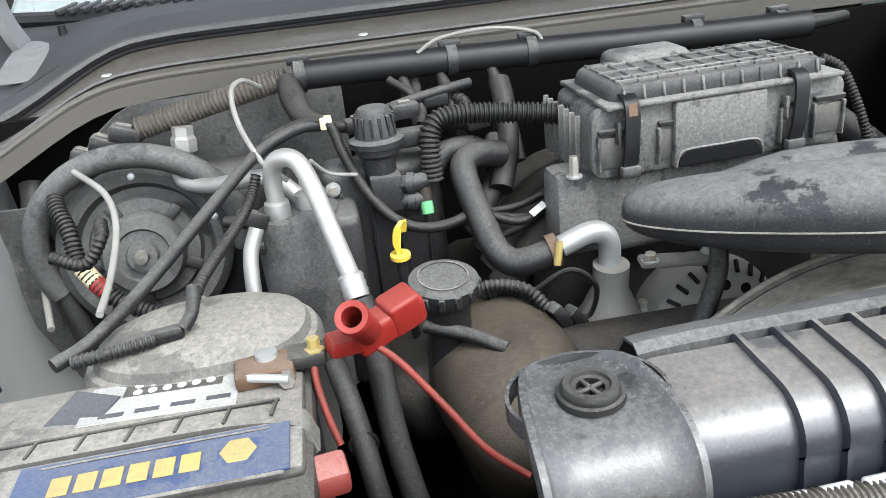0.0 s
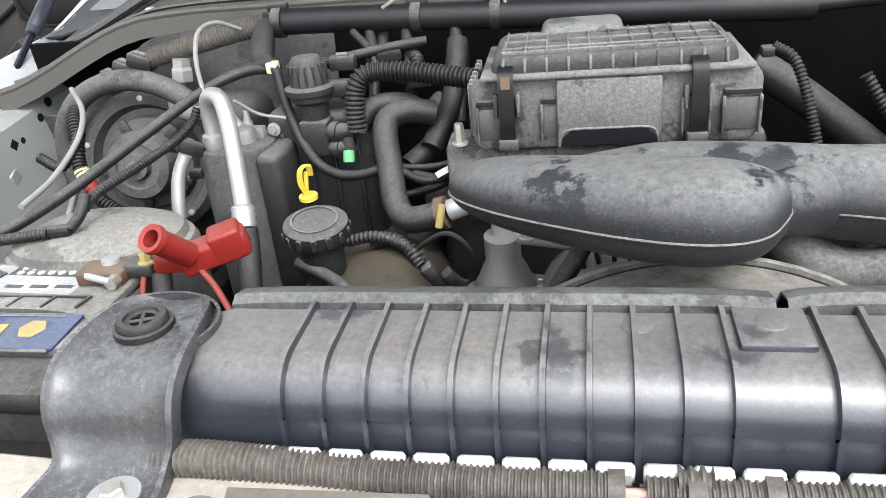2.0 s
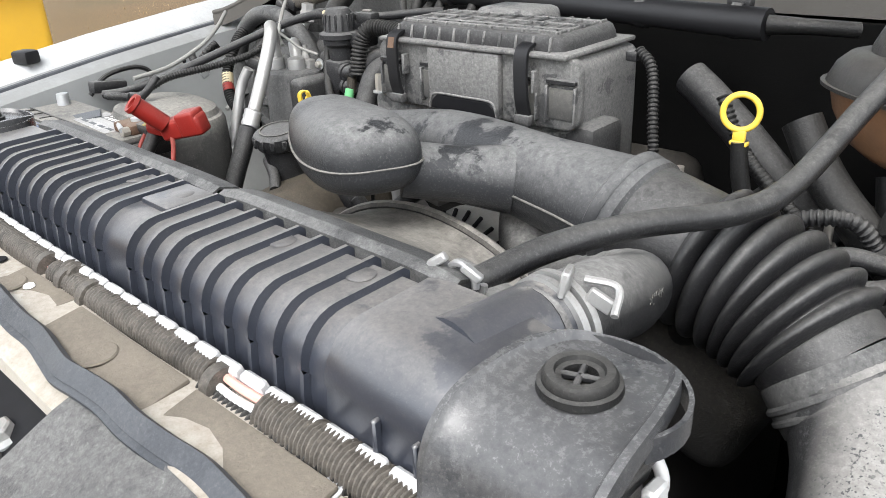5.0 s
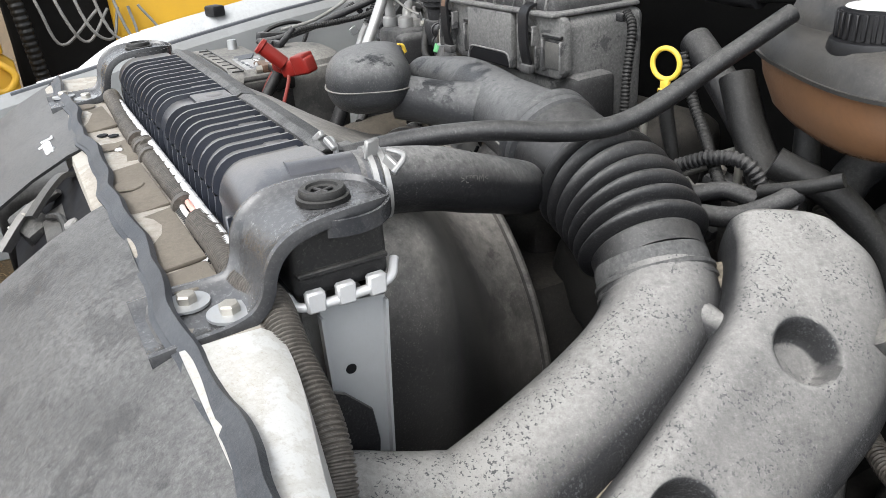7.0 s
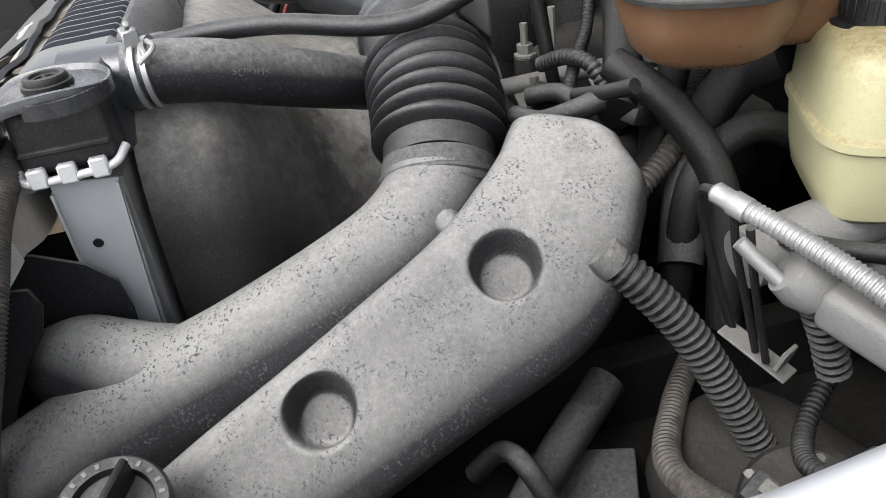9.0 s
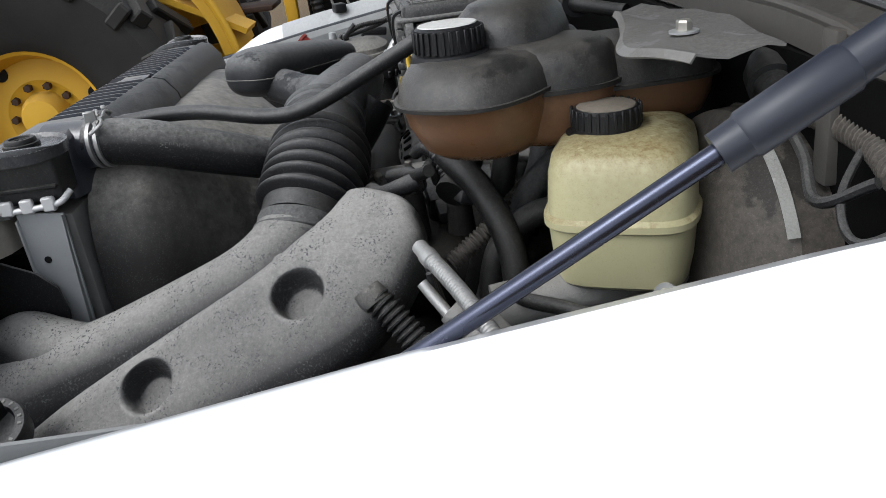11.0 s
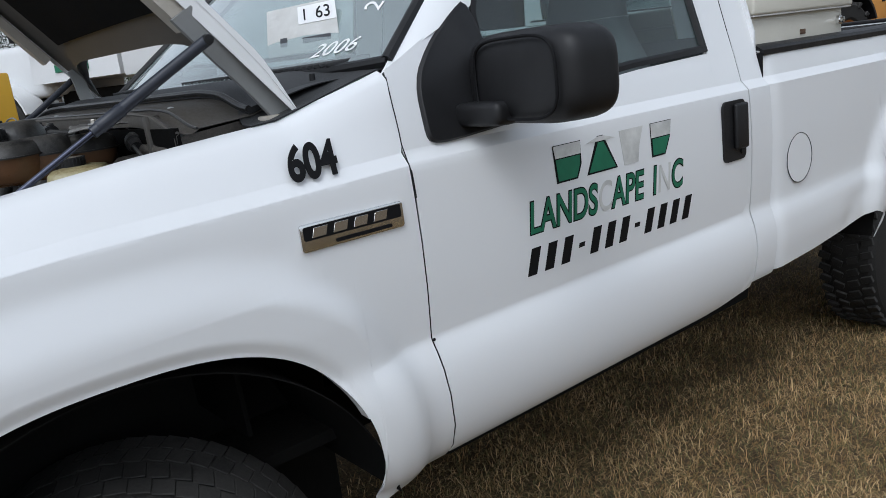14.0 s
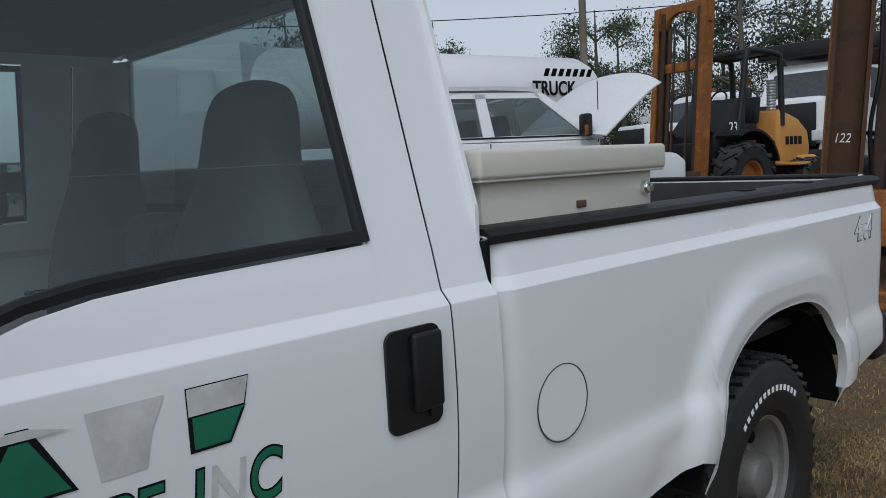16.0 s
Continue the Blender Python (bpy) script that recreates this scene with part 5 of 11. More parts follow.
def build_core_support():
    cs = part("core_support", sheet([[(x, y - (0.012 * smooth(0.425, 0.46, x) + 0.03 * smooth(0.46, 0.66, x)) * (1 if y > -0.49 else 0.62 if y > -0.51 else 0), z + 0.002 * math.sin(x * 30)) for x in np.linspace(-0.40, 0.66, 62)] for y, z in ((-0.468, 1.20), (-0.474, 1.242), (-0.480, 1.2475), (-0.50, 1.248), (-0.535, 1.248), (-0.548, 1.243), (-0.552, 1.21))], 0.002), M["paint_bay"], truck, "beige dusty core support panel")
    part("white_end_panel", sheet([[(x, y - (0.012 * smooth(0.425, 0.46, x) + 0.03 * smooth(0.46, 0.66, x)) * (1 if y > -0.49 else 0.62 if y > -0.51 else 0), z + 0.002 * math.sin(x * 30)) for x in np.linspace(0.462, 0.662, 14)] for y, z in ((-0.465, 1.20), (-0.471, 1.245), (-0.480, 1.2515), (-0.50, 1.252), (-0.537, 1.252))], 0.0015), M["worn_white"], cs, "worn white painted panel end")
    # grey raised pads along the panel
    for x0, x1 in ((-0.185, -0.075), (-0.008, 0.078), (0.085, 0.222), (0.226, 0.345), (0.345, 0.40)):
        pad = prism([(-0.5 * (x1 - x0) + 0.006, -0.018), (0.5 * (x1 - x0) - 0.002, -0.018), (0.5 * (x1 - x0) - 0.006, 0.018), (-0.5 * (x1 - x0), 0.016)], 0.004, Matrix.Translation(((x0 + x1) / 2, -0.511, 1.2475)) @ pose(0, 0, 0, 4, 0, 0), 0.0015)
        part("foam_pad", jitter(pad, 0.0015, 25), M["pad"], cs, "grey brown dusty foam pad")
    for x in (-0.195, 0.012, 0.15, 0.375):
        part("plug", lathe([(0.0, 0.0012), (0.0125, 0.001), (0.0135, 0)], (x, -0.516, 1.2525), (0, 0, 1), 24), M["pad"], cs)
    for x, y in ((-0.043, -0.503), (-0.053, -0.513)):
        part("panel_hole", lathe([(0.0, 0.0008), (0.0055, 0.0008), (0.006, 0)], (x, y, 1.2495), (0, 0, 1), 20), M["ink"], cs)
    part("white_plug", lathe([(0.0, 0.002), (0.0035, 0.0015), (0.004, 0)], (0.029, -0.507, 1.2525), (0, 0, 1), 12), M["chalk"], cs)
    for x in (-0.18, 0.075, 0.335):
        part("retainer_tab", box((x, -0.487, 1.251), (0.012, 0.022, 0.0025), 0.001, 1, (14, 0, 0)), M["galv"], cs)
    part("splash_panel", box((-0.46, -0.50, 1.10), (0.30, 0.03, 0.12), 0.02, 3), M["paint"], truck, "white headlamp panel end")
    # weatherstrip, slightly torn and wavy
    line = [(-0.405, -0.54, 1.245)]
    for x in np.linspace(-0.385, 0.62, 40):
        line.append((x, -0.531 + 0.0028 * math.sin(x * 26) + 0.0015 * math.sin(x * 71), 1.2555 + 0.0025 * math.sin(x * 33 + 1)))
    ws = thing("weatherstrip", (0, -0.531, 1.25), "wavy dark rubber weatherstrip along the nose", "weatherstrip")
    part("strip", strip_along(line, 0.011, 0.0055, (0, 0.75, 0.62)), M["seal"], ws)
    part("strip_foot", strip_along([(p[0], p[1] - 0.006, p[2] - 0.004) for p in line], 0.006, 0.003, (0, 1, 0.2)), M["seal"], ws)
    # black plastic closing panel in front, with the latch opening
    def panel(x0, x1):
        return sheet([[(x, y + 0.003 * math.sin(x * 13), z) for x in np.linspace(x0, x1, 14)] for y, z in ((-0.534, 1.249), (-0.552, 1.243), (-0.59, 1.225), (-0.64, 1.195), (-0.72, 1.14), (-0.82, 1.05))], 0.003)
    nose = thing("nose_cover", (0, -0.6, 1.2), "dusty black plastic cover over the nose", "nose cover")
    part("cover_panel", panel(-0.40, -0.012), M["plastic"], nose)
    part("cover_panel", panel(0.175, 0.62), M["plastic"], nose)
    lettering("marker_note", "7 quarts", Matrix.Translation((-0.112, -0.574, 1.2395)) @ pose(0, 0, 0, 25, 0, 2), 0.021, M["chalk"], nose, 0.001, "white marker note", 0.82, 0.3)
    # Black sheet under the latch, painted as the opening's dark depth.
    part("opening_floor", sheet(quad((-0.012, -0.545, 1.236), (0.175, -0.545, 1.236), (0.175, -0.62, 1.17), (-0.012, -0.62, 1.17)), 0.003), M["ink"], truck)
    latch = thing("hood_latch", (0.06, -0.57, 1.21), "worn dark steel hood latch with a brushed backing plate", "hood latch")
    part("backing_plate", box((0.082, -0.546, 1.232), (0.175, 0.003, 0.03), 0.001, 1, (-32, 0, 0)), M["galv"], latch)
    part("latch_hook", strip_along([(0.02, -0.555, 1.235), (0.03, -0.565, 1.238), (0.05, -0.58, 1.232), (0.065, -0.60, 1.215)], 0.014, 0.005, (0.8, 0.5, 0.2)), M["bat"], latch)
    part("latch_plate", box((0.085, -0.575, 1.212), (0.075, 0.035, 0.006), 0.002, 2, (25, 0, 0)), M["bat"], latch)
    part("latch_plate", box((0.045, -0.60, 1.20), (0.05, 0.03, 0.02), 0.006, 2, (25, 10, 20)), M["bat"], latch)
    part("latch_arm", strip_along([(0.025, -0.57, 1.222), (0.04, -0.60, 1.213), (0.07, -0.63, 1.19)], 0.02, 0.006, (0.8, -0.3, 0.4)), M["cast"], latch)
    part("latch_spring", tube([(0.05 + 0.004 * math.cos(t * 2.2), -0.585 - 0.006 * t, 1.222 - 0.003 * t + 0.004 * math.sin(t * 2.2)) for t in np.linspace(0, 6, 40)], 0.0012, 6, 2), M["steel"], latch)
    part("latch_cable", tube([(0.075, -0.585, 1.215), (0.105, -0.575, 1.222), (0.14, -0.575, 1.215), (0.17, -0.59, 1.20)], 0.0035, 8, 5), M["rubber"], latch)
    bolt("latch_bolt", (0.135, -0.566, 1.219), latch, 0.007, 0.007, 0.012, (0, -0.4, 0.9), "cast")
    part("lamp_housing", jitter(box((-0.62, -0.56, 0.98), (0.42, 0.20, 0.24), 0.04, 3), 0.004, 9), M["bat"], truck, "black lamp housing")
    part("bumper_beam", box((0, -0.9, 0.78), (1.8, 0.12, 0.3), 0.04, 3), M["paint"], truck)
    part("nose_closing", box((0, -0.80, 0.95), (1.7, 0.06, 0.3), 0.02), M["dark"], truck)


build_core_support()


def tank_section(x, grow=0.0, low=1.24):
    """Outline of the radiator's upper tank across its length."""
    y0, y1, zt = -0.467 - grow, -0.397 + grow * 0.5, 1.300 + grow
    out = [(y0, low), (y0 - 0.0005, 1.262), (y0 + 0.001, 1.275)]
    for a in np.linspace(180, 90, 8):
        out.append((y0 + 0.026 + 0.026 * math.cos(radians(a)), zt - 0.026 + 0.026 * math.sin(radians(a))))
    out += [(y1 - 0.006, zt + 0.001), (y1, zt - 0.004), (y1 + 0.001, low)]
    return [(x, y, z) for y, z in out]


def build_radiator():
    rad = thing("radiator", (0.07, -0.43, 0.72), "radiator with a dusty ribbed black plastic top tank", "radiator")
    xs = [-0.238, -0.234, -0.225] + list(np.linspace(-0.21, 0.30, 12)) + [0.305]
    rings = []
    for x in xs:
        k = {-0.238: -0.02, -0.234: -0.010, -0.225: -0.003}.get(x, 0.0)
        rings.append(tank_section(x, k))
    part("top_tank", rings_mesh(rings), M["tank"], rad, "black plastic tank with brown dust")
    for k in range(22):
        if k == 11:
            continue
        x = -0.161 + 0.0224 * k
        outer, inner = tank_section(x, 0.0042)[:-1], tank_section(x, -0.004)[:-1]
        a = [[Vector((x - 0.0014, p[1], p[2])), Vector((x + 0.0014, p[1], p[2])), Vector((x + 0.002, q[1], q[2])), Vector((x - 0.002, q[1], q[2]))] for p, q in zip(outer, inner)]
        part("rib", rings_mesh(a), M["tank"], rad)
    part("raised_pad", box((0.0855, -0.418, 1.3015), (0.036, 0.036, 0.005), 0.002), M["tank"], rad)
    for x in (0.02, 0.0855, 0.20, 0.27):
        part("ejector_mark", lathe([(0.0, 0.0006), (0.0075, 0.0006), (0.0085, 0)], (x, -0.415, 1.3010 if x != 0.0855 else 1.304), (0, 0, 1), 20), M["tank"], rad)
    # end block with the hose outlet
    block = []
    for x, g in ((0.303, -0.001), (0.306, 0.004), (0.32, 0.006), (0.36, 0.006), (0.385, 0.003), (0.398, -0.004), (0.402, -0.012)):
        block.append(tank_section(x, g))
    part("outlet_block", rings_mesh(block), M["tank"], rad)
    part("outlet_neck", tube([(0.352, -0.43, 1.282), (0.357, -0.40, 1.284), (0.362, -0.37, 1.286)], [0.028, 0.026, 0.0245], 24, 4), M["tank"], rad)
    part("small_neck", tube([(0.305, -0.402, 1.293), (0.309, -0.385, 1.295)], 0.007, 12, 3), M["tank"], rad)
    for x in (0.345, 0.37):
        part("end_rib", box((x, -0.4745, 1.262), (0.003, 0.005, 0.035), 0.001, 1), M["tank"], rad)
    # crimped header: bright tabs between the ribs
    part("header", box((0.085, -0.468, 1.2375), (0.68, 0.012, 0.008), 0.002), M["galv"], rad)
    for k in range(30):
        x = -0.1715 + 0.0224 * k
        if x > 0.385:
            break
        part("crimp_tab", box((x, -0.4765, 1.2565), (0.0185, 0.007, 0.0135), 0.0018, 1, (20, 0, 0)), M["crimp"], rad)
    part("core", box((0.085, -0.43, 0.98), (0.66, 0.05, 0.50), 0.003), M["cast"], rad)
    # side channel at the end
    outline = [(-0.449, 1.243), (-0.4035, 1.238), (-0.409, 1.09), (-0.414, 1.02), (-0.421, 1.02), (-0.424, 1.108), (-0.447, 1.118)]
    side = part("side_channel", prism(outline, 0.0035, Matrix(((0, 0, 1, 0.4335), (1, 0, 0, 0), (0, 1, 0, 0), (0, 0, 0, 1))), 0.0006, 1), M["galv"], rad, "bright galvanised side channel")
    for y0, y1 in ((-0.449, -0.447), (-0.4045, -0.4125)):
        part("channel_flange", strip_along([(0.438, y0, 1.236), (0.439, (y0 + y1) / 2, 1.17), (0.440, y1, 1.09)], 0.007, 0.0018, (1, 0, 0)), M["galv"], side)
    part("channel_hole", lathe([(0.0, 0.0006), (0.0034, 0.0006), (0.0038, 0)], (0.4372, -0.433, 1.191), (1, 0, 0), 16), M["ink"], side)
    part("dark_bracket", prism([(-0.50, 1.208), (-0.474, 1.199), (-0.443, 1.183), (-0.426, 1.164), (-0.423, 1.138), (-0.43, 1.06), (-0.50, 1.06)], 0.003, Matrix(((0, 0, 1, 0.4475), (1, 0, 0, 0), (0, 1, 0, 0), (0, 0, 0, 1))), 0.0008, 1), M["clean"], rad, "black rounded side plate")
    part("duct_bracket", prism([(-0.478, 1.203), (-0.466, 1.201), (-0.462, 1.186), (-0.470, 1.165), (-0.485, 1.148), (-0.509, 1.108), (-0.520, 1.079), (-0.530, 1.02), (-0.57, 1.02), (-0.54, 1.11)], 0.003, Matrix(((0, 0, 1, 0.50), (1, 0, 0, 0), (0, 1, 0, 0), (0, 0, 0, 1))), 0.0008, 1), M["hose"], rad, "dusty black duct bracket")
    bar = tube([(0.43, -0.466, 1.252), (0.440, -0.460, 1.247), (0.4425, -0.43, 1.2475), (0.441, -0.402, 1.25), (0.43, -0.392, 1.258)], 0.0032, 10, 5)
    hd = part("end_header", bar, M["crimp"], rad, "bright crimped end header")
    for y in (-0.452, -0.432, -0.411):
        part("header_tab", box((0.4425, y, 1.2505), (0.007, 0.0125, 0.0145), 0.0015, 1, (0, 0, 0)), M["crimp"], hd)
    part("end_tank", join(box((0.412, -0.430, 1.272), (0.048, 0.064, 0.046), 0.006, 3), box((0.414, -0.430, 1.2665), (0.052, 0.060, 0.004), 0.001, 1)), M["bat"], rad, "black tank end")


build_radiator()


def build_bracket(cx, bolts):
    br = thing("radiator_bracket", (cx, -0.5, 1.25), "black strap bracket with round rubber grommet over the radiator end", "radiator bracket", "radiator brackets")
    path = [(-0.552, 1.2485), (-0.53, 1.2505), (-0.505, 1.2515), (-0.490, 1.255), (-0.482, 1.266), (-0.478, 1.282), (-0.470, 1.294), (-0.455, 1.3015), (-0.43, 1.304), (-0.405, 1.303), (-0.392, 1.300)]
    line = spline([(0, y, z) for y, z in path], 4)
    rings = []
    for i, p in enumerate(line):
        u = i / (len(line) - 1)
        w = 0.0395 if u < 0.62 else 0.0395 * math.sqrt(max(0.03, 1 - ((u - 0.62) / 0.40) ** 2.4))
        w *= 1.0 - 0.12 * math.exp(-((u - 0.3) / 0.12) ** 2)
        tan = (line[min(i + 1, len(line) - 1)] - line[max(i - 1, 0)]).normalized()
        nrm = Vector((1, 0, 0)).cross(tan).normalized()
        ring = []
        for v, lift in ((-1, 0.0), (-0.97, 0.0045), (-0.88, 0.0048), (-0.8, 0.001), (-0.4, 0.0), (0, 0.0), (0.4, 0.0), (0.8, 0.001), (0.88, 0.0048), (0.97, 0.0045), (1, 0.0)):
            ring.append(Vector((cx + w * v, p.y, p.z)) + nrm * lift)
        ring += [Vector((cx + w * v, p.y, p.z)) - nrm * 0.003 for v in (1, 0, -1)]
        rings.append(ring)
    part("strap", rings_mesh(rings), M["strap"], br, "dusty black pressed strap", angle=50)
    # skirt round the rounded end
    skirt = [[(cx + 0.0395 * math.cos(a), -0.425 + 0.034 * math.sin(a), z) for a in np.linspace(-0.5, math.pi + 0.5, 24)] for z in (1.3045, 1.300, 1.294)]
    part("skirt", sheet(skirt, 0.002), M["strap"], br)
    g = part("grommet", lathe([(0.0, 0.003), (0.0068, 0.003), (0.0072, 0.0065), (0.0095, 0.007), (0.0102, 0.0088), (0.0135, 0.0088), (0.0147, 0.0072), (0.015, 0.0045), (0.0168, 0.0038), (0.0172, 0.0008), (0.0, 0.0)], (cx, -0.43, 1.3035), (0, 0, 1), 40), M["rubber"], br, "black rubber grommet with a cross")
    for a in (20, 110):
        part("grommet_web", box((cx, -0.43, 1.3088), (0.0165, 0.0028, 0.003), 0.0008, 1, (0, 0, a)), M["hose"], g)
    for b in bolts:
        bolt("washer", b, br)


build_bracket(-0.253, ((-0.242, -0.508, 1.2525), (-0.28, -0.532, 1.2518)))
build_bracket(0.417, ((0.402, -0.520, 1.2518), (0.431, -0.501, 1.2525)))


def build_conduit():
    c = thing("wiring_conduit", (0.05, -0.48, 1.24), "grey corrugated wiring conduit lying along the radiator", "wiring conduit")
    part("sleeve", tube([(-0.232, -0.479, 1.253), (-0.20, -0.481, 1.256), (-0.13, -0.482, 1.253), (-0.06, -0.484, 1.252), (0.006, -0.484, 1.252)], 0.0098, 14, ripple=0.0007, pitch=0.0032), M["conduit"], c, "corrugated sleeve")
    part("sleeve", tube([(0.022, -0.484, 1.2515), (0.06, -0.484, 1.2515), (0.12, -0.483, 1.2525), (0.17, -0.482, 1.252), (0.222, -0.481, 1.251)], 0.0092, 14, ripple=0.0007, pitch=0.0032), M["conduit"], c, "corrugated sleeve")
    part("sleeve", tube([(0.222, -0.488, 1.248), (0.262, -0.489, 1.247), (0.31, -0.488, 1.247), (0.345, -0.487, 1.247)], 0.006, 12, ripple=0.0009, pitch=0.004), M["rubber"], c)
    part("sleeve", tube([(0.272, -0.482, 1.2515), (0.33, -0.481, 1.252), (0.39, -0.482, 1.250), (0.43, -0.476, 1.252), (0.475, -0.479, 1.238), (0.52, -0.480, 1.216), (0.548, -0.488, 1.186), (0.563, -0.510, 1.13), (0.566, -0.53, 1.06)], 0.0108, 14, ripple=0.0008, pitch=0.003), M["conduit"], c, "corrugated sleeve")
    for x in (0.008, 0.044, 0.078, 0.232):
        part("tape_wrap", tube([(x - 0.004, -0.484, 1.2515), (x + 0.004, -0.484, 1.2515)], 0.0118, 16, 2), M["conduit"], c)
    part("sleeve_piece", tube([(0.036, -0.481, 1.2565), (0.052, -0.481, 1.2565)], 0.0075, 12, ripple=0.001, pitch=0.0042), M["conduit"], c)
    part("wire", tube([(0.012, -0.486, 1.253), (0.05, -0.487, 1.252), (0.08, -0.485, 1.253)], 0.0028, 8), M["wire_pink"], c, "bare pinkish wire")
    part("wire", tube([(0.225, -0.482, 1.257), (0.25, -0.483, 1.2565), (0.276, -0.482, 1.257)], 0.0025, 8), M["wire_pink"], c, "bare pinkish wire")
    part("wire", tube([(0.225, -0.487, 1.254), (0.25, -0.488, 1.2535), (0.276, -0.486, 1.254)], 0.0023, 8), M["label"], c, "white wire")


build_conduit()


def build_shroud():
    sh = thing("fan_shroud", (0.09, -0.36, 0.75), "dusty black plastic fan shroud behind the radiator", "fan shroud")
    def ledge(x0, x1, lift):
        return sheet([[(x, y, z + lift * (1 - abs(2 * (x - x0) / (x1 - x0) - 1) ** 8)) for x in np.linspace(x0, x1, 24)] for y, z in ((-0.398, 1.288), (-0.397, 1.300), (-0.390, 1.303), (-0.376, 1.299), (-0.362, 1.28), (-0.355, 1.25))], 0.002)
    part("upper_ledge", ledge(-0.215, 0.092, 0.002), M["grey_part"], sh)
    part("upper_ledge", ledge(0.098, 0.318, 0.004), M["grey_part"], sh)
    part("end_wing", box((0.315, -0.375, 1.286), (0.05, 0.04, 0.012), 0.005, 3, (0, 18, 10)), M["airbox"], sh)
    rings = []
    for y, v in ((-0.398, 0.0), (-0.365, 0.0), (-0.35, 0.015), (-0.335, 0.07), (-0.315, 0.24), (-0.29, 0.50), (-0.262, 0.75), (-0.235, 0.92), (-0.205, 1.0), (-0.185, 1.0)):
        ring = []
        for k in range(72):
            a = 2 * math.pi * k / 72
            c, s = math.cos(a), math.sin(a)
            sq = (0.085 + 0.325 * math.copysign(abs(c) ** 0.3, c), 0.985 + 0.285 * math.copysign(abs(s) ** 0.3, s))
            rd = (0.084 + 0.231 * c, 0.984 + 0.231 * s)
            ring.append((sq[0] * (1 - v) + rd[0] * v, y, sq[1] * (1 - v) + rd[1] * v))
        rings.append(ring)
    part("funnel", rings_mesh(rings, cap=False), M["shroud"], sh, "smooth dusty shroud funnel", angle=60)
    lip = [(0.084 + 0.233 * math.cos(t), -0.185, 0.984 + 0.233 * math.sin(t)) for t in [2 * math.pi * k / 60 for k in range(61)]]
    part("funnel_lip", tube(lip, 0.005, 8, 1), M["shroud"], sh)


build_shroud()


# ---- engine bay: air intake ----
def build_intake():
    it = thing("air_intake_tube", (0.2, -0.15, 1.2), "dusty grey molded air intake tube with resonator and black bellows", "intake tube")
    rm = Matrix.Translation((-0.0036, -0.2105, 1.2808)) @ pose(0, 0, 0, 0, -4.7, -27.9)

    def ring_at(u, grow=0.0, count=44):
        """A section of the resonator: wider and deeper towards its blunt end, slightly bowed."""
        r = (1 - abs(u) ** 3.3) ** (1 / 3.3) * (1 + 0.24 * u)
        return [rm @ Vector((0.139 * u, (0.0435 * r + grow) * math.copysign(abs(math.cos(t)) ** 0.7, math.cos(t)) + 0.010 * u * u, (0.0315 * r + grow) * math.copysign(abs(math.sin(t)) ** 0.83, math.sin(t)))) for t in [2 * math.pi * k / count for k in range(count)]]
    stops = [math.copysign(abs(math.cos(t)) ** (2 / 3.3), -math.cos(t)) for t in np.linspace(0.05, math.pi - 0.05, 40)]
    part("resonator", rings_mesh([ring_at(u) for u in stops]), M["intake"], it, "rounded grey resonator chamber", angle=70)
    front = [(ring_at(u, 0.0006)[22] + Vector((0, 0, -0.004 * (1 + 0.24 * u)))) for u in stops]
    rear = [(ring_at(u, 0.0006)[0] + Vector((0, 0, -0.004 * (1 + 0.24 * u)))) for u in reversed(stops)]
    part("mold_seam", tube(front + rear + front[:1], 0.0011, 6, 2), M["bat_top"], it)
    part("resonator_neck", tube([(0.10, -0.225, 1.272), (0.13, -0.19, 1.264), (0.165, -0.16, 1.258)], [0.024, 0.024, 0.030], 20, 4), M["intake"], it)
    duct = [(-0.035, -0.125, 1.250), (0.05, -0.117, 1.255), (0.12, -0.130, 1.257), (0.185, -0.144, 1.2565), (0.232, -0.149, 1.254), (0.275, -0.153, 1.250)]
    part("duct", tube(duct, [0.030, 0.036, 0.0375, 0.038, 0.041, 0.0455], 28, 8), M["intake"], it, angle=70)
    part("duct_seam", tube([(p[0] - 0.004, p[1] - r - 0.0004, p[2] - 0.003) for p, r in zip(duct[1:], (0.0355, 0.037, 0.0375, 0.0405, 0.045))], 0.0012, 6, 6), M["bat_top"], it)
    a = Vector((0.276, -0.153, 1.250))
    ax = Vector((0.92, -0.06, -0.30)).normalized()
    part("coupling", lathe([(0.046, -0.014), (0.0495, -0.012), (0.0495, -0.005), (0.048, -0.003), (0.0495, -0.001), (0.0495, 0.006), (0.046, 0.010)], a, ax, 40), M["intake"], it)
    path = [a, (0.305, -0.154, 1.243), (0.345, -0.155, 1.232), (0.385, -0.159, 1.220), (0.415, -0.166, 1.206), (0.440, -0.174, 1.189)]

    def ridges(u):
        if 0.34 < u < 0.88:
            k = (u - 0.34) / 0.54 * 7
            return 0.0125 * abs(math.sin(math.pi * k)) ** 0.75 - 0.003
        return 0.0
    part("bellows", tube(path, [0.046, 0.0465, 0.047, 0.047, 0.0455, 0.0445], 48, 36, wave=ridges), M["clean"], it, "black rubber bellows", angle=70)
    n2 = Vector((0.62, -0.20, -0.66)).normalized()
    b = Vector((0.438, -0.174, 1.190))
    part("collar", lathe([(0.044, -0.006), (0.0455, -0.002), (0.0455, 0.008), (0.048, 0.010), (0.048, 0.0125), (0.0462, 0.014), (0.0462, 0.0165), (0.048, 0.018), (0.048, 0.0205), (0.0455, 0.022), (0.045, 0.03)], b, n2, 48), M["grey_part"], it, "grey dusty collar with clamp rings", angle=50)
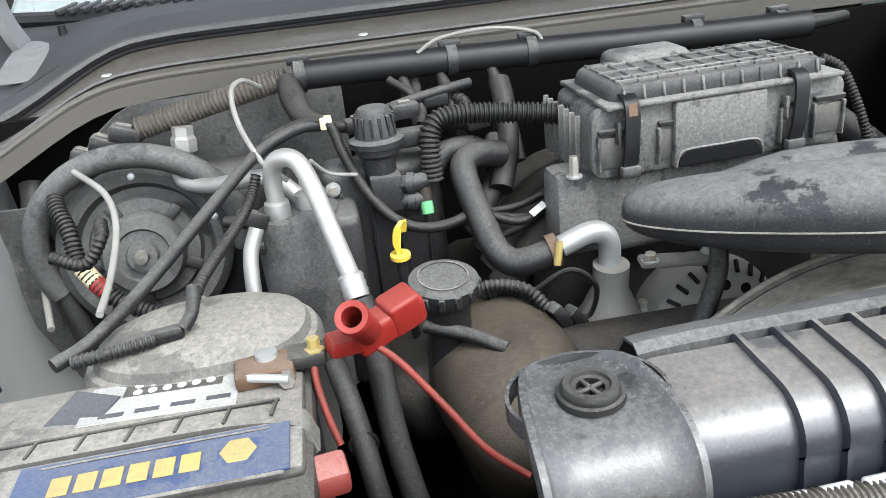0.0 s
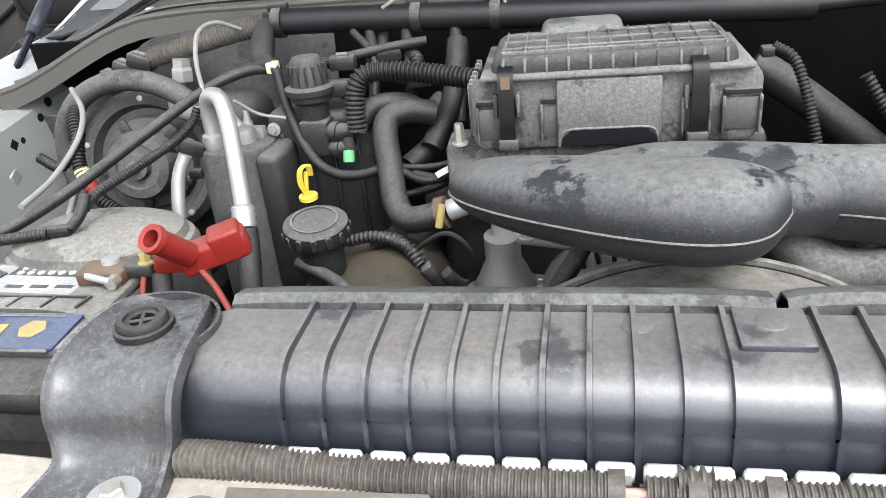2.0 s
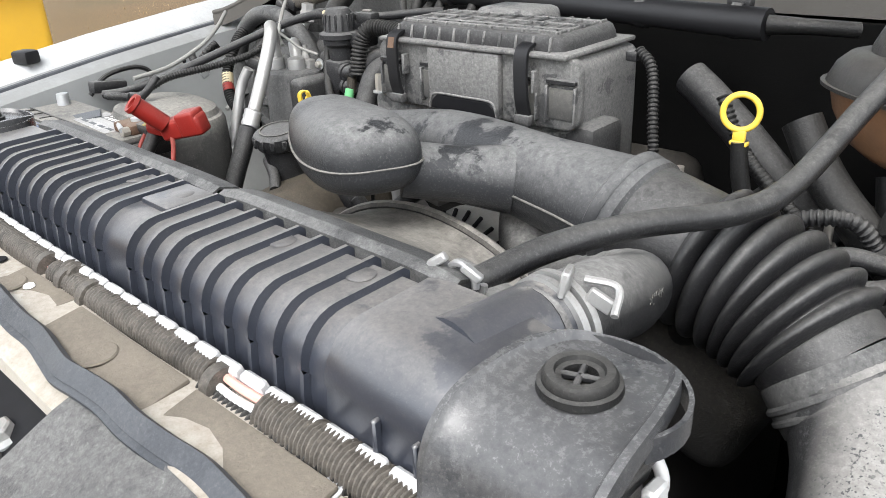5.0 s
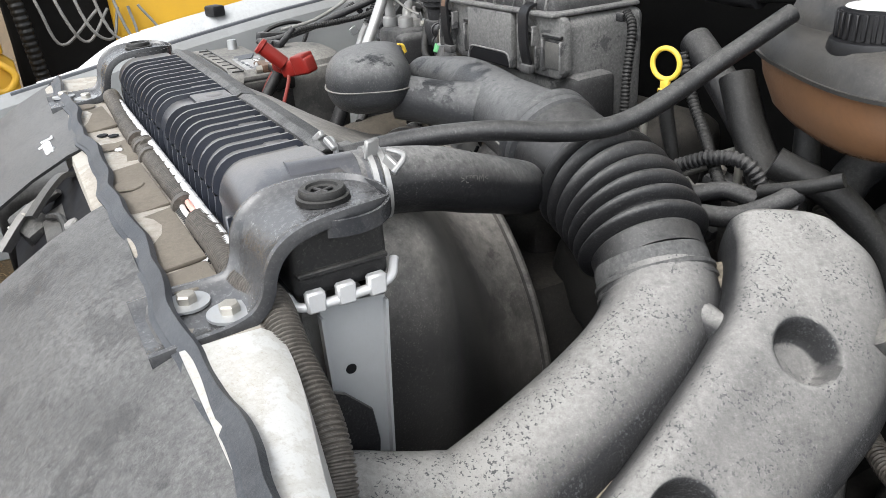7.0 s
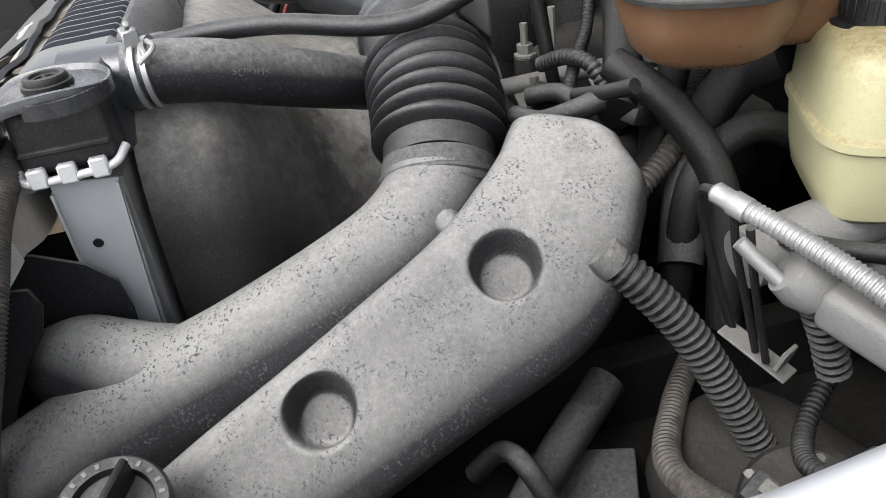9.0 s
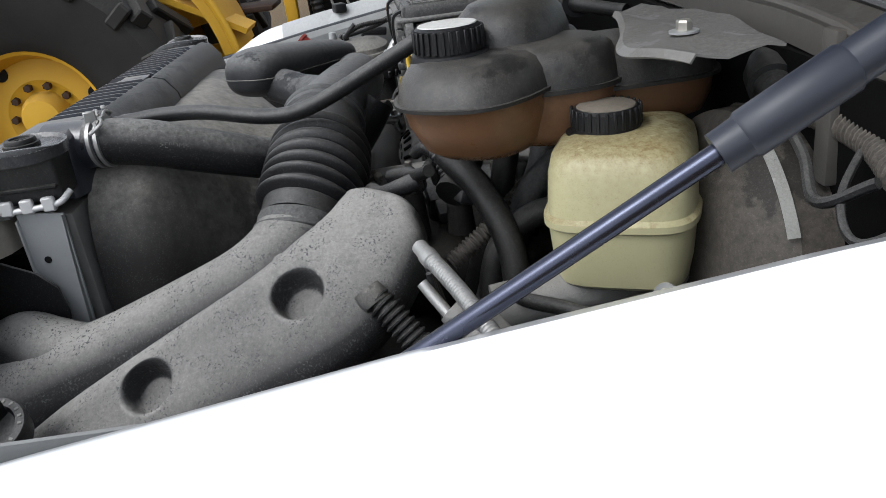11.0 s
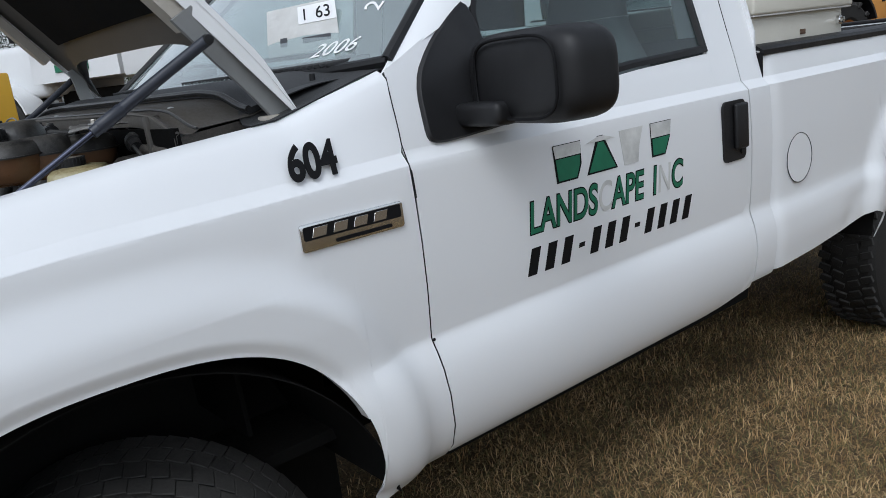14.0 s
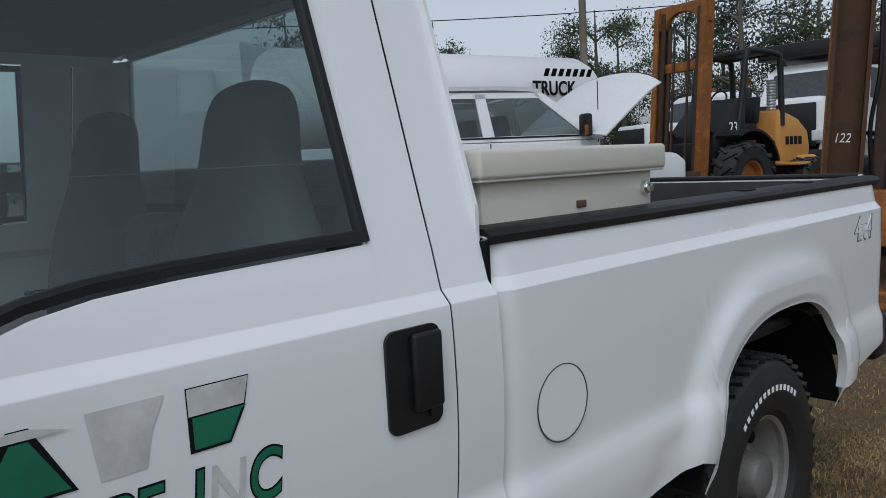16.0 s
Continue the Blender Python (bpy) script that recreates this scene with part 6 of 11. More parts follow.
    part("lower_duct", tube([b + n2 * 0.010, (0.468, -0.190, 1.168), (0.486, -0.222, 1.150), (0.500, -0.275, 1.132), (0.508, -0.345, 1.108), (0.514, -0.41, 1.088), (0.52, -0.47, 1.066), (0.525, -0.52, 1.045)], [0.0445, 0.046, 0.0465, 0.0465, 0.047, 0.049, 0.052, 0.053], 40, 8), M["scoop"], it, "speckled grey lower duct", angle=70)
    part("stub", tube([(0.508, -0.385, 1.092), (0.500, -0.415, 1.102), (0.488, -0.44, 1.110), (0.475, -0.462, 1.116), (0.462, -0.485, 1.112)], [0.046, 0.044, 0.040, 0.036, 0.03], 28, 6), M["scoop"], it, angle=70)
    # clip between the two ducts
    part("joining_clip", tube([(0.495, -0.19, 1.180), (0.518, -0.186, 1.178), (0.536, -0.182, 1.176)], [0.016, 0.0115, 0.015], 16, 4), M["scoop"], it)
    valley = [[Vector((0.495 + 0.02 * v, -0.130 + 0.004 * v, 1.150)) * (1 - u) + Vector((0.525 + 0.02 * v, -0.40, 1.045)) * u + Vector((0.03 * math.sin(u * 3.1), 0, 0.014 * v)) for v in np.linspace(-1, 1.6, 8)] for u in np.linspace(0, 1, 14)]
    part("joining_web", sheet(valley, 0.004), M["sand"], it, "sandy dirt lying between the ducts")
    return it


build_intake()


def build_scoop():
    sc = thing("intake_scoop", (0.56, -0.25, 1.1), "speckled grey air scoop with two round dimples", "air scoop")
    line = spline([(0.478, -0.082, 1.206), (0.512, -0.110, 1.188), (0.546, -0.150, 1.167), (0.566, -0.218, 1.140), (0.587, -0.290, 1.110), (0.598, -0.364, 1.074), (0.60, -0.43, 1.032)], 34)
    face = Vector((0.60, -0.14, 0.79)).normalized()
    crest = Vector((0.32, -0.15, 0.93)).normalized()
    rings = []
    N = 120
    for i, p in enumerate(line):
        u = i / (len(line) - 1)
        tan = (line[min(i + 1, len(line) - 1)] - line[max(i - 1, 0)]).normalized()
        aim = crest.lerp(face, smooth(0.0, 0.35, u))
        top = (aim - tan * aim.dot(tan)).normalized()
        side = tan.cross(top).normalized()
        wide = 0.042 + 0.012 * smooth(0.0, 0.12, u) + 0.010 * smooth(0.12, 0.4, u)
        h = 0.034
        end = math.sqrt(min(1.0, 0.70 + u * 14)) * math.sqrt(min(1.0, 0.15 + (1 - u) * 14))
        ring = []
        for k in range(N):
            half = 1 if k < N // 2 else -1
            t = 1 - 4 * (k % (N // 2)) / N
            at = half * (0.55 * t + 0.45 * math.sin(t * math.pi / 2))
            k1 = smooth(0.1, -0.7, at)
            c = math.copysign(abs(at) ** (1 / (0.5 + 0.10 * k1)), at)
            high = math.sqrt(max(0.0, 1 - c * c)) ** (0.55 + 0.12 * k1)
            w = wide * (1.0 - 0.20 * smooth(0.0, 0.6, at) * smooth(0.0, 0.12, u) - 0.18 * smooth(0.0, 0.6, at) * smooth(0.25, 0.5, u) + 0.24 * smooth(0.2, -0.5, at) * smooth(0.02, 0.16, u) * smooth(0.75, 0.35, u))
            ring.append(p + side * (w * end * at) + top * (half * h * (0.4 + 0.6 * end) * high))
        rings.append(ring)
    bm = rings_mesh(rings)
    bmesh.ops.recalc_face_normals(bm, faces=bm.faces[:])
    bm.normal_update()
    facing = {v: v.normal.copy() for v in bm.verts}
    for q, r in ((Vector((0.584, -0.168, 1.190)), 0.0225), (Vector((0.609, -0.301, 1.130)), 0.0225)):
        for v in bm.verts:
            e = v.co - q
            flat = (e - face * e.dot(face)).length
            if facing[v].dot(face) > 0.1 and flat < r * 1.15:
                v.co -= face * 0.024 * smooth(r * 1.07, r * 0.74, flat)
    part("scoop_body", bm, M["scoop"], sc, angle=70)
    for q in (Vector((0.609, -0.301, 1.130)),):
        part("sand_fill", jitter(lathe([(0.0, 0.0008), (0.005, 0.0006), (0.009, -0.0006), (0.013, -0.003)], q - face * 0.0245 + Vector((0.003, -0.003, -0.003)), face, 18), 0.0012, 300), M["dirt"], sc, "sandy dirt lying in the dimple")
    web = []
    for i in range(20, len(line) - 4, 4):
        tan = (line[i + 1] - line[i - 1]).normalized()
        top = (face - tan * face.dot(tan)).normalized()
        side = tan.cross(top).normalized()
        web.append([line[i] + side * a - top * b for a, b in ((0.030, 0.004), (0.048, 0.016), (0.066, 0.020), (0.084, 0.024))])
    part("joining_web", jitter(sheet(web, 0.002), 0.0012, 90), M["sand_web"], sc, "sandy web joining scoop and duct")
    low = [p + Vector((0.03, 0.012, -0.046)) for p in line[4:-4]]
    part("scoop_seam", tube(low, 0.0011, 6, 2), M["bat_top"], sc, "thin moulding seam")


build_scoop()


def build_airbox():
    ab = thing("air_filter_box", (0.03, 0.03, 1.14), "dusty grey air filter box with two black clips, one rusty", "air filter box")
    o = Matrix.Translation((0.015, -0.036, 1.300)) @ pose(0, 0, 0, 0, 0, 2)
    body = box((0, 0.06, -0.045), (0.250, 0.12, 0.155), 0.012, 3)
    part("lower_case", moved(body, o), M["airbox"], ab)
    # front face plate with round corners, recess and handle shape
    face = prism(rounded(0.266, 0.070, 0.014), 0.012, o @ Matrix.Translation((0, 0.002, 0.001)) @ pose(0, 0, 0, 90, 0, 0), 0.003)
    part("front_plate", face, M["airbox"], ab)
    part("center_panel", moved(box((-0.004, -0.0135, 0.001), (0.096, 0.010, 0.066), 0.003), o), M["airbox"], ab)
    # The recess is a flat black shape, with its shade given as colour.
    part("center_recess", prism([(-0.0445, -0.008), (0.0445, -0.008), (0.0425, 0.001), (0.035, 0.0075), (-0.035, 0.0075), (-0.0425, 0.001)], 0.002, o @ Matrix.Translation((-0.004, -0.0175, -0.0225)) @ pose(0, 0, 0, 90, 0, 0), 0.001, 1), M["ink"], ab)
    part("recess_edge", tube([o @ Vector((-0.004 + x, -0.0192, -0.0225 + z)) for x, z in ((-0.046, -0.008), (-0.044, 0.0015), (-0.036, 0.0085), (0.0, 0.0090), (0.036, 0.0085), (0.044, 0.0015), (0.046, -0.008))], 0.0013, 8, 4), M["airbox"], ab)
    for x, w in ((-0.112, 0.028), (0.115, 0.03), (-0.055, 0.02), (0.075, 0.022)):
        part("pocket", moved(box((x, -0.0105, -0.008), (w, 0.003, 0.030), 0.001), o), M["bat_top"], ab)
        for e in (-1, 1):
            part("pocket_wall", moved(box((x + e * (w / 2 + 0.001), -0.0125, -0.008), (0.003, 0.007, 0.036), 0.001, 1), o), M["airbox"], ab)
        part("pocket_top", moved(box((x, -0.0125, 0.014), (w + 0.003, 0.006, 0.005), 0.001, 1), o), M["plastic"], ab)
    # lid: flange, then a stepped grid of ribs
    part("lid_flange", moved(box((0.001, 0.045, 0.0375), (0.246, 0.13, 0.005), 0.002), o), M["airbox"], ab)
    lid = []
    for z, k in ((0.039, 1.0), (0.046, 0.99), (0.052, 0.965), (0.0545, 0.93), (0.055, 0.6)):
        lid.append([o @ Vector((x * k, 0.046 + y * k, z)) for x, y in rounded(0.226, 0.112, 0.016, 4)])
    lid_ob = part("lid", rings_mesh(lid), M["plastic"], ab, "ribbed grey lid")
    for k in range(11):
        x = -0.1 + k * 0.02
        part("lid_rib", moved(box((x, 0.045, 0.0545), (0.0022, 0.092, 0.006), 0.001, 1), o), M["airbox"], lid_ob)
        part("lid_rib", moved(box((x, -0.0092, 0.0465), (0.003, 0.004, 0.014), 0.001, 1, (-14, 0, 0)), o), M["airbox"], lid_ob)
    for y in (0.004, 0.018, 0.046, 0.076):
        part("lid_rib", moved(box((0, y, 0.055), (0.206, 0.0022, 0.0055), 0.001, 1), o), M["airbox"], lid_ob)
    for k in range(11):
        if k != 4:
            part("raised_mark", moved(box((-0.088 + 0.0175 * k, 0.0110, 0.0562), (0.0105, 0.0085, 0.0022), 0.0006, 1), o), M["plastic"], lid_ob)
    part("lid_hump", moved(box((-0.025, 0.108, 0.049), (0.085, 0.06, 0.026), 0.011, 3), o), M["airbox"], ab)
    # clips
    for x, mat in ((-0.098, "rust"), (0.076, "gloss")):
        pts = [(x, -0.018, -0.022), (x, -0.0225, -0.006), (x, -0.024, 0.012), (x, -0.024, 0.03), (x, -0.021, 0.041), (x, -0.012, 0.0455), (x, 0.0, 0.046)]
        clip = part("clip", strip_along([o @ Vector(p) for p in pts], 0.0145, 0.0035, (1, 0.06, 0)), M["gloss"], ab, "black spring clip" if mat == "gloss" else "rusted spring clip")
        if mat == "rust":
            part("rust_face", strip_along([o @ Vector((p[0], p[1] - 0.0022, p[2])) for p in pts[3:5]], 0.0085, 0.001, (1, 0.06, 0)), M["rust"], clip)
        part("clip_foot", moved(box((x, -0.019, -0.026), (0.019, 0.010, 0.010), 0.002), o), M["grey_part"], ab)
        for e in (-1, 1):
            part("clip_guide", moved(box((x + e * 0.0105, -0.015, 0.012), (0.004, 0.01, 0.022), 0.001, 1), o), M["airbox"], ab)
    # ribbed side and mounting leg
    for k in range(7):
        part("side_rib", moved(box((-0.136, 0.02 + k * 0.016, -0.005), (0.006, 0.003, 0.06), 0.001, 1), o), M["airbox"], ab)
    part("leg", moved(box((-0.135, 0.03, -0.075), (0.06, 0.05, 0.09), 0.01, 2), o), M["airbox"], ab)
    part("leg", moved(box((0.12, 0.03, -0.085), (0.05, 0.06, 0.11), 0.01, 2), o), M["plastic"], ab)
    bolt("leg_bolt", o @ Vector((-0.148, 0.0, -0.03)), ab, 0.005, 0.02, 0.008)
    part("sensor_plug", moved(box((0.150, 0.06, 0.03), (0.012, 0.014, 0.010), 0.002), o), M["plastic"], ab)
    part("sensor_lead", tube([o @ Vector(p) for p in ((0.155, 0.06, 0.035), (0.175, 0.05, 0.02), (0.19, 0.03, -0.03), (0.20, 0.02, -0.08))], 0.005, 10, 6, ripple=0.0006, pitch=0.004), M["rubber"], ab)


build_airbox()


def worm_clamp(p, axis, r, parent, mat="galv", w=0.010):
    c = part("hose_clamp", lathe([(r, -w / 2), (r + 0.0016, -w / 2), (r + 0.0018, w / 2), (r, w / 2)], p, axis, 32), M[mat], parent)
    return c


def hose(name, pts, r, label, mat="hose", n=16, sub=7, clamps=(), ripple=0.0, pitch=0.005, category="hose"):
    base = Vector(pts[0])
    h = thing(name, base, label, category)
    part("hose_wall", tube(pts, r, n, sub, ripple=ripple, pitch=pitch), M[mat], h)
    for p, ax, rr in clamps:
        worm_clamp(p, ax, rr, h)
    return h


h = hose("upper_radiator_hose", [(0.360, -0.388, 1.286), (0.362, -0.355, 1.283), (0.358, -0.32, 1.275), (0.349, -0.285, 1.261), (0.318, -0.218, 1.232), (0.265, -0.182, 1.205), (0.205, -0.160, 1.183), (0.168, -0.138, 1.192), (0.150, -0.112, 1.222), (0.143, -0.095, 1.245)], [0.0245, 0.0245, 0.0245, 0.0242, 0.0235, 0.0240, 0.027, 0.029, 0.029, 0.028], "thick black radiator hose with faint printing and a spring clamp", "hose_top", 24)
for off in (-0.004, 0.004):
    part("spring_clamp", lathe([(0.0255, -0.002), (0.0272, -0.002), (0.0272, 0.002), (0.0255, 0.002)], (0.3625, -0.372 + off, 1.2855), (0.15, 1, 0.03), 36), M["alu"], h, "bright spring clamp")
part("clamp_ear", join(box((0.372, -0.376, 1.314), (0.004, 0.012, 0.014), 0.001, 1, (0, 10, 20)), box((0.386, -0.368, 1.305), (0.014, 0.004, 0.008), 0.001, 1, (0, 30, 20)), tube([(0.375, -0.365, 1.312), (0.39, -0.36, 1.31), (0.396, -0.372, 1.302)], 0.002, 8)), M["alu"], h)
lettering("hose_print", ">EPDM<", Matrix.Translation((0.3815, -0.312, 1.276)) @ pose(0, 0, 0, 80, 12, 104), 0.008, M["bat_top"], h, 0.0001, "faint moulded hose marking")

h = hose("overflow_hose", [(0.309, -0.392, 1.293), (0.311, -0.370, 1.292), (0.322, -0.322, 1.297), (0.346, -0.267, 1.299), (0.375, -0.198, 1.292), (0.389, -0.150, 1.299), (0.401, -0.075, 1.333), (0.413, -0.012, 1.364)], 0.0082, "slim black overflow hose from radiator to coolant bottle", "clean", 14)
part("spring_clamp", tube([(0.312 + 0.0105 * math.cos(t), -0.384 + 0.001 * t, 1.297 + 0.0105 * math.sin(t)) for t in np.linspace(0, 6.28, 20)], 0.0022, 8, 2), M["alu"], h)
for e in (-1, 1):
    part("clamp_ear", box((0.312 + e * 0.012, -0.388, 1.308), (0.012, 0.005, 0.005), 0.001, 1, (0, 35 * e, 20)), M["alu"], h)


# ---- engine bay: driver side ----
def build_degas():
    dg = thing("coolant_bottle", (0.47, 0.02, 1.24), "coolant bottle with black top and brown stained lower half", "coolant bottle")
    def ring(z, k):
        m = pose(0.4557, 0.0375, z, 0, 0, -29)
        return [m @ Vector((0.133 * k * math.copysign(abs(math.cos(a)) ** 0.72, math.cos(a)), 0.069 * k * math.copysign(abs(math.sin(a)) ** 0.72, math.sin(a)), 0.0)) for a in [2 * math.pi * i / 48 for i in range(48)]]
    part("lower_half", rings_mesh([ring(1.262, 0.45), ring(1.2655, 0.66), ring(1.276, 0.80), ring(1.30, 0.92), ring(1.322, 0.97)]), M["degas"], dg, "brown translucent lower half", angle=60)
    top = part("upper_half", rings_mesh([ring(1.321, 1.0), ring(1.326, 0.985), ring(1.338, 0.94), ring(1.347, 0.86), ring(1.351, 0.7)]), M["degas_top"], dg, "dusty black upper half", angle=60)
    part("seam_flange", rings_mesh([ring(1.3195, 1.03), ring(1.3225, 1.03)]), M["degas_top"], dg)
    hump = []
    for z, k in ((1.34, 1.0), (1.355, 0.97), (1.372, 0.86), (1.383, 0.66), (1.386, 0.3)):
        hump.append([pose(0.43, 0.055, z, 0, 0, -29) @ Vector((0.068 * k * math.copysign(abs(math.cos(a)) ** 0.8, math.cos(a)), 0.052 * k * math.copysign(abs(math.sin(a)) ** 0.8, math.sin(a)), 0.0)) for a in [2 * math.pi * i / 32 for i in range(32)]])
    part("hump", rings_mesh(hump), M["degas_top"], dg, angle=60)
    def lobe(z, k):
        return [(0.458 + 0.064 * k * math.copysign(abs(math.cos(a)) ** 0.55, math.cos(a)), 0.150 + 0.082 * k * math.copysign(abs(math.sin(a)) ** 0.55, math.sin(a)), z) for a in [2 * math.pi * i / 40 for i in range(40)]]
    part("rear_lower_half", rings_mesh([lobe(1.268, 0.7), lobe(1.274, 0.86), lobe(1.290, 0.94), lobe(1.309, 0.97)]), M["degas"], dg, "brown translucent rear chamber", angle=60)
    part("rear_upper_half", rings_mesh([lobe(1.308, 1.0), lobe(1.320, 0.98), lobe(1.332, 0.93), lobe(1.339, 0.84), lobe(1.342, 0.6)]), M["degas_top"], dg, "dusty black rear chamber", angle=60)
    part("rear_seam_flange", rings_mesh([lobe(1.307, 1.04), lobe(1.3105, 1.04)]), M["degas_top"], dg)
    def bridge(z, k):
        return [(0.488 + 0.052 * k * math.copysign(abs(math.cos(t)) ** 0.8, math.cos(t)), 0.082 + 0.058 * k * math.copysign(abs(math.sin(t)) ** 0.8, math.sin(t)), z) for t in [2 * math.pi * i / 32 for i in range(32)]]
    part("middle_lower_half", rings_mesh([bridge(1.266, 0.7), bridge(1.276, 0.86), bridge(1.30, 0.95), bridge(1.318, 0.98)]), M["degas"], dg, "brown translucent middle", angle=60)
    part("middle_upper_half", rings_mesh([bridge(1.317, 1.0), bridge(1.332, 0.96), bridge(1.346, 0.88), bridge(1.352, 0.7)]), M["degas_top"], dg, "dusty black middle", angle=60)
    part("middle_seam_flange", rings_mesh([bridge(1.314, 1.04), bridge(1.318, 1.04)]), M["degas_top"], dg)
    cap = part("pressure_cap", lathe([(0.0, 0.026), (0.026, 0.026), (0.029, 0.024), (0.030, 0.004), (0.034, 0.003), (0.036, -0.004), (0.034, -0.012)], (0.488, -0.008, 1.350), (0, 0, 1), 40), M["gloss"], dg, "black ribbed cap with a pale worn top")
    part("cap_top", lathe([(0.0, 0.0268), (0.0255, 0.0268), (0.0262, 0.026)], (0.488, -0.008, 1.350), (0, 0, 1), 40), M["label"], cap)
    for k in range(28):
        a = 2 * math.pi * k / 28
        part("cap_grip", box((0.488 + 0.0302 * math.cos(a), -0.008 + 0.0302 * math.sin(a), 1.364), (0.003, 0.0035, 0.019), 0.0006, 1, (0, 0, math.degrees(a))), M["gloss"], cap)
    part("level_mark", box((0.512, -0.012, 1.285), (0.03, 0.001, 0.003), 0, 1, (0, 0, 45)), M["tan"], dg)


build_degas()


def build_ps():
    ps = thing("fluid_reservoir", (0.55, 0.12, 1.16), "yellowed plastic fluid reservoir with a black cap", "fluid reservoir")
    def ring(z, k, w=1.0):
        return [(0.5595 + 0.0765 * k * math.copysign(abs(math.cos(a)) ** 0.45, math.cos(a)), 0.125 + 0.0635 * k * math.copysign(abs(math.sin(a)) ** 0.45, math.sin(a)), z) for a in [2 * math.pi * i / 48 for i in range(48)]]
    rot = Matrix.Translation((0.5595, 0.125, 0)) @ pose(0, 0, 0, 0, 0, -23) @ Matrix.Translation((-0.5595, -0.125, 0))
    part("tank_body", moved(rings_mesh([ring(1.163, 0.78), ring(1.168, 0.86), ring(1.185, 0.91), ring(1.218, 0.95), ring(1.221, 1.0), ring(1.2265, 1.0), ring(1.23, 0.95), ring(1.262, 0.92), ring(1.275, 0.87), ring(1.282, 0.76), ring(1.286, 0.45)]), rot), M["ps"], ps, "yellowed translucent tank")
    cap = part("cap", lathe([(0.034, -0.004), (0.034, 0.0), (0.0285, 0.001), (0.0285, 0.018), (0.0255, 0.0205), (0.0, 0.0205)], (0.552, 0.112, 1.283), (0, 0, 1), 40), M["gloss"], ps, "black ribbed cap")
    part("cap_top", lathe([(0.0, 0.0213), (0.0235, 0.0213), (0.0245, 0.0206)], (0.552, 0.112, 1.283), (0, 0, 1), 32), M["pad"], cap, "dusty brown cap top")
    for k in range(26):
        a = 2 * math.pi * k / 26
        part("cap_grip", box((0.552 + 0.0287 * math.cos(a), 0.112 + 0.0287 * math.sin(a), 1.296), (0.002, 0.003, 0.016), 0.0005, 1, (0, 0, math.degrees(a))), M["gloss"], cap)
    for k in range(4):
        part("level_window", box((0.606, 0.085 + 0.001 * k, 1.165 + 0.007 * k), (0.003, 0.010, 0.0045), 0.0008, 1, (0, 0, -22)), M["ink"], ps)
    bolt("stud", (0.635, 0.135, 1.165), ps, 0.006, 0.012, 0.010, (0.8, -0.5, 0.1))
    part("mount_arm", box((0.56, 0.15, 1.10), (0.10, 0.09, 0.10), 0.012), M["cast"], ps)


build_ps()


def build_booster():
    b = thing("brake_booster", (0.56, 0.26, 1.15), "dusty dark round brake booster with a paper label", "brake booster")
    part("shell", lathe([(0.02, -0.075), (0.07, -0.07), (0.105, -0.055), (0.124, -0.03), (0.128, -0.004), (0.134, -0.002), (0.134, 0.006), (0.126, 0.01), (0.12, 0.05), (0.08, 0.075), (0.0, 0.08)], (0.575, 0.245, 1.165), (0.12, -1.0, 0.12), 56), M["booster"], b)
    lab = [[(0.580 + r * math.sin(t), y, 1.170 + r * math.cos(t)) for t in np.linspace(0.50, 1.10, 16)] for y, r in ((0.204, 0.1228), (0.213, 0.1240))]
    part("paper_label", sheet(lab, 0.0008), M["old_label"], b, "worn paper label")
    part("master_cylinder", tube([(0.575, 0.19, 1.165), (0.58, 0.10, 1.155), (0.585, 0.0, 1.145)], 0.022, 20, 3), M["cast"], b)


build_booster()


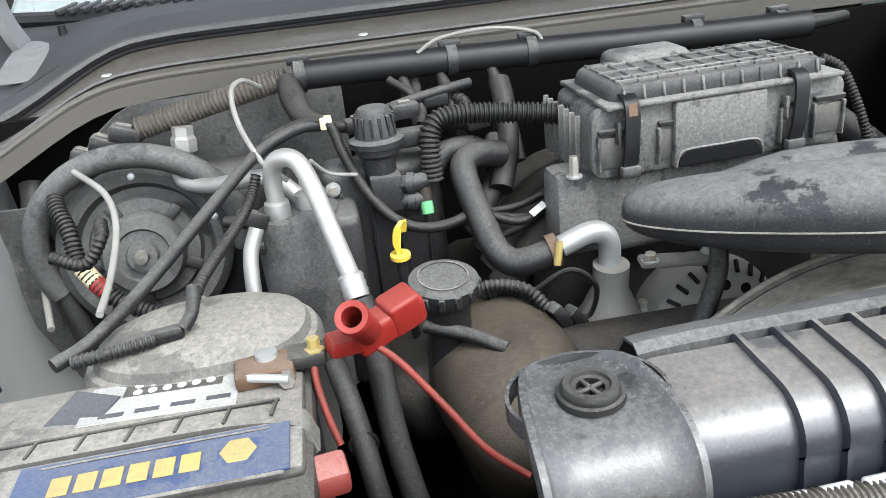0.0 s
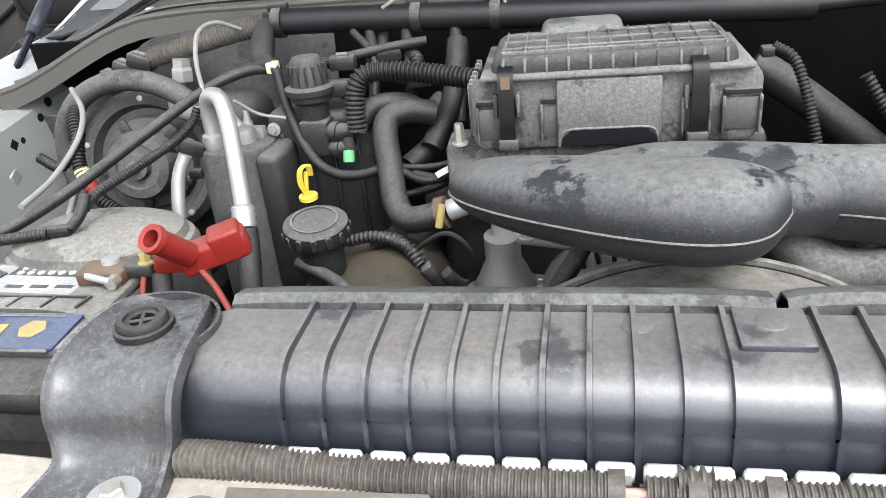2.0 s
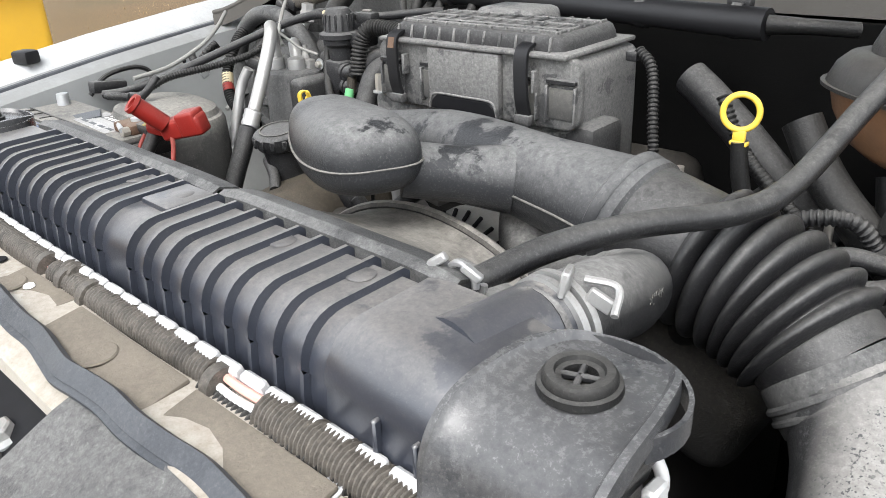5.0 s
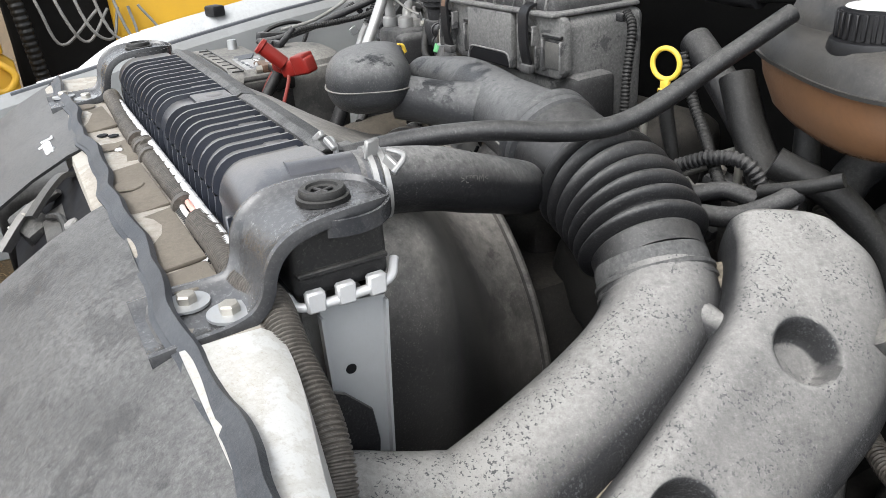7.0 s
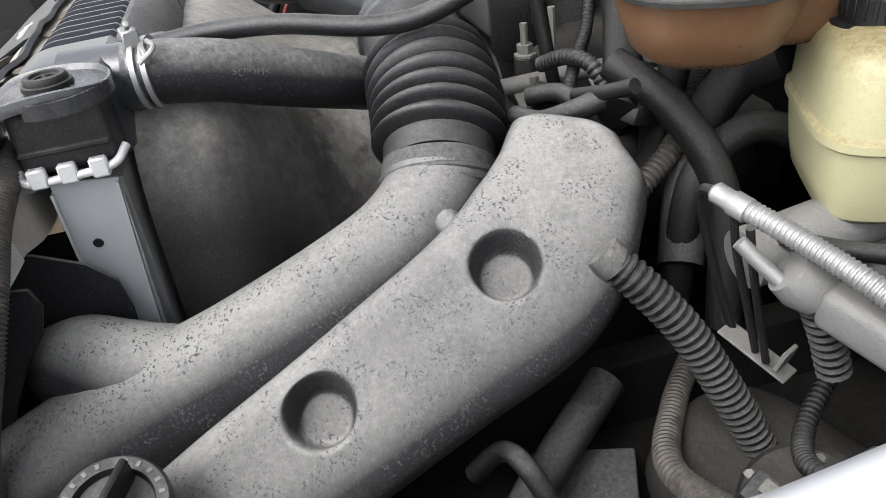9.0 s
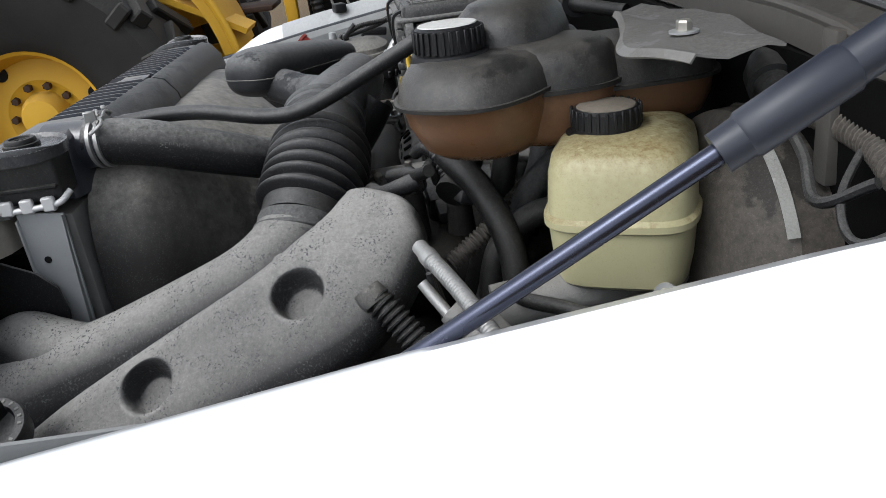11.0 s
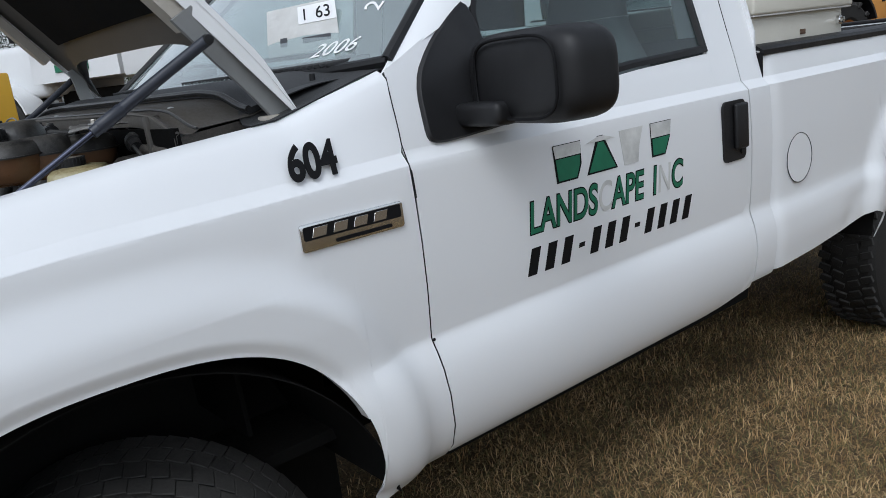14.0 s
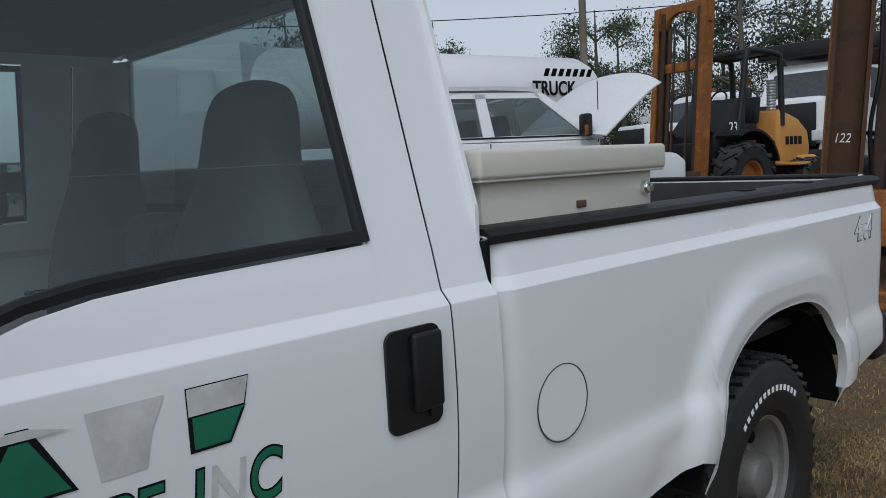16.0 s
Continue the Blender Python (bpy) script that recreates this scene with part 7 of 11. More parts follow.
def build_driver_corner():
    c = thing("bumper_stop", (0.64, -0.03, 1.03), "ribbed rubber hose end standing beside the scoop", "ribbed hose")
    part("ribbed_hose", tube([(0.592, -0.103, 1.178), (0.602, -0.088, 1.163), (0.618, -0.062, 1.128), (0.632, -0.04, 1.085), (0.645, -0.02, 1.04), (0.66, 0.0, 0.99)], 0.0115, 16, ripple=0.0016, pitch=0.006), M["hose"], c)
    part("hose_end", lathe([(0.0, 0.004), (0.0125, 0.003), (0.0135, -0.006), (0.012, -0.012)], (0.591, -0.105, 1.181), (-0.45, -0.5, 0.72), 20), M["bat_top"], c)
    v = thing("brake_line_set", (0.64, -0.01, 1.15), "braided metal line with fittings and thin brake pipes", "brake lines")
    part("braided_sleeve", tube([(0.648, -0.051, 1.232), (0.664, -0.044, 1.229), (0.690, -0.033, 1.223), (0.72, -0.022, 1.216), (0.75, -0.01, 1.205)], 0.0062, 14, ripple=0.0004, pitch=0.003), M["alu"], v, "bright braided sleeve")
    part("fitting", lathe([(0.004, 0.014), (0.0062, 0.012), (0.0062, 0.002), (0.0074, 0.0), (0.0074, -0.01), (0.004, -0.012)], (0.645, -0.052, 1.2325), (-0.85, -0.35, 0.2), 14), M["alu"], v)
    part("sleeve", tube([(0.662, -0.058, 1.218), (0.672, -0.048, 1.205), (0.69, -0.03, 1.185)], 0.0045, 10, 4), M["alu"], v)
    part("brake_pipe", tube([(0.640, -0.054, 1.232), (0.628, -0.057, 1.234), (0.619, -0.056, 1.226), (0.616, -0.05, 1.20), (0.618, -0.04, 1.16), (0.625, -0.03, 1.12)], 0.0032, 8, 6), M["rubber"], v, "thin black brake pipe")
    for k, dx in enumerate((0.018, 0.034)):
        part("brake_pipe", tube([(0.628 + dx, -0.052, 1.225), (0.628 + dx, -0.048, 1.20), (0.632 + dx * 0.8, -0.038, 1.16), (0.634 + dx * 0.7, -0.028, 1.12)], 0.0026, 8, 6), M["hose"], v)
    part("pipe_bracket", join(box((0.645, -0.026, 1.118), (0.05, 0.016, 0.002), 0.0005, 1, (0, 18, 25)), box((0.665, -0.02, 1.126), (0.003, 0.014, 0.016), 0.0005, 1, (0, 18, 25))), M["cast"], v)
    part("proportion_valve", join(lathe([(0.0, 0.012), (0.014, 0.011), (0.016, 0.0), (0.013, -0.012), (0.009, -0.014), (0.009, -0.045), (0.0, -0.046)], (0.682, -0.03, 1.196), (-0.4, -0.6, 0.6), 24), box((0.72, -0.01, 1.185), (0.06, 0.03, 0.026), 0.006, 3, (0, 10, 20))), M["cast"], v, "grey cast valve with round cap")
    part("valve_spring", tube([(0.684, -0.02, 1.178), (0.686, -0.012, 1.155), (0.688, -0.005, 1.13)], 0.009, 14, ripple=0.0013, pitch=0.006), M["hose"], v)
    part("hose_loop", tube([(0.60, 0.02, 1.165), (0.65, 0.02, 1.185), (0.70, 0.06, 1.19), (0.76, 0.08, 1.18)], 0.006, 10, 6), M["rubber"], v)
    a = part("apron_left", sheet([[(x, y, z) for y in np.linspace(-0.75, 0.5, 20)] for x, z in ((0.828, 1.24), (0.80, 1.18), (0.77, 1.08), (0.72, 0.98), (0.60, 0.90))], 0.002), M["apron"], truck, "dusty grey inner fender")
    sg = thing("steering_gear", (0.67, 0.0, 0.95), "grimy cast steering gear with bolted cover and boot", "steering gear")
    part("gear_housing", jitter(pillow((0.655, -0.005, 0.985), (0.085, 0.075, 0.045), turn=(0, 10, 25)), 0.004, 18), M["engine"], sg)
    part("gear_cover", lathe([(0.0, 0.012), (0.036, 0.011), (0.042, 0.004), (0.042, -0.01)], (0.70, -0.02, 1.03), (0.15, -0.5, 0.85), 28), M["engine"], sg)
    for k in range(4):
        t = 0.4 + k * 1.57
        bolt("cover_bolt", (0.70 + 0.033 * math.cos(t), -0.025 + 0.028 * math.sin(t), 1.037 + 0.014 * math.sin(t)), sg, 0.004, 0.006, 0.006, (0.15, -0.5, 0.85), "cast")
    part("steering_shaft", tube([(0.73, 0.05, 1.06), (0.72, 0.14, 1.11), (0.70, 0.26, 1.17)], 0.013, 14, 4), M["engine"], sg)
    part("shaft_boot", tube([(0.722, 0.12, 1.10), (0.714, 0.17, 1.126)], 0.02, 16, ripple=0.003, pitch=0.012), M["rubber"], sg)
    pb = thing("relay_box", (0.62, -0.10, 1.0), "dusty black relay box low beside the wheel well", "relay box")
    part("box_body", box((0.602, -0.13, 0.965), (0.055, 0.075, 0.05), 0.006, 2, (6, 10, -22)), M["hose"], pb)
    part("box_lid", box((0.606, -0.13, 0.992), (0.060, 0.080, 0.007), 0.003, 2, (6, 10, -22)), M["hose"], pb)
    part("box_clip", box((0.634, -0.115, 0.982), (0.008, 0.024, 0.022), 0.002, 2, (6, 10, -22)), M["hose"], pb)
    hose("return_hose", [(0.56, -0.09, 1.045), (0.60, -0.15, 1.02), (0.64, -0.19, 1.01), (0.70, -0.21, 0.99)], 0.015, "thick dark return hose across the lower bay", "hose")
    hose("loop_hose", [(0.60, -0.21, 1.03), (0.61, -0.19, 1.055), (0.635, -0.18, 1.06), (0.65, -0.165, 1.02), (0.64, -0.15, 0.97)], 0.0075, "small dark looped hose beside the scoop", "hose", 10)
    hose("lower_harness", [(0.53, 0.0, 1.02), (0.59, -0.05, 1.03), (0.66, -0.09, 1.05), (0.74, -0.08, 1.08)], 0.009, "dusty corrugated harness low in the bay", "conduit", 12, ripple=0.001, pitch=0.005)
    hose("lower_harness", [(0.66, 0.02, 1.10), (0.69, -0.02, 1.085), (0.73, -0.04, 1.10), (0.78, -0.02, 1.13)], 0.006, "thin dark harness beside the brake lines", "rubber", 10, ripple=0.0008, pitch=0.004)
    for p, r in (((0.735, -0.07, 1.088), (10, 20, 30)), ((0.76, -0.03, 1.115), (0, 30, 10)), ((0.72, -0.12, 1.06), (20, 10, 60))):
        c = thing("wire_connector", p, "dusty grey wiring connector low in the bay", "connector", "lower connectors")
        part("plug", box(p, (0.04, 0.022, 0.018), 0.003, 2, r), M["hose"], c)
        part("latch", box((p[0], p[1], p[2] + 0.011), (0.02, 0.010, 0.005), 0.001, 1, r), M["bat_top"], c)
    # Near-black boxes added to close gaps low in the bay with painted shade.
    part("side_dark_filler", box((0.405, -0.535, 0.91), (0.006, 0.15, 0.56), 0.001, 1), M["dark"], truck)
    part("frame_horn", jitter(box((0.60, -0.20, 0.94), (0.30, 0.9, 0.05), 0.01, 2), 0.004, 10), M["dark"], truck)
    part("lamp_well_filler", box((0.63, -0.52, 0.82), (0.36, 0.20, 0.32), 0.02), M["dark"], truck)
    part("lamp_well_filler", box((0.50, -0.60, 1.02), (0.5, 0.02, 0.32), 0.004), M["dark"], truck)
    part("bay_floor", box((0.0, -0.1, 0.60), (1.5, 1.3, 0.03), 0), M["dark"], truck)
    part("radiator_dark_filler", box((0.50, -0.415, 0.85), (0.16, 0.02, 0.40), 0.004), M["dark"], truck)
    part("radiator_dark_filler", box((-0.40, -0.40, 1.0), (0.36, 0.02, 0.36), 0.004), M["dark"], truck)
    hose("vacuum_pipe", [(0.42, -0.02, 1.24), (0.47, 0.01, 1.21), (0.51, 0.03, 1.15), (0.54, 0.02, 1.05)], 0.014, "black rubber hose below the coolant bottle", "rubber")
    hose("bypass_hose", [(0.40, 0.05, 1.25), (0.415, 0.03, 1.18), (0.42, 0.0, 1.1), (0.42, -0.03, 1.0)], 0.013, "black rubber hose going down beside the engine", "rubber")
    hose("power_steering_hose", [(0.50, 0.12, 1.17), (0.485, 0.07, 1.19), (0.488, 0.02, 1.16), (0.50, 0.0, 1.08), (0.51, -0.01, 1.0)], 0.013, "black looped hose from the reservoir", "rubber")
    fc = thing("filler_cap", (0.645, -0.418, 1.0), "round black filler cap with a winged grip and pale moulded marks", "filler cap")
    up = Vector((0.35, 0.1, 0.93)).normalized()
    o = Vector((0.645, -0.420, 1.130))
    part("filler_neck", tube([o - up * 0.01, o - up * 0.08, (0.60, -0.44, 0.98)], 0.022, 18, 4), M["rubber"], fc)
    disc = part("cap_disc", lathe([(0.0, 0.001), (0.022, 0.001), (0.0235, 0.006), (0.030, 0.006), (0.032, 0.003), (0.032, -0.012), (0.0, -0.014)], o, up, 40), M["clean"], fc)
    turn = Vector((0, 0, 1)).rotation_difference(up).to_matrix().to_4x4()
    part("cap_wing", moved(box((0, 0, 0.012), (0.005, 0.044, 0.024), 0.002, 2), Matrix.Translation(o) @ turn @ pose(0, 0, 0, 0, 0, 62)), M["gloss"], disc)
    for k in range(22):
        if k % 6 != 5:
            part("rim_mark", moved(box((0.0268, 0, 0.0064), (0.0032, 0.0022, 0.0006), 0, 1), Matrix.Translation(o) @ turn @ pose(0, 0, 0, 0, 0, k * 16.4)), M["wire"], disc)


build_driver_corner()


# ---- engine bay: passenger side ----
def build_battery():
    b = thing("battery", (-0.555, -0.27, 1.01), "dusty black car battery with a faded blue and gold label", "battery")
    part("case", box((-0.557, -0.272, 1.09), (0.300, 0.185, 0.19), 0.006), M["bat"], b)
    lid = part("lid", box((-0.557, -0.272, 1.192), (0.308, 0.194, 0.022), 0.006), M["bat"], b)
    top = part("lid_top", box((-0.557, -0.252, 1.2065), (0.296, 0.145, 0.012), 0.005), M["bat_top"], b, "grey dust on the battery top")
    slope = Matrix.Translation((-0.557, -0.303, 1.2132)) @ pose(0, 0, 0, 3, 0, 0)
    part("label_field", moved(box((0, 0, 0), (0.270, 0.052, 0.003), 0.001, 1), slope), M["bat_top"], b)
    part("blue_label", moved(box((0.050, 0.0, 0.0012), (0.178, 0.047, 0.0022), 0.0005, 1), slope), M["bat_blue"], b, "faded blue label")
    for k in range(6):
        part("gold_mark", moved(box((-0.008 + 0.0165 * k, -0.002, 0.003), (0.013, 0.017, 0.001), 0.0003, 1), slope), M["gold"], b, "gold print block")
    part("gold_mark", moved(lathe([(0.0, 0.0008), (0.012, 0.0006), (0.0125, 0)], (0.105, 0.002, 0.0024), (0, 0, 1), 6), slope), M["gold"], b)
    part("white_label", moved(box((-0.09, -0.004, 0.0012), (0.07, 0.040, 0.0022), 0.0005, 1), slope), M["label"], b)
    part("white_label", box((-0.515, -0.215, 1.2128), (0.115, 0.048, 0.0008), 0.0002, 1, (0, 0, -3)), M["torn_label"], b, "torn dirty white warning label")
    for r in range(2):
        for k in range(6):
            part("label_dot", lathe([(0.0, 0.0006), (0.0033, 0.0005), (0.0036, 0)], (-0.535 + k * 0.011, -0.204 + r * 0.009, 1.2136), (0, 0, 1), 10), M["label"], b)
    part("label_band", box((-0.508, -0.1995, 1.2131), (0.075, 0.020, 0.0008), 0.0002, 1, (0, 0, -3)), M["bat"], b)
    for k in range(4):
        part("print_bar", box((-0.55 + 0.026 * k, -0.229, 1.2133), (0.018, 0.005, 0.0006), 0, 1, (0, 0, -3)), M["seal"], b)
        part("print_bar", moved(box((-0.09, -0.016 + 0.008 * k, 0.0026), (0.05, 0.003, 0.0006), 0, 1), slope), M["seal"], b)
        part("print_bar", moved(box((0.05, 0.019, 0.0026 + 0.0001 * k), (0.15 - 0.02 * k, 0.0018, 0.0006), 0, 1), slope), M["bat_top"], b)
    part("label_tear", jitter(box((-0.575, -0.222, 1.2138), (0.04, 0.05, 0.0012), 0.0004, 1, (4, 3, -25)), 0.004, 60), M["seal"], b)
    # carrying strap with ladder pattern
    part("carry_strap", strip_along([(-0.70, -0.268, 1.2125), (-0.64, -0.266, 1.216), (-0.55, -0.264, 1.2165), (-0.46, -0.264, 1.216), (-0.415, -0.27, 1.211), (-0.402, -0.28, 1.195)], 0.024, 0.004, (0, 1, 0.0)), M["bat_top"], b)
    for k in range(8):
        part("strap_rung", box((-0.66 + k * 0.033, -0.264, 1.2187), (0.0025, 0.018, 0.0025), 0.0005, 1, (0, 0, -12)), M["bat"], b)
    part("strap_rung", box((-0.55, -0.2555, 1.219), (0.25, 0.0022, 0.0025), 0.0005, 1), M["bat"], b)
    for x in (-0.435, -0.68):
        part("post", lathe([(0.0, 0.018), (0.0085, 0.017), (0.0095, 0.0), (0.013, -0.002)], (x, -0.205, 1.2125), (0, 0, 1), 20), M["galv"], b)
    t = thing("battery_terminal", (-0.43, -0.205, 1.212), "corroded battery clamp with brass bolt and red lead", "battery terminal")
    part("clamp_body", jitter(box((-0.437, -0.213, 1.219), (0.045, 0.030, 0.014), 0.003, 2, (0, 0, 4)), 0.0012, 80), M["rust"], t, "corroded brown clamp")
    part("clamp_bolt", tube([(-0.452, -0.224, 1.222), (-0.418, -0.236, 1.222)], 0.0035, 10, 2), M["galv"], t)
    part("clamp_body", jitter(box((-0.405, -0.205, 1.221), (0.03, 0.024, 0.012), 0.003), 0.0012, 80), M["bat"], t)
    part("brass_bolt", lathe([(0.0, 0.012), (0.005, 0.012), (0.005, 0.004), (0.008, 0.003), (0.008, 0.0)], (-0.398, -0.208, 1.225), (0, 0, 1), 6), M["gold"], t)
    part("nut", lathe([(0.0, 0.010), (0.006, 0.010), (0.006, 0.0)], (-0.420, -0.226, 1.219), (0, -1, 0), 6), M["steel"], t)
    part("lead", tube([(-0.40, -0.208, 1.222), (-0.400, -0.222, 1.205), (-0.395, -0.238, 1.183), (-0.389, -0.250, 1.165)], 0.0028, 10), M["wire_red"], t, "red lead")
    part("lead", tube([(-0.395, -0.205, 1.224), (-0.375, -0.195, 1.228), (-0.355, -0.20, 1.222)], 0.0055, 10), M["rubber"], t)
    part("lead", tube([(-0.357, -0.20, 1.221), (-0.335, -0.212, 1.205), (-0.305, -0.237, 1.172), (-0.28, -0.257, 1.142), (-0.25, -0.27, 1.118)], 0.003, 12), M["wire_red"], t, "red lead")
    part("lead", tube([(-0.385, -0.21, 1.215), (-0.375, -0.24, 1.18), (-0.365, -0.275, 1.12), (-0.35, -0.30, 1.02)], 0.009, 12), M["rubber"], t)
    part("tie", tube([(-0.372 + 0.0105 * math.cos(a), -0.252, 1.163 + 0.0105 * math.sin(a)) for a in np.linspace(0, 6.28, 14)], 0.0018, 6, 2), M["ink"], t)
    r = thing("red_terminal_cover", (-0.34, -0.20, 1.225), "red plastic terminal cover lying open over the cables", "terminal cover")
    a, d = Vector((-0.362, -0.228, 1.255)), Vector((-0.355, -0.205, 1.232))
    part("cover_spout", lathe([(0.008, 0.016), (0.0125, 0.017), (0.0135, 0.012), (0.0115, 0.010), (0.0115, -0.03), (0.0085, -0.03), (0.0080, 0.016)], a, (a - d).normalized(), 28, False), M["red"], r)
    part("cover_body", moved(box((0, 0, 0), (0.064, 0.024, 0.026), 0.005, 3), Matrix.Translation((-0.339, -0.190, 1.230)) @ pose(0, 0, 0, 8, -12, 24)), M["red"], r)
    part("cover_step", moved(box((0.014, 0, 0.003), (0.030, 0.026, 0.031), 0.004, 3), Matrix.Translation((-0.339, -0.190, 1.230)) @ pose(0, 0, 0, 8, -12, 24)), M["red"], r)
    part("cover_tail", moved(box((-0.035, 0, -0.012), (0.03, 0.02, 0.016), 0.004, 2), Matrix.Translation((-0.34, -0.192, 1.232)) @ pose(0, 0, 0, 8, 10, 24)), M["red"], r)
    f = thing("fuse_holder", (-0.385, -0.305, 1.15), "red plastic fuse holder hanging on a cable", "fuse holder")
    part("holder", box((-0.400, -0.310, 1.188), (0.034, 0.024, 0.022), 0.004, 2, (10, 0, 8)), M["red_dull"], f)
    part("holder_loop", tube([(-0.409, -0.320, 1.177), (-0.406, -0.326, 1.168), (-0.399, -0.327, 1.168), (-0.394, -0.322, 1.176)], 0.002, 8), M["red_dull"], f)
    tray = single("battery_tray", box((-0.56, -0.275, 0.985), (0.34, 0.23, 0.03), 0.006), M["bat"], "black plastic battery tray", "battery tray")


build_battery()


def build_dome():
    d = thing("vacuum_reservoir", (-0.49, -0.14, 1.12), "dusty grey domed plastic reservoir behind the battery", "reservoir")
    rings = []
    for z, k in ((1.10, 1.0), (1.19, 1.0), (1.205, 0.99), (1.212, 0.95), (1.214, 0.9), (1.222, 0.86), (1.229, 0.7), (1.2325, 0.45), (1.2335, 0.1)):
        rings.append([(-0.487 + (0.105 if math.cos(a) < 0 else 0.095) * k * math.copysign(abs(math.cos(a)) ** 0.85, math.cos(a)), -0.138 + 0.07 * k * math.copysign(abs(math.sin(a)) ** 0.85, math.sin(a)), z) for a in [2 * math.pi * i / 44 for i in range(44)]])
    part("dome", rings_mesh(rings), M["bat_top"], d)
    part("vacuum_nipple", join(box((-0.515, -0.165, 1.238), (0.03, 0.012, 0.012), 0.004, 2, (0, 0, 12)), tube([(-0.50, -0.163, 1.24), (-0.492, -0.155, 1.25), (-0.49, -0.14, 1.265)], 0.0055, 10)), M["hose"], d)


build_dome()


def build_blower():
    b = thing("blower_motor", (-0.59, 0.14, 1.1), "round black heater blower motor on the bulkhead", "blower motor")
    o, ax = (-0.592, 0.135, 1.195), (0.12, -1, 0.22)
    part("flange", lathe([(0.0, -0.03), (0.092, -0.03), (0.098, -0.02), (0.098, -0.005), (0.088, 0.004), (0.078, 0.002), (0.072, -0.012), (0.064, -0.012), (0.06, 0.0), (0.045, 0.002), (0.0, 0.004)], o, ax, 56), M["grey_part"], b)
    part("motor_can", lathe([(0.046, 0.0), (0.046, 0.03), (0.042, 0.038), (0.03, 0.040), (0.028, 0.036), (0.018, 0.036), (0.016, 0.046), (0.0, 0.047)], o, ax, 44), M["grey_part"], b)
    part("motor_pin", lathe([(0.0, 0.058), (0.007, 0.057), (0.008, 0.045)], o, ax, 16), M["bat_top"], b)
    q = Vector((0, 0, 1)).rotation_difference(Vector(ax).normalized())
    for k in range(5):
        a = 2 * math.pi * k / 5 + 0.4
        part("flange_screw", lathe([(0.0, 0.004), (0.004, 0.003), (0.005, 0)], Vector(o) + q @ Vector((0.086 * math.cos(a), 0.086 * math.sin(a), 0.003)), ax, 10), M["galv"], b)
        part("flange_tab", moved(box((0, 0, 0), (0.02, 0.012, 0.008), 0.002), Matrix.Translation(Vector(o) + q @ Vector((0.054 * math.cos(a + 0.5), 0.054 * math.sin(a + 0.5), 0.004))) @ q.to_matrix().to_4x4() @ Matrix.Rotation(a + 0.5, 4, "Z")), M["plastic"], b)
    ring = [(o[0] + 0.115 * math.cos(t), 0.128, o[2] + 0.01 + 0.105 * math.sin(t)) for t in np.linspace(-0.2, 3.6, 24)]
    part("housing_rim", tube(ring, 0.014, 10, 2), M["grey_part"], b)
    case = single("heater_case", box((-0.575, 0.205, 1.13), (0.27, 0.10, 0.27), 0.03, 3), M["plastic"], "black heater case on the bulkhead", "heater case")


build_blower()


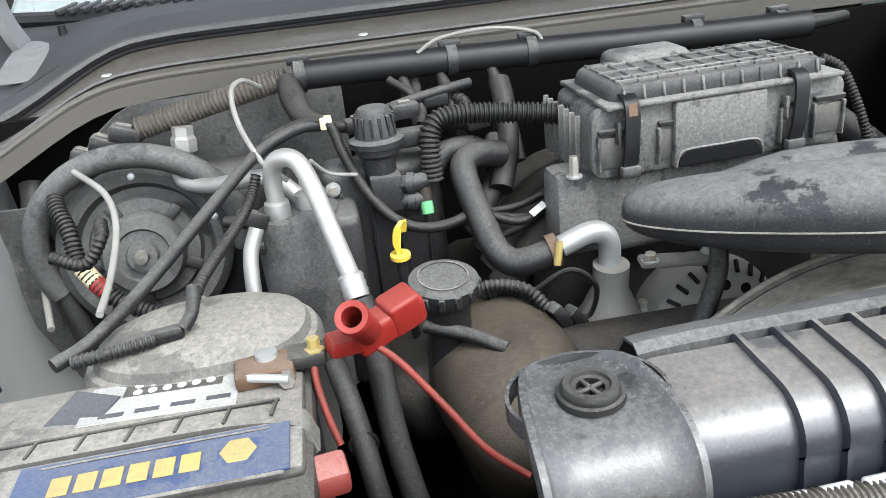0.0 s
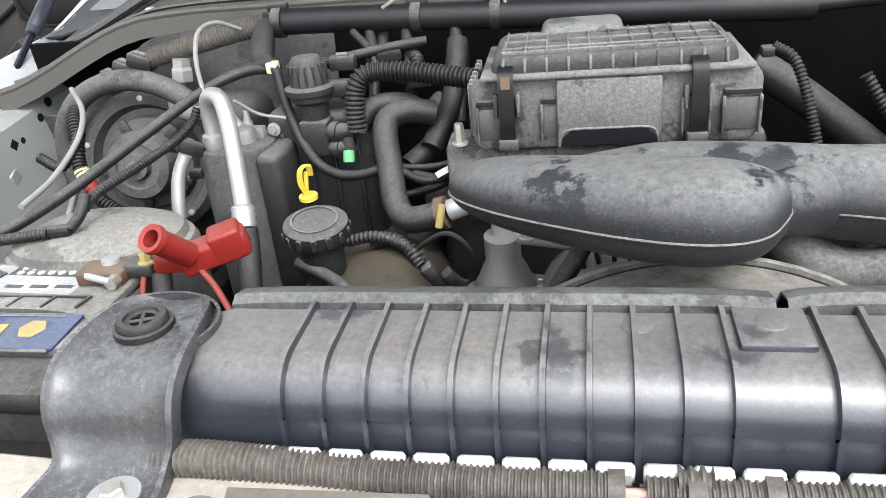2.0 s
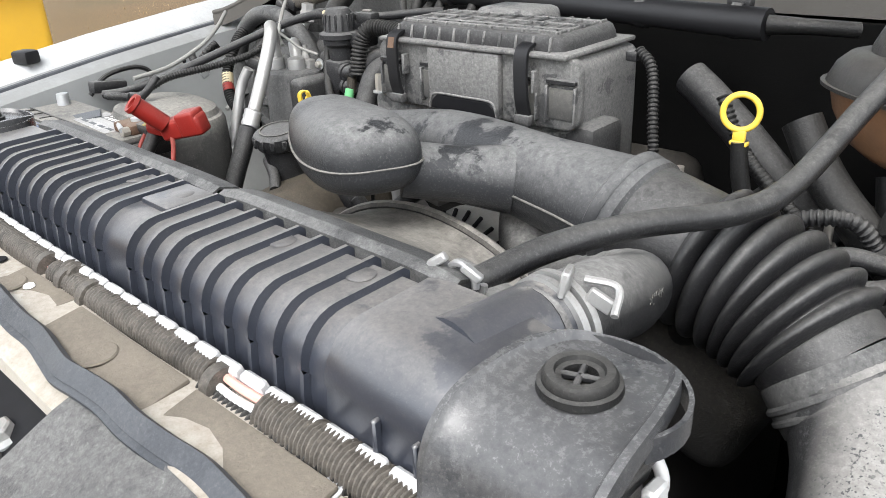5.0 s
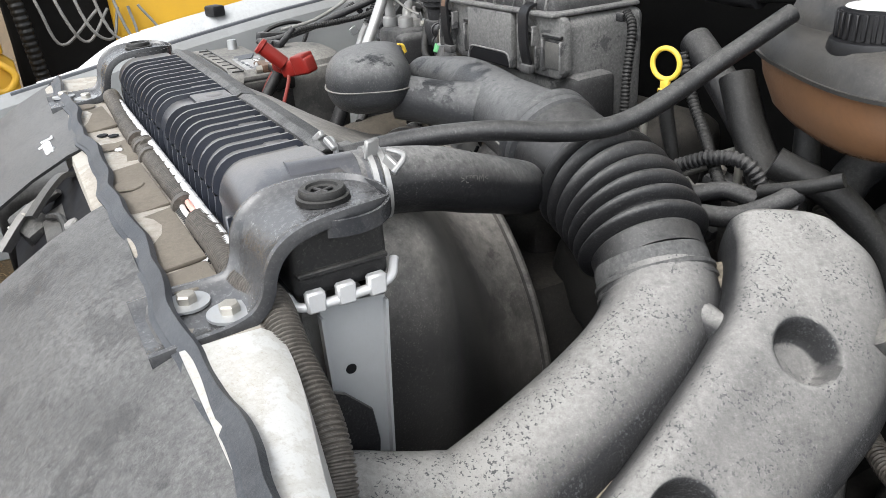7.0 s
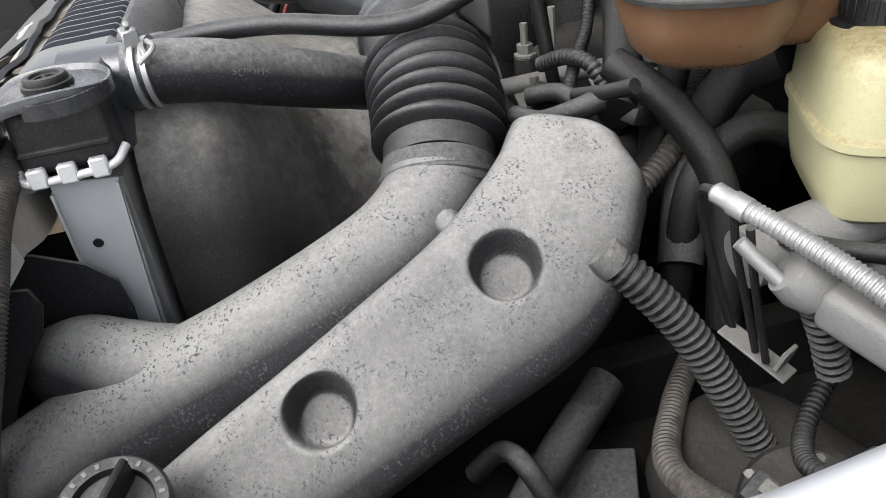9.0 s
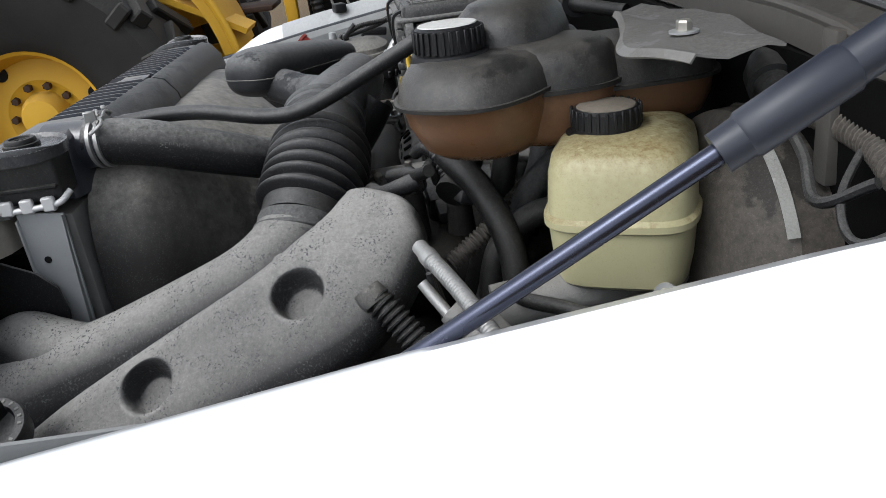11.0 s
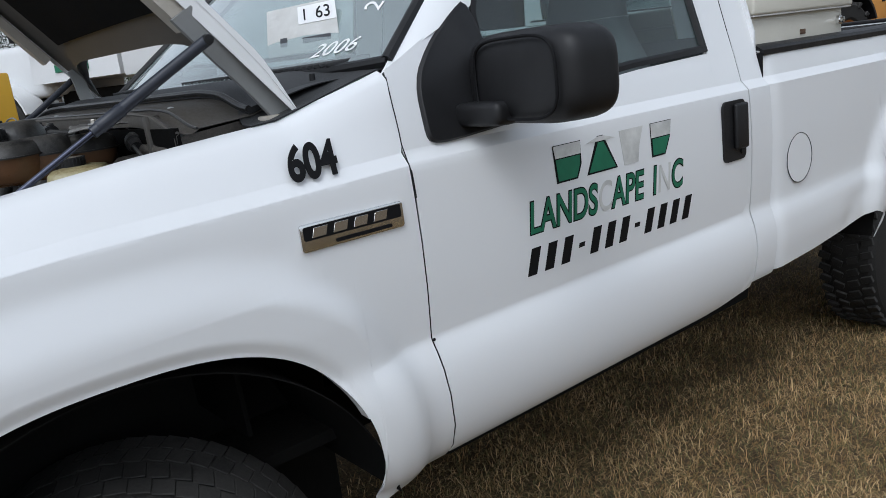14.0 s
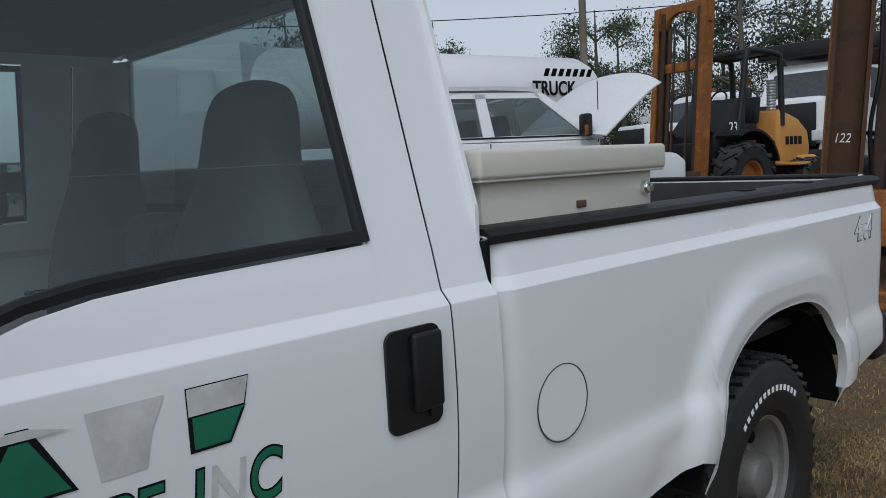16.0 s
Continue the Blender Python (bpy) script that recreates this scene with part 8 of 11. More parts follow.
def build_accumulator():
    a = thing("accumulator", (-0.405, 0.03, 1.05), "dusty black air conditioning accumulator with bright aluminium pipes", "accumulator")
    part("canister", lathe([(0.046, 0.0), (0.046, 0.195), (0.043, 0.203), (0.036, 0.206), (0.0, 0.207)], (-0.408, 0.035, 1.05), (0, 0, 1), 44), M["grey_part"], a, "black insulated canister")
    part("canister_flat", box((-0.360, 0.03, 1.15), (0.03, 0.07, 0.20), 0.01, 3), M["plastic"], a)
    for x, y in ((-0.425, 0.015), (-0.395, 0.03)):
        part("port_collar", lathe([(0.0, 0), (0.0125, 0), (0.0135, 0.006), (0.0125, 0.016), (0.010, 0.018), (0.0, 0.019)], (x, y, 1.255), (0, 0, 1), 24), M["alu"], a)
    part("service_port", join(lathe([(0.006, 0), (0.006, 0.018), (0.004, 0.022), (0.003, 0.032), (0.0, 0.032)], (-0.398, 0.05, 1.255), (0, 0, 1), 14), box((-0.385, 0.045, 1.262), (0.018, 0.012, 0.014), 0.002)), M["cast"], a)
    part("pipe", tube([(-0.425, 0.016, 1.262), (-0.425, 0.016, 1.29), (-0.421, 0.012, 1.310), (-0.409, 0.003, 1.319), (-0.396, -0.006, 1.315), (-0.386, -0.020, 1.295), (-0.376, -0.042, 1.262), (-0.366, -0.066, 1.228), (-0.361, -0.078, 1.212)], 0.0092, 18, 8), M["alu"], a, "bright bent aluminium pipe")
    part("pipe_crimp", lathe([(0.0115, 0.0), (0.013, 0.003), (0.012, 0.007), (0.013, 0.010), (0.012, 0.014), (0.013, 0.018), (0.012, 0.024), (0.0, 0.024)], (-0.364, -0.072, 1.220), (0.15, -0.5, -0.75), 24), M["alu"], a, "crimped ferrule")
    part("pipe", tube([(-0.528, 0.160, 1.31), (-0.535, 0.150, 1.288), (-0.532, 0.132, 1.272), (-0.505, 0.112, 1.268), (-0.47, 0.085, 1.276), (-0.44, 0.062, 1.284), (-0.42, 0.048, 1.28), (-0.40, 0.036, 1.262)], 0.0088, 16, 8), M["alu"], a, "bright bent aluminium pipe")
    part("pipe_nut", lathe([(0.010, 0.0), (0.0145, 0.002), (0.0145, 0.016), (0.012, 0.020), (0.012, 0.03), (0.0, 0.03)], (-0.528, 0.158, 1.296), (0.1, 0.1, 1), 6), M["cast"], a, angle=20)
    part("pipe", tube([(-0.445, -0.02, 1.26), (-0.455, -0.03, 1.235), (-0.458, -0.045, 1.19), (-0.456, -0.06, 1.15)], 0.0075, 14, 6), M["alu"], a)
    part("side_clip", box((-0.452, 0.005, 1.228), (0.016, 0.01, 0.012), 0.002), M["plastic"], a)
    h = hose("air_conditioning_hose", [(-0.358, -0.088, 1.200), (-0.354, -0.102, 1.178), (-0.350, -0.125, 1.14), (-0.345, -0.155, 1.08), (-0.33, -0.19, 1.0)], 0.0125, "dusty black air conditioning hose", "hose")
    cover = thing("valve_cover_box", (-0.315, 0.085, 1.06), "black plastic cover behind the accumulator", "cover")
    part("cover_body", jitter(box((-0.315, 0.085, 1.17), (0.13, 0.06, 0.22), 0.012, 3), 0.002, 20), M["plastic"], cover)
    for x in (-0.36, -0.33, -0.30, -0.27):
        part("cover_rib", box((x, 0.0535, 1.17), (0.004, 0.006, 0.17), 0.001, 1), M["plastic"], cover)
    for x, z in ((-0.368, 1.262), (-0.262, 1.262), (-0.262, 1.09)):
        bolt("cover_bolt", (x, 0.053, z), cover, 0.005, 0.006, 0.008, (0, -1, 0))


build_accumulator()


def build_lines():
    hose("vacuum_line", [(-0.60, -0.175, 1.232), (-0.575, -0.150, 1.236), (-0.54, -0.10, 1.252), (-0.49, -0.03, 1.283), (-0.44, 0.04, 1.313), (-0.40, 0.07, 1.326), (-0.364, 0.076, 1.328)], 0.0062, "long black line running diagonally to the bulkhead", "hose", 12)
    hose("vacuum_line", [(-0.585, -0.175, 1.232), (-0.55, -0.175, 1.236), (-0.52, -0.17, 1.238)], 0.0052, "thin corrugated line over the dome", "hose", 10, ripple=0.0007, pitch=0.004)
    hose("sensor_line", [(-0.492, -0.150, 1.252), (-0.485, -0.125, 1.262), (-0.47, -0.07, 1.268), (-0.455, -0.02, 1.275), (-0.445, 0.01, 1.287), (-0.44, 0.02, 1.30)], 0.005, "thin wrapped sensor line", "rubber", 10, ripple=0.0005, pitch=0.004)
    h = hose("fuel_line", [(-0.43, 0.075, 1.318), (-0.39, 0.078, 1.33), (-0.362, 0.072, 1.328), (-0.352, 0.06, 1.30), (-0.335, 0.04, 1.262), (-0.31, 0.02, 1.232), (-0.28, 0.01, 1.22), (-0.245, 0.01, 1.222), (-0.215, 0.015, 1.235)], 0.0058, "black line with a cream clip dropping to the engine", "rubber", 12)
    part("line_clip", box((-0.364, 0.074, 1.329), (0.013, 0.014, 0.013), 0.002), M["cream"], h, "cream plastic clip")
    hose("ground_wire", [(-0.43, 0.15, 1.36), (-0.445, 0.12, 1.375), (-0.455, 0.09, 1.37), (-0.45, 0.06, 1.34), (-0.43, 0.03, 1.305), (-0.41, 0.02, 1.29)], 0.0028, "thin grey wire arching over the pipes", "wire", 8)
    hose("wire_harness", [(-0.575, 0.178, 1.326), (-0.54, 0.177, 1.333), (-0.50, 0.174, 1.342), (-0.45, 0.168, 1.353), (-0.40, 0.168, 1.362)], 0.0125, "dusty corrugated harness along the bulkhead", "conduit", 12, ripple=0.0011, pitch=0.005)
    hose("wire_harness", [(-0.64, 0.18, 1.298), (-0.668, 0.150, 1.287), (-0.664, 0.110, 1.272), (-0.650, 0.082, 1.250), (-0.643, 0.062, 1.222), (-0.630, 0.050, 1.203), (-0.605, 0.038, 1.178), (-0.56, 0.03, 1.155)], 0.0085, "corrugated harness loop beside the blower", "rubber", 12, ripple=0.001, pitch=0.005)
    t = hose("taped_branch", [(-0.640, 0.058, 1.215), (-0.628, 0.049, 1.200)], 0.0098, "taped harness joint, cream and red", "cream", 12)
    part("red_tape", tube([(-0.628, 0.049, 1.200), (-0.618, 0.044, 1.190)], 0.0098, 12, 2), M["red"], t)
    for k, (p, r) in enumerate((((-0.615, 0.178, 1.312), (0, 24, 0)), ((-0.590, 0.176, 1.322), (0, 20, 0)), ((-0.640, 0.180, 1.299), (0, 26, 0)))):
        c = thing("wire_connector", p, "dusty black wiring connector", "connector", "bulkhead connectors")
        part("plug", box(p, (0.035, 0.022, 0.018), 0.003, 2, r), M["plastic"], c)
        part("latch", box((p[0], p[1], p[2] + 0.010), (0.018, 0.010, 0.005), 0.001, 1, r), M["bat_top"], c)
    hose("wrapped_harness", [(-0.40, 0.16, 1.36), (-0.395, 0.13, 1.345), (-0.385, 0.10, 1.33), (-0.365, 0.085, 1.325)], [0.012, 0.015, 0.013, 0.008], "taped black wire bundle", "rubber", 12)
    r = thing("wiring_trough", (-0.08, 0.17, 1.34), "long black wiring trough across the bulkhead", "wiring trough")
    part("trough", tube([(-0.393, 0.172, 1.362), (-0.30, 0.171, 1.3605), (-0.08, 0.168, 1.354), (0.10, 0.165, 1.349), (0.235, 0.162, 1.3455)], [0.0165, 0.016, 0.0165, 0.0155, 0.0165], 18, 4), M["gloss"], r)
    for x in (-0.385, -0.21, -0.115, 0.09, 0.20):
        z = 1.362 - (x + 0.393) * 0.0265
        part("trough_clip", join(lathe([(0.0165, -0.006), (0.019, -0.006), (0.019, 0.006), (0.0165, 0.006)], (x, 0.17, z), (1, 0, -0.03), 20), box((x, 0.172, z + 0.018), (0.026, 0.012, 0.010), 0.002)), M["plastic"], r)
    part("loose_wire", tube([(-0.25, 0.16, 1.372), (-0.22, 0.165, 1.385), (-0.16, 0.168, 1.388), (-0.11, 0.165, 1.378), (-0.10, 0.16, 1.36)], 0.0022, 8), M["wire"], r, "thin pale wire")
    part("trough_end", tube([(0.235, 0.162, 1.3455), (0.27, 0.17, 1.345), (0.31, 0.20, 1.34)], [0.010, 0.008, 0.008], 12, 4), M["rubber"], r)
    for x in (-0.27, -0.225, -0.165):
        hose("injector_lead", [(x, 0.165, 1.345), (x + 0.004, 0.15, 1.325), (x + 0.01, 0.12, 1.29), (x + 0.012, 0.09, 1.25)], [0.006, 0.009, 0.007, 0.006], "black wire drop from the trough", "rubber", 10)
    hose("breather_pipe", [(-0.16, 0.15, 1.33), (-0.16, 0.13, 1.31), (-0.165, 0.10, 1.27), (-0.185, 0.06, 1.23)], 0.0135, "dark rubber pipe below the trough", "rubber")


build_lines()


def build_engine():
    e = thing("engine", (0.0, 0.0, 0.6), "grimy engine with tan stained valve cover", "engine")
    part("block", jitter(box((0.02, 0.05, 0.88), (0.52, 0.50, 0.42), 0.03, 2), 0.01, 9), M["engine"], e)
    part("valve_cover", jitter(pillow((-0.222, -0.085, 1.075), (0.075, 0.14, 0.085), 32, 24, 2.6, (0, -16, 0)), 0.006, 16), M["tan"], e, "oil stained brown timing cover")
    part("valve_cover", jitter(box((-0.28, 0.02, 1.07), (0.13, 0.22, 0.09), 0.03, 4, (0, -24, 0)), 0.004, 14), M["engine"], e)
    part("valve_cover", jitter(box((0.30, 0.02, 1.08), (0.15, 0.30, 0.10), 0.03, 4, (0, 24, 0)), 0.004, 14), M["engine"], e)
    part("front_cover", jitter(box((-0.02, -0.10, 1.0), (0.46, 0.06, 0.26), 0.03, 3), 0.006, 14), M["engine"], e)
    part("intake_manifold", jitter(box((0.0, 0.10, 1.13), (0.34, 0.22, 0.12), 0.03, 3), 0.006, 14), M["engine"], e)
    for k in range(4):
        part("runner", tube([(-0.20, 0.02 + 0.05 * k, 1.13), (-0.12, 0.03 + 0.05 * k, 1.20), (-0.02, 0.05 + 0.05 * k, 1.21)], 0.02, 14, 6), M["engine"], e)
    # oil filler
    o = part("filler_neck", tube([(-0.279, -0.092, 1.19), (-0.277, -0.088, 1.15), (-0.275, -0.08, 1.10)], [0.024, 0.021, 0.026], 24, 4), M["plastic"], e)
    cap = part("oil_cap", lathe([(0.0, 0.010), (0.026, 0.010), (0.033, 0.007), (0.034, 0.0), (0.031, -0.010), (0.024, -0.014), (0.0, -0.014)], (-0.279, -0.092, 1.203), (0.05, -0.15, 1), 40), M["plastic"], e, "black oil filler cap with a raised oval")
    part("cap_oval", lathe([(0.0225, 0.0), (0.0242, 0.0008), (0.0242, 0.0016), (0.0225, 0.0016), (0.0225, 0.0)], (-0.279, -0.0938, 1.2128), (0.05, -0.15, 1), 36), M["bat_top"], cap)
    for k in range(14):
        a = 2 * math.pi * k / 14
        part("cap_grip", box((-0.279 + 0.0335 * math.cos(a), -0.092 + 0.0335 * math.sin(a), 1.199), (0.004, 0.006, 0.012), 0.001, 1, (0, 0, math.degrees(a))), M["plastic"], cap)
    # alternator with slotted end
    al = thing("alternator", (0.045, -0.09, 1.02), "cast aluminium alternator with vent slots", "alternator")
    oa, ax = Vector((0.015, -0.080, 1.093)), Vector((0.05, -1.0, 0.25)).normalized()
    part("alternator_body", lathe([(0.0, 0.012), (0.02, 0.012), (0.03, 0.004), (0.058, 0.0), (0.07, -0.012), (0.074, -0.03), (0.074, -0.09), (0.0, -0.09)], oa, ax, 44), M["cast"], al)
    q = Vector((0, 0, 1)).rotation_difference(ax)
    for k in range(24):
        a = 2 * math.pi * k / 24
        part("vent_slot", moved(box((0, 0, 0), (0.015, 0.0045, 0.004), 0.001, 1), Matrix.Translation(oa + q @ Vector((0.0645 * math.cos(a), 0.0645 * math.sin(a), -0.004))) @ q.to_matrix().to_4x4() @ Matrix.Rotation(a, 4, "Z") @ pose(0, 0, 0, 0, 35, 0)), M["ink"], al)
        if k % 2 == 0:
            part("vent_hole", lathe([(0.0, 0.0008), (0.0055, 0.0008), (0.006, 0)], oa + q @ Vector((0.045 * math.cos(a), 0.045 * math.sin(a), 0.002)), ax, 12), M["ink"], al)
    br = thing("alternator_bracket", (-0.05, -0.07, 1.17), "grey alternator bracket with two bolts", "bracket")
    part("arm", jitter(box((-0.035, -0.075, 1.178), (0.085, 0.022, 0.008), 0.003, 2, (0, 3, -8)), 0.001, 40), M["cast"], br)
    for x in (-0.068, -0.005):
        bolt("bracket_bolt", (x, -0.075, 1.182), br, 0.006, 0.008, 0.009)
    # thermostat housing with elbow
    th = thing("thermostat_housing", (-0.097, -0.035, 1.08), "cast aluminium thermostat housing with metal elbow", "thermostat housing")
    part("housing", lathe([(0.036, 0.0), (0.036, 0.02), (0.03, 0.03), (0.024, 0.045), (0.019, 0.055), (0.019, 0.085), (0.0, 0.085)], (-0.097, -0.035, 1.085), (0, -0.1, 1), 28), M["cast"], th)
    part("housing_foot", box((-0.097, -0.04, 1.095), (0.09, 0.05, 0.022), 0.008, 3, (0, 0, 15)), M["cast"], th)
    for d in (-0.038, 0.038):
        bolt("housing_bolt", (-0.097 + d, -0.045 + d * 0.25, 1.106), th, 0.006, 0.008, 0.009)
    part("elbow", tube([(-0.097, -0.038, 1.165), (-0.097, -0.039, 1.19), (-0.104, -0.040, 1.204), (-0.12, -0.041, 1.208), (-0.15, -0.042, 1.198)], 0.0115, 16, 7), M["galv"], th, "dull metal elbow")
    h = hose("heater_hose", [(-0.155, -0.042, 1.196), (-0.175, -0.042, 1.190), (-0.198, -0.036, 1.186), (-0.213, -0.02, 1.198), (-0.222, 0.008, 1.228), (-0.229, 0.03, 1.258), (-0.226, 0.046, 1.272), (-0.205, 0.06, 1.275), (-0.18, 0.07, 1.268)], 0.0145, "curved black heater hose with a steel clamp", "hose", 18)
    worm_clamp((-0.158, -0.042, 1.1955), (1, 0, 0.2), 0.0155, h, "rust")
    part("clamp_screw", lathe([(0.0, 0.012), (0.004, 0.012), (0.004, -0.012), (0.0, -0.012)], (-0.157, -0.058, 1.199), (0.2, 0.2, 1), 10), M["gold"], h)
    hose("corrugated_breather", [(-0.262, 0.035, 1.262), (-0.262, 0.04, 1.29), (-0.258, 0.046, 1.312), (-0.245, 0.052, 1.322), (-0.215, 0.055, 1.322), (-0.17, 0.05, 1.318), (-0.105, 0.035, 1.311)], 0.0105, "black corrugated breather hose to the air filter box", "rubber", 14, ripple=0.0012, pitch=0.005)
    # regulator stack
    s = thing("pressure_regulator", (-0.31, 0.055, 1.24), "black finned regulator on a manifold of black fittings", "regulator")
    part("regulator_body", lathe([(0.016, 0.0), (0.018, 0.03), (0.024, 0.035), (0.024, 0.041), (0.029, 0.043), (0.029, 0.049), (0.022, 0.052), (0.018, 0.078), (0.015, 0.082), (0.0, 0.083)], (-0.315, 0.052, 1.262), (0, 0, 1), 28), M["plastic"], s)
    for k in range(14):
        a = 2 * math.pi * k / 14
        part("regulator_fin", box((-0.315 + 0.02 * math.cos(a), 0.052 + 0.02 * math.sin(a), 1.326), (0.004, 0.003, 0.022), 0.0006, 1, (0, 0, math.degrees(a))), M["plastic"], s)
    part("regulator_block", jitter(box((-0.312, 0.045, 1.255), (0.034, 0.03, 0.04), 0.004), 0.0015, 60), M["plastic"], s)
    for z in (1.262, 1.243):
        part("fitting", tube([(-0.30, 0.04, z), (-0.285, 0.035, z), (-0.268, 0.032, z + 0.003)], [0.008, 0.0105, 0.008], 14, 4), M["plastic"], s)
        part("fitting_collar", lathe([(0.009, -0.004), (0.012, -0.004), (0.012, 0.004), (0.009, 0.004)], (-0.286, 0.035, z), (1, -0.3, 0), 16), M["plastic"], s)
    part("side_arm", box((-0.28, 0.06, 1.305), (0.05, 0.022, 0.018), 0.004, 2), M["plastic"], s)
    part("valve_stem", tube([(-0.273, 0.034, 1.262), (-0.273, 0.031, 1.248), (-0.273, 0.029, 1.236)], 0.0068, 12, 3), M["tan"], s)
    part("green_cap", lathe([(0.0, 0.0), (0.0062, 0.0), (0.0066, 0.004), (0.0066, 0.013), (0.005, 0.014), (0.0, 0.014)], (-0.273, 0.0275, 1.2425), (0, -0.35, -1), 14), M["green"], s, "green valve cap")
    # yellow dipsticks
    d = thing("oil_dipstick", (-0.305, -0.02, 1.15), "yellow flat oil dipstick handle", "dipstick")
    part("handle", join(lathe([(0.0, 0), (0.0105, 0), (0.0105, 0.004), (0.0, 0.0045)], (-0.311, -0.02, 1.205), (0, -0.1, 1), 20), box((-0.311, -0.02, 1.222), (0.0045, 0.005, 0.03), 0.001, 1, (0, 8, 0)), strip_along([(-0.311, -0.02, 1.21), (-0.3145, -0.026, 1.225), (-0.311, -0.03, 1.242), (-0.304, -0.024, 1.245), (-0.305, -0.018, 1.232)], 0.006, 0.003, (1, 0.2, 0))), M["yellow"], d)
    part("dipstick_tube", tube([(-0.311, -0.02, 1.205), (-0.309, -0.018, 1.16), (-0.30, -0.01, 1.05)], 0.005, 10, 3), M["plastic"], d)
    d = thing("transmission_dipstick", (0.31, -0.04, 1.2), "yellow ring dipstick handle on a black tube", "dipstick")
    ring = [(0.3035 + 0.0135 * math.cos(t), -0.040 + 0.004 * math.cos(t), 1.310 + 0.0145 * math.sin(t)) for t in np.linspace(0, 2 * math.pi, 30)]
    part("ring_handle", join(tube(ring, 0.0026, 10, 2), box((0.304, -0.040, 1.291), (0.011, 0.005, 0.010), 0.002, 2), box((0.3045, -0.040, 1.2845), (0.015, 0.007, 0.004), 0.001, 1)), M["yellow"], d)
    part("dipstick_tube", tube([(0.3045, -0.040, 1.286), (0.309, -0.038, 1.25), (0.323, -0.03, 1.18), (0.326, 0.0, 1.05)], [0.0068, 0.0075, 0.006, 0.006], 12, 5), M["rubber"], d)
    hose("cold_air_hose", [(0.17, 0.135, 1.290), (0.20, 0.128, 1.272), (0.25, 0.118, 1.235), (0.31, 0.10, 1.185), (0.36, 0.06, 1.12)], 0.019, "wide dusty black hose beside the air filter box", "hose", 20)
    hose("engine_harness", [(-0.235, -0.05, 1.165), (-0.21, -0.055, 1.17), (-0.185, -0.065, 1.155), (-0.17, -0.075, 1.125), (-0.16, -0.08, 1.09)], 0.0075, "corrugated harness down the engine front", "hose", 12, ripple=0.0008, pitch=0.005)
    for p, r in (((-0.165, -0.08, 1.14), (0, 60, 20)), ((-0.145, -0.072, 1.13), (0, 55, 25)), ((-0.16, -0.078, 1.115), (0, 65, 15))):
        c = thing("wire_connector", p, "black wiring connector on the engine front", "connector", "engine connectors")
        part("plug", box(p, (0.034, 0.016, 0.013), 0.003, 2, r), M["plastic"], c)
    hose("coil_lead", [(-0.19, -0.06, 1.16), (-0.15, -0.07, 1.185), (-0.125, -0.075, 1.165), (-0.13, -0.07, 1.13), (-0.15, -0.07, 1.135)], 0.0028, "thin black looped wire beside the alternator", "rubber", 8)
    hose("ignition_lead", [(-0.215, 0.01, 1.225), (-0.18, 0.0, 1.215), (-0.15, 0.01, 1.225), (-0.12, 0.03, 1.26)], 0.005, "black lead across the engine", "rubber", 10)
    hose("ignition_lead", [(-0.20, 0.02, 1.215), (-0.16, 0.02, 1.21), (-0.13, 0.03, 1.235), (-0.11, 0.05, 1.27)], 0.005, "black lead across the engine", "rubber", 10)
    part("lead_tag", box((-0.16, -0.0, 1.2255), (0.02, 0.008, 0.001), 0.0003, 1, (30, -20, 25)), M["label"], e)
    hose("alternator_cable", [(0.0, -0.08, 1.20), (-0.02, -0.12, 1.18), (-0.055, -0.15, 1.13), (-0.07, -0.16, 1.08)], 0.009, "grey cable sleeve beside the alternator", "hose", 12)
    hose("fuel_rail_bolt", [(-0.12, 0.0, 1.19), (-0.12, 0.0, 1.235)], 0.004, "upright steel stud bolt on the engine", "steel", 8, category="stud")
    hose("fuel_rail_bolt", [(0.235, 0.0, 1.19), (0.235, 0.0, 1.24)], 0.004, "upright steel stud bolt on the engine", "steel", 8, category="stud")


build_engine()


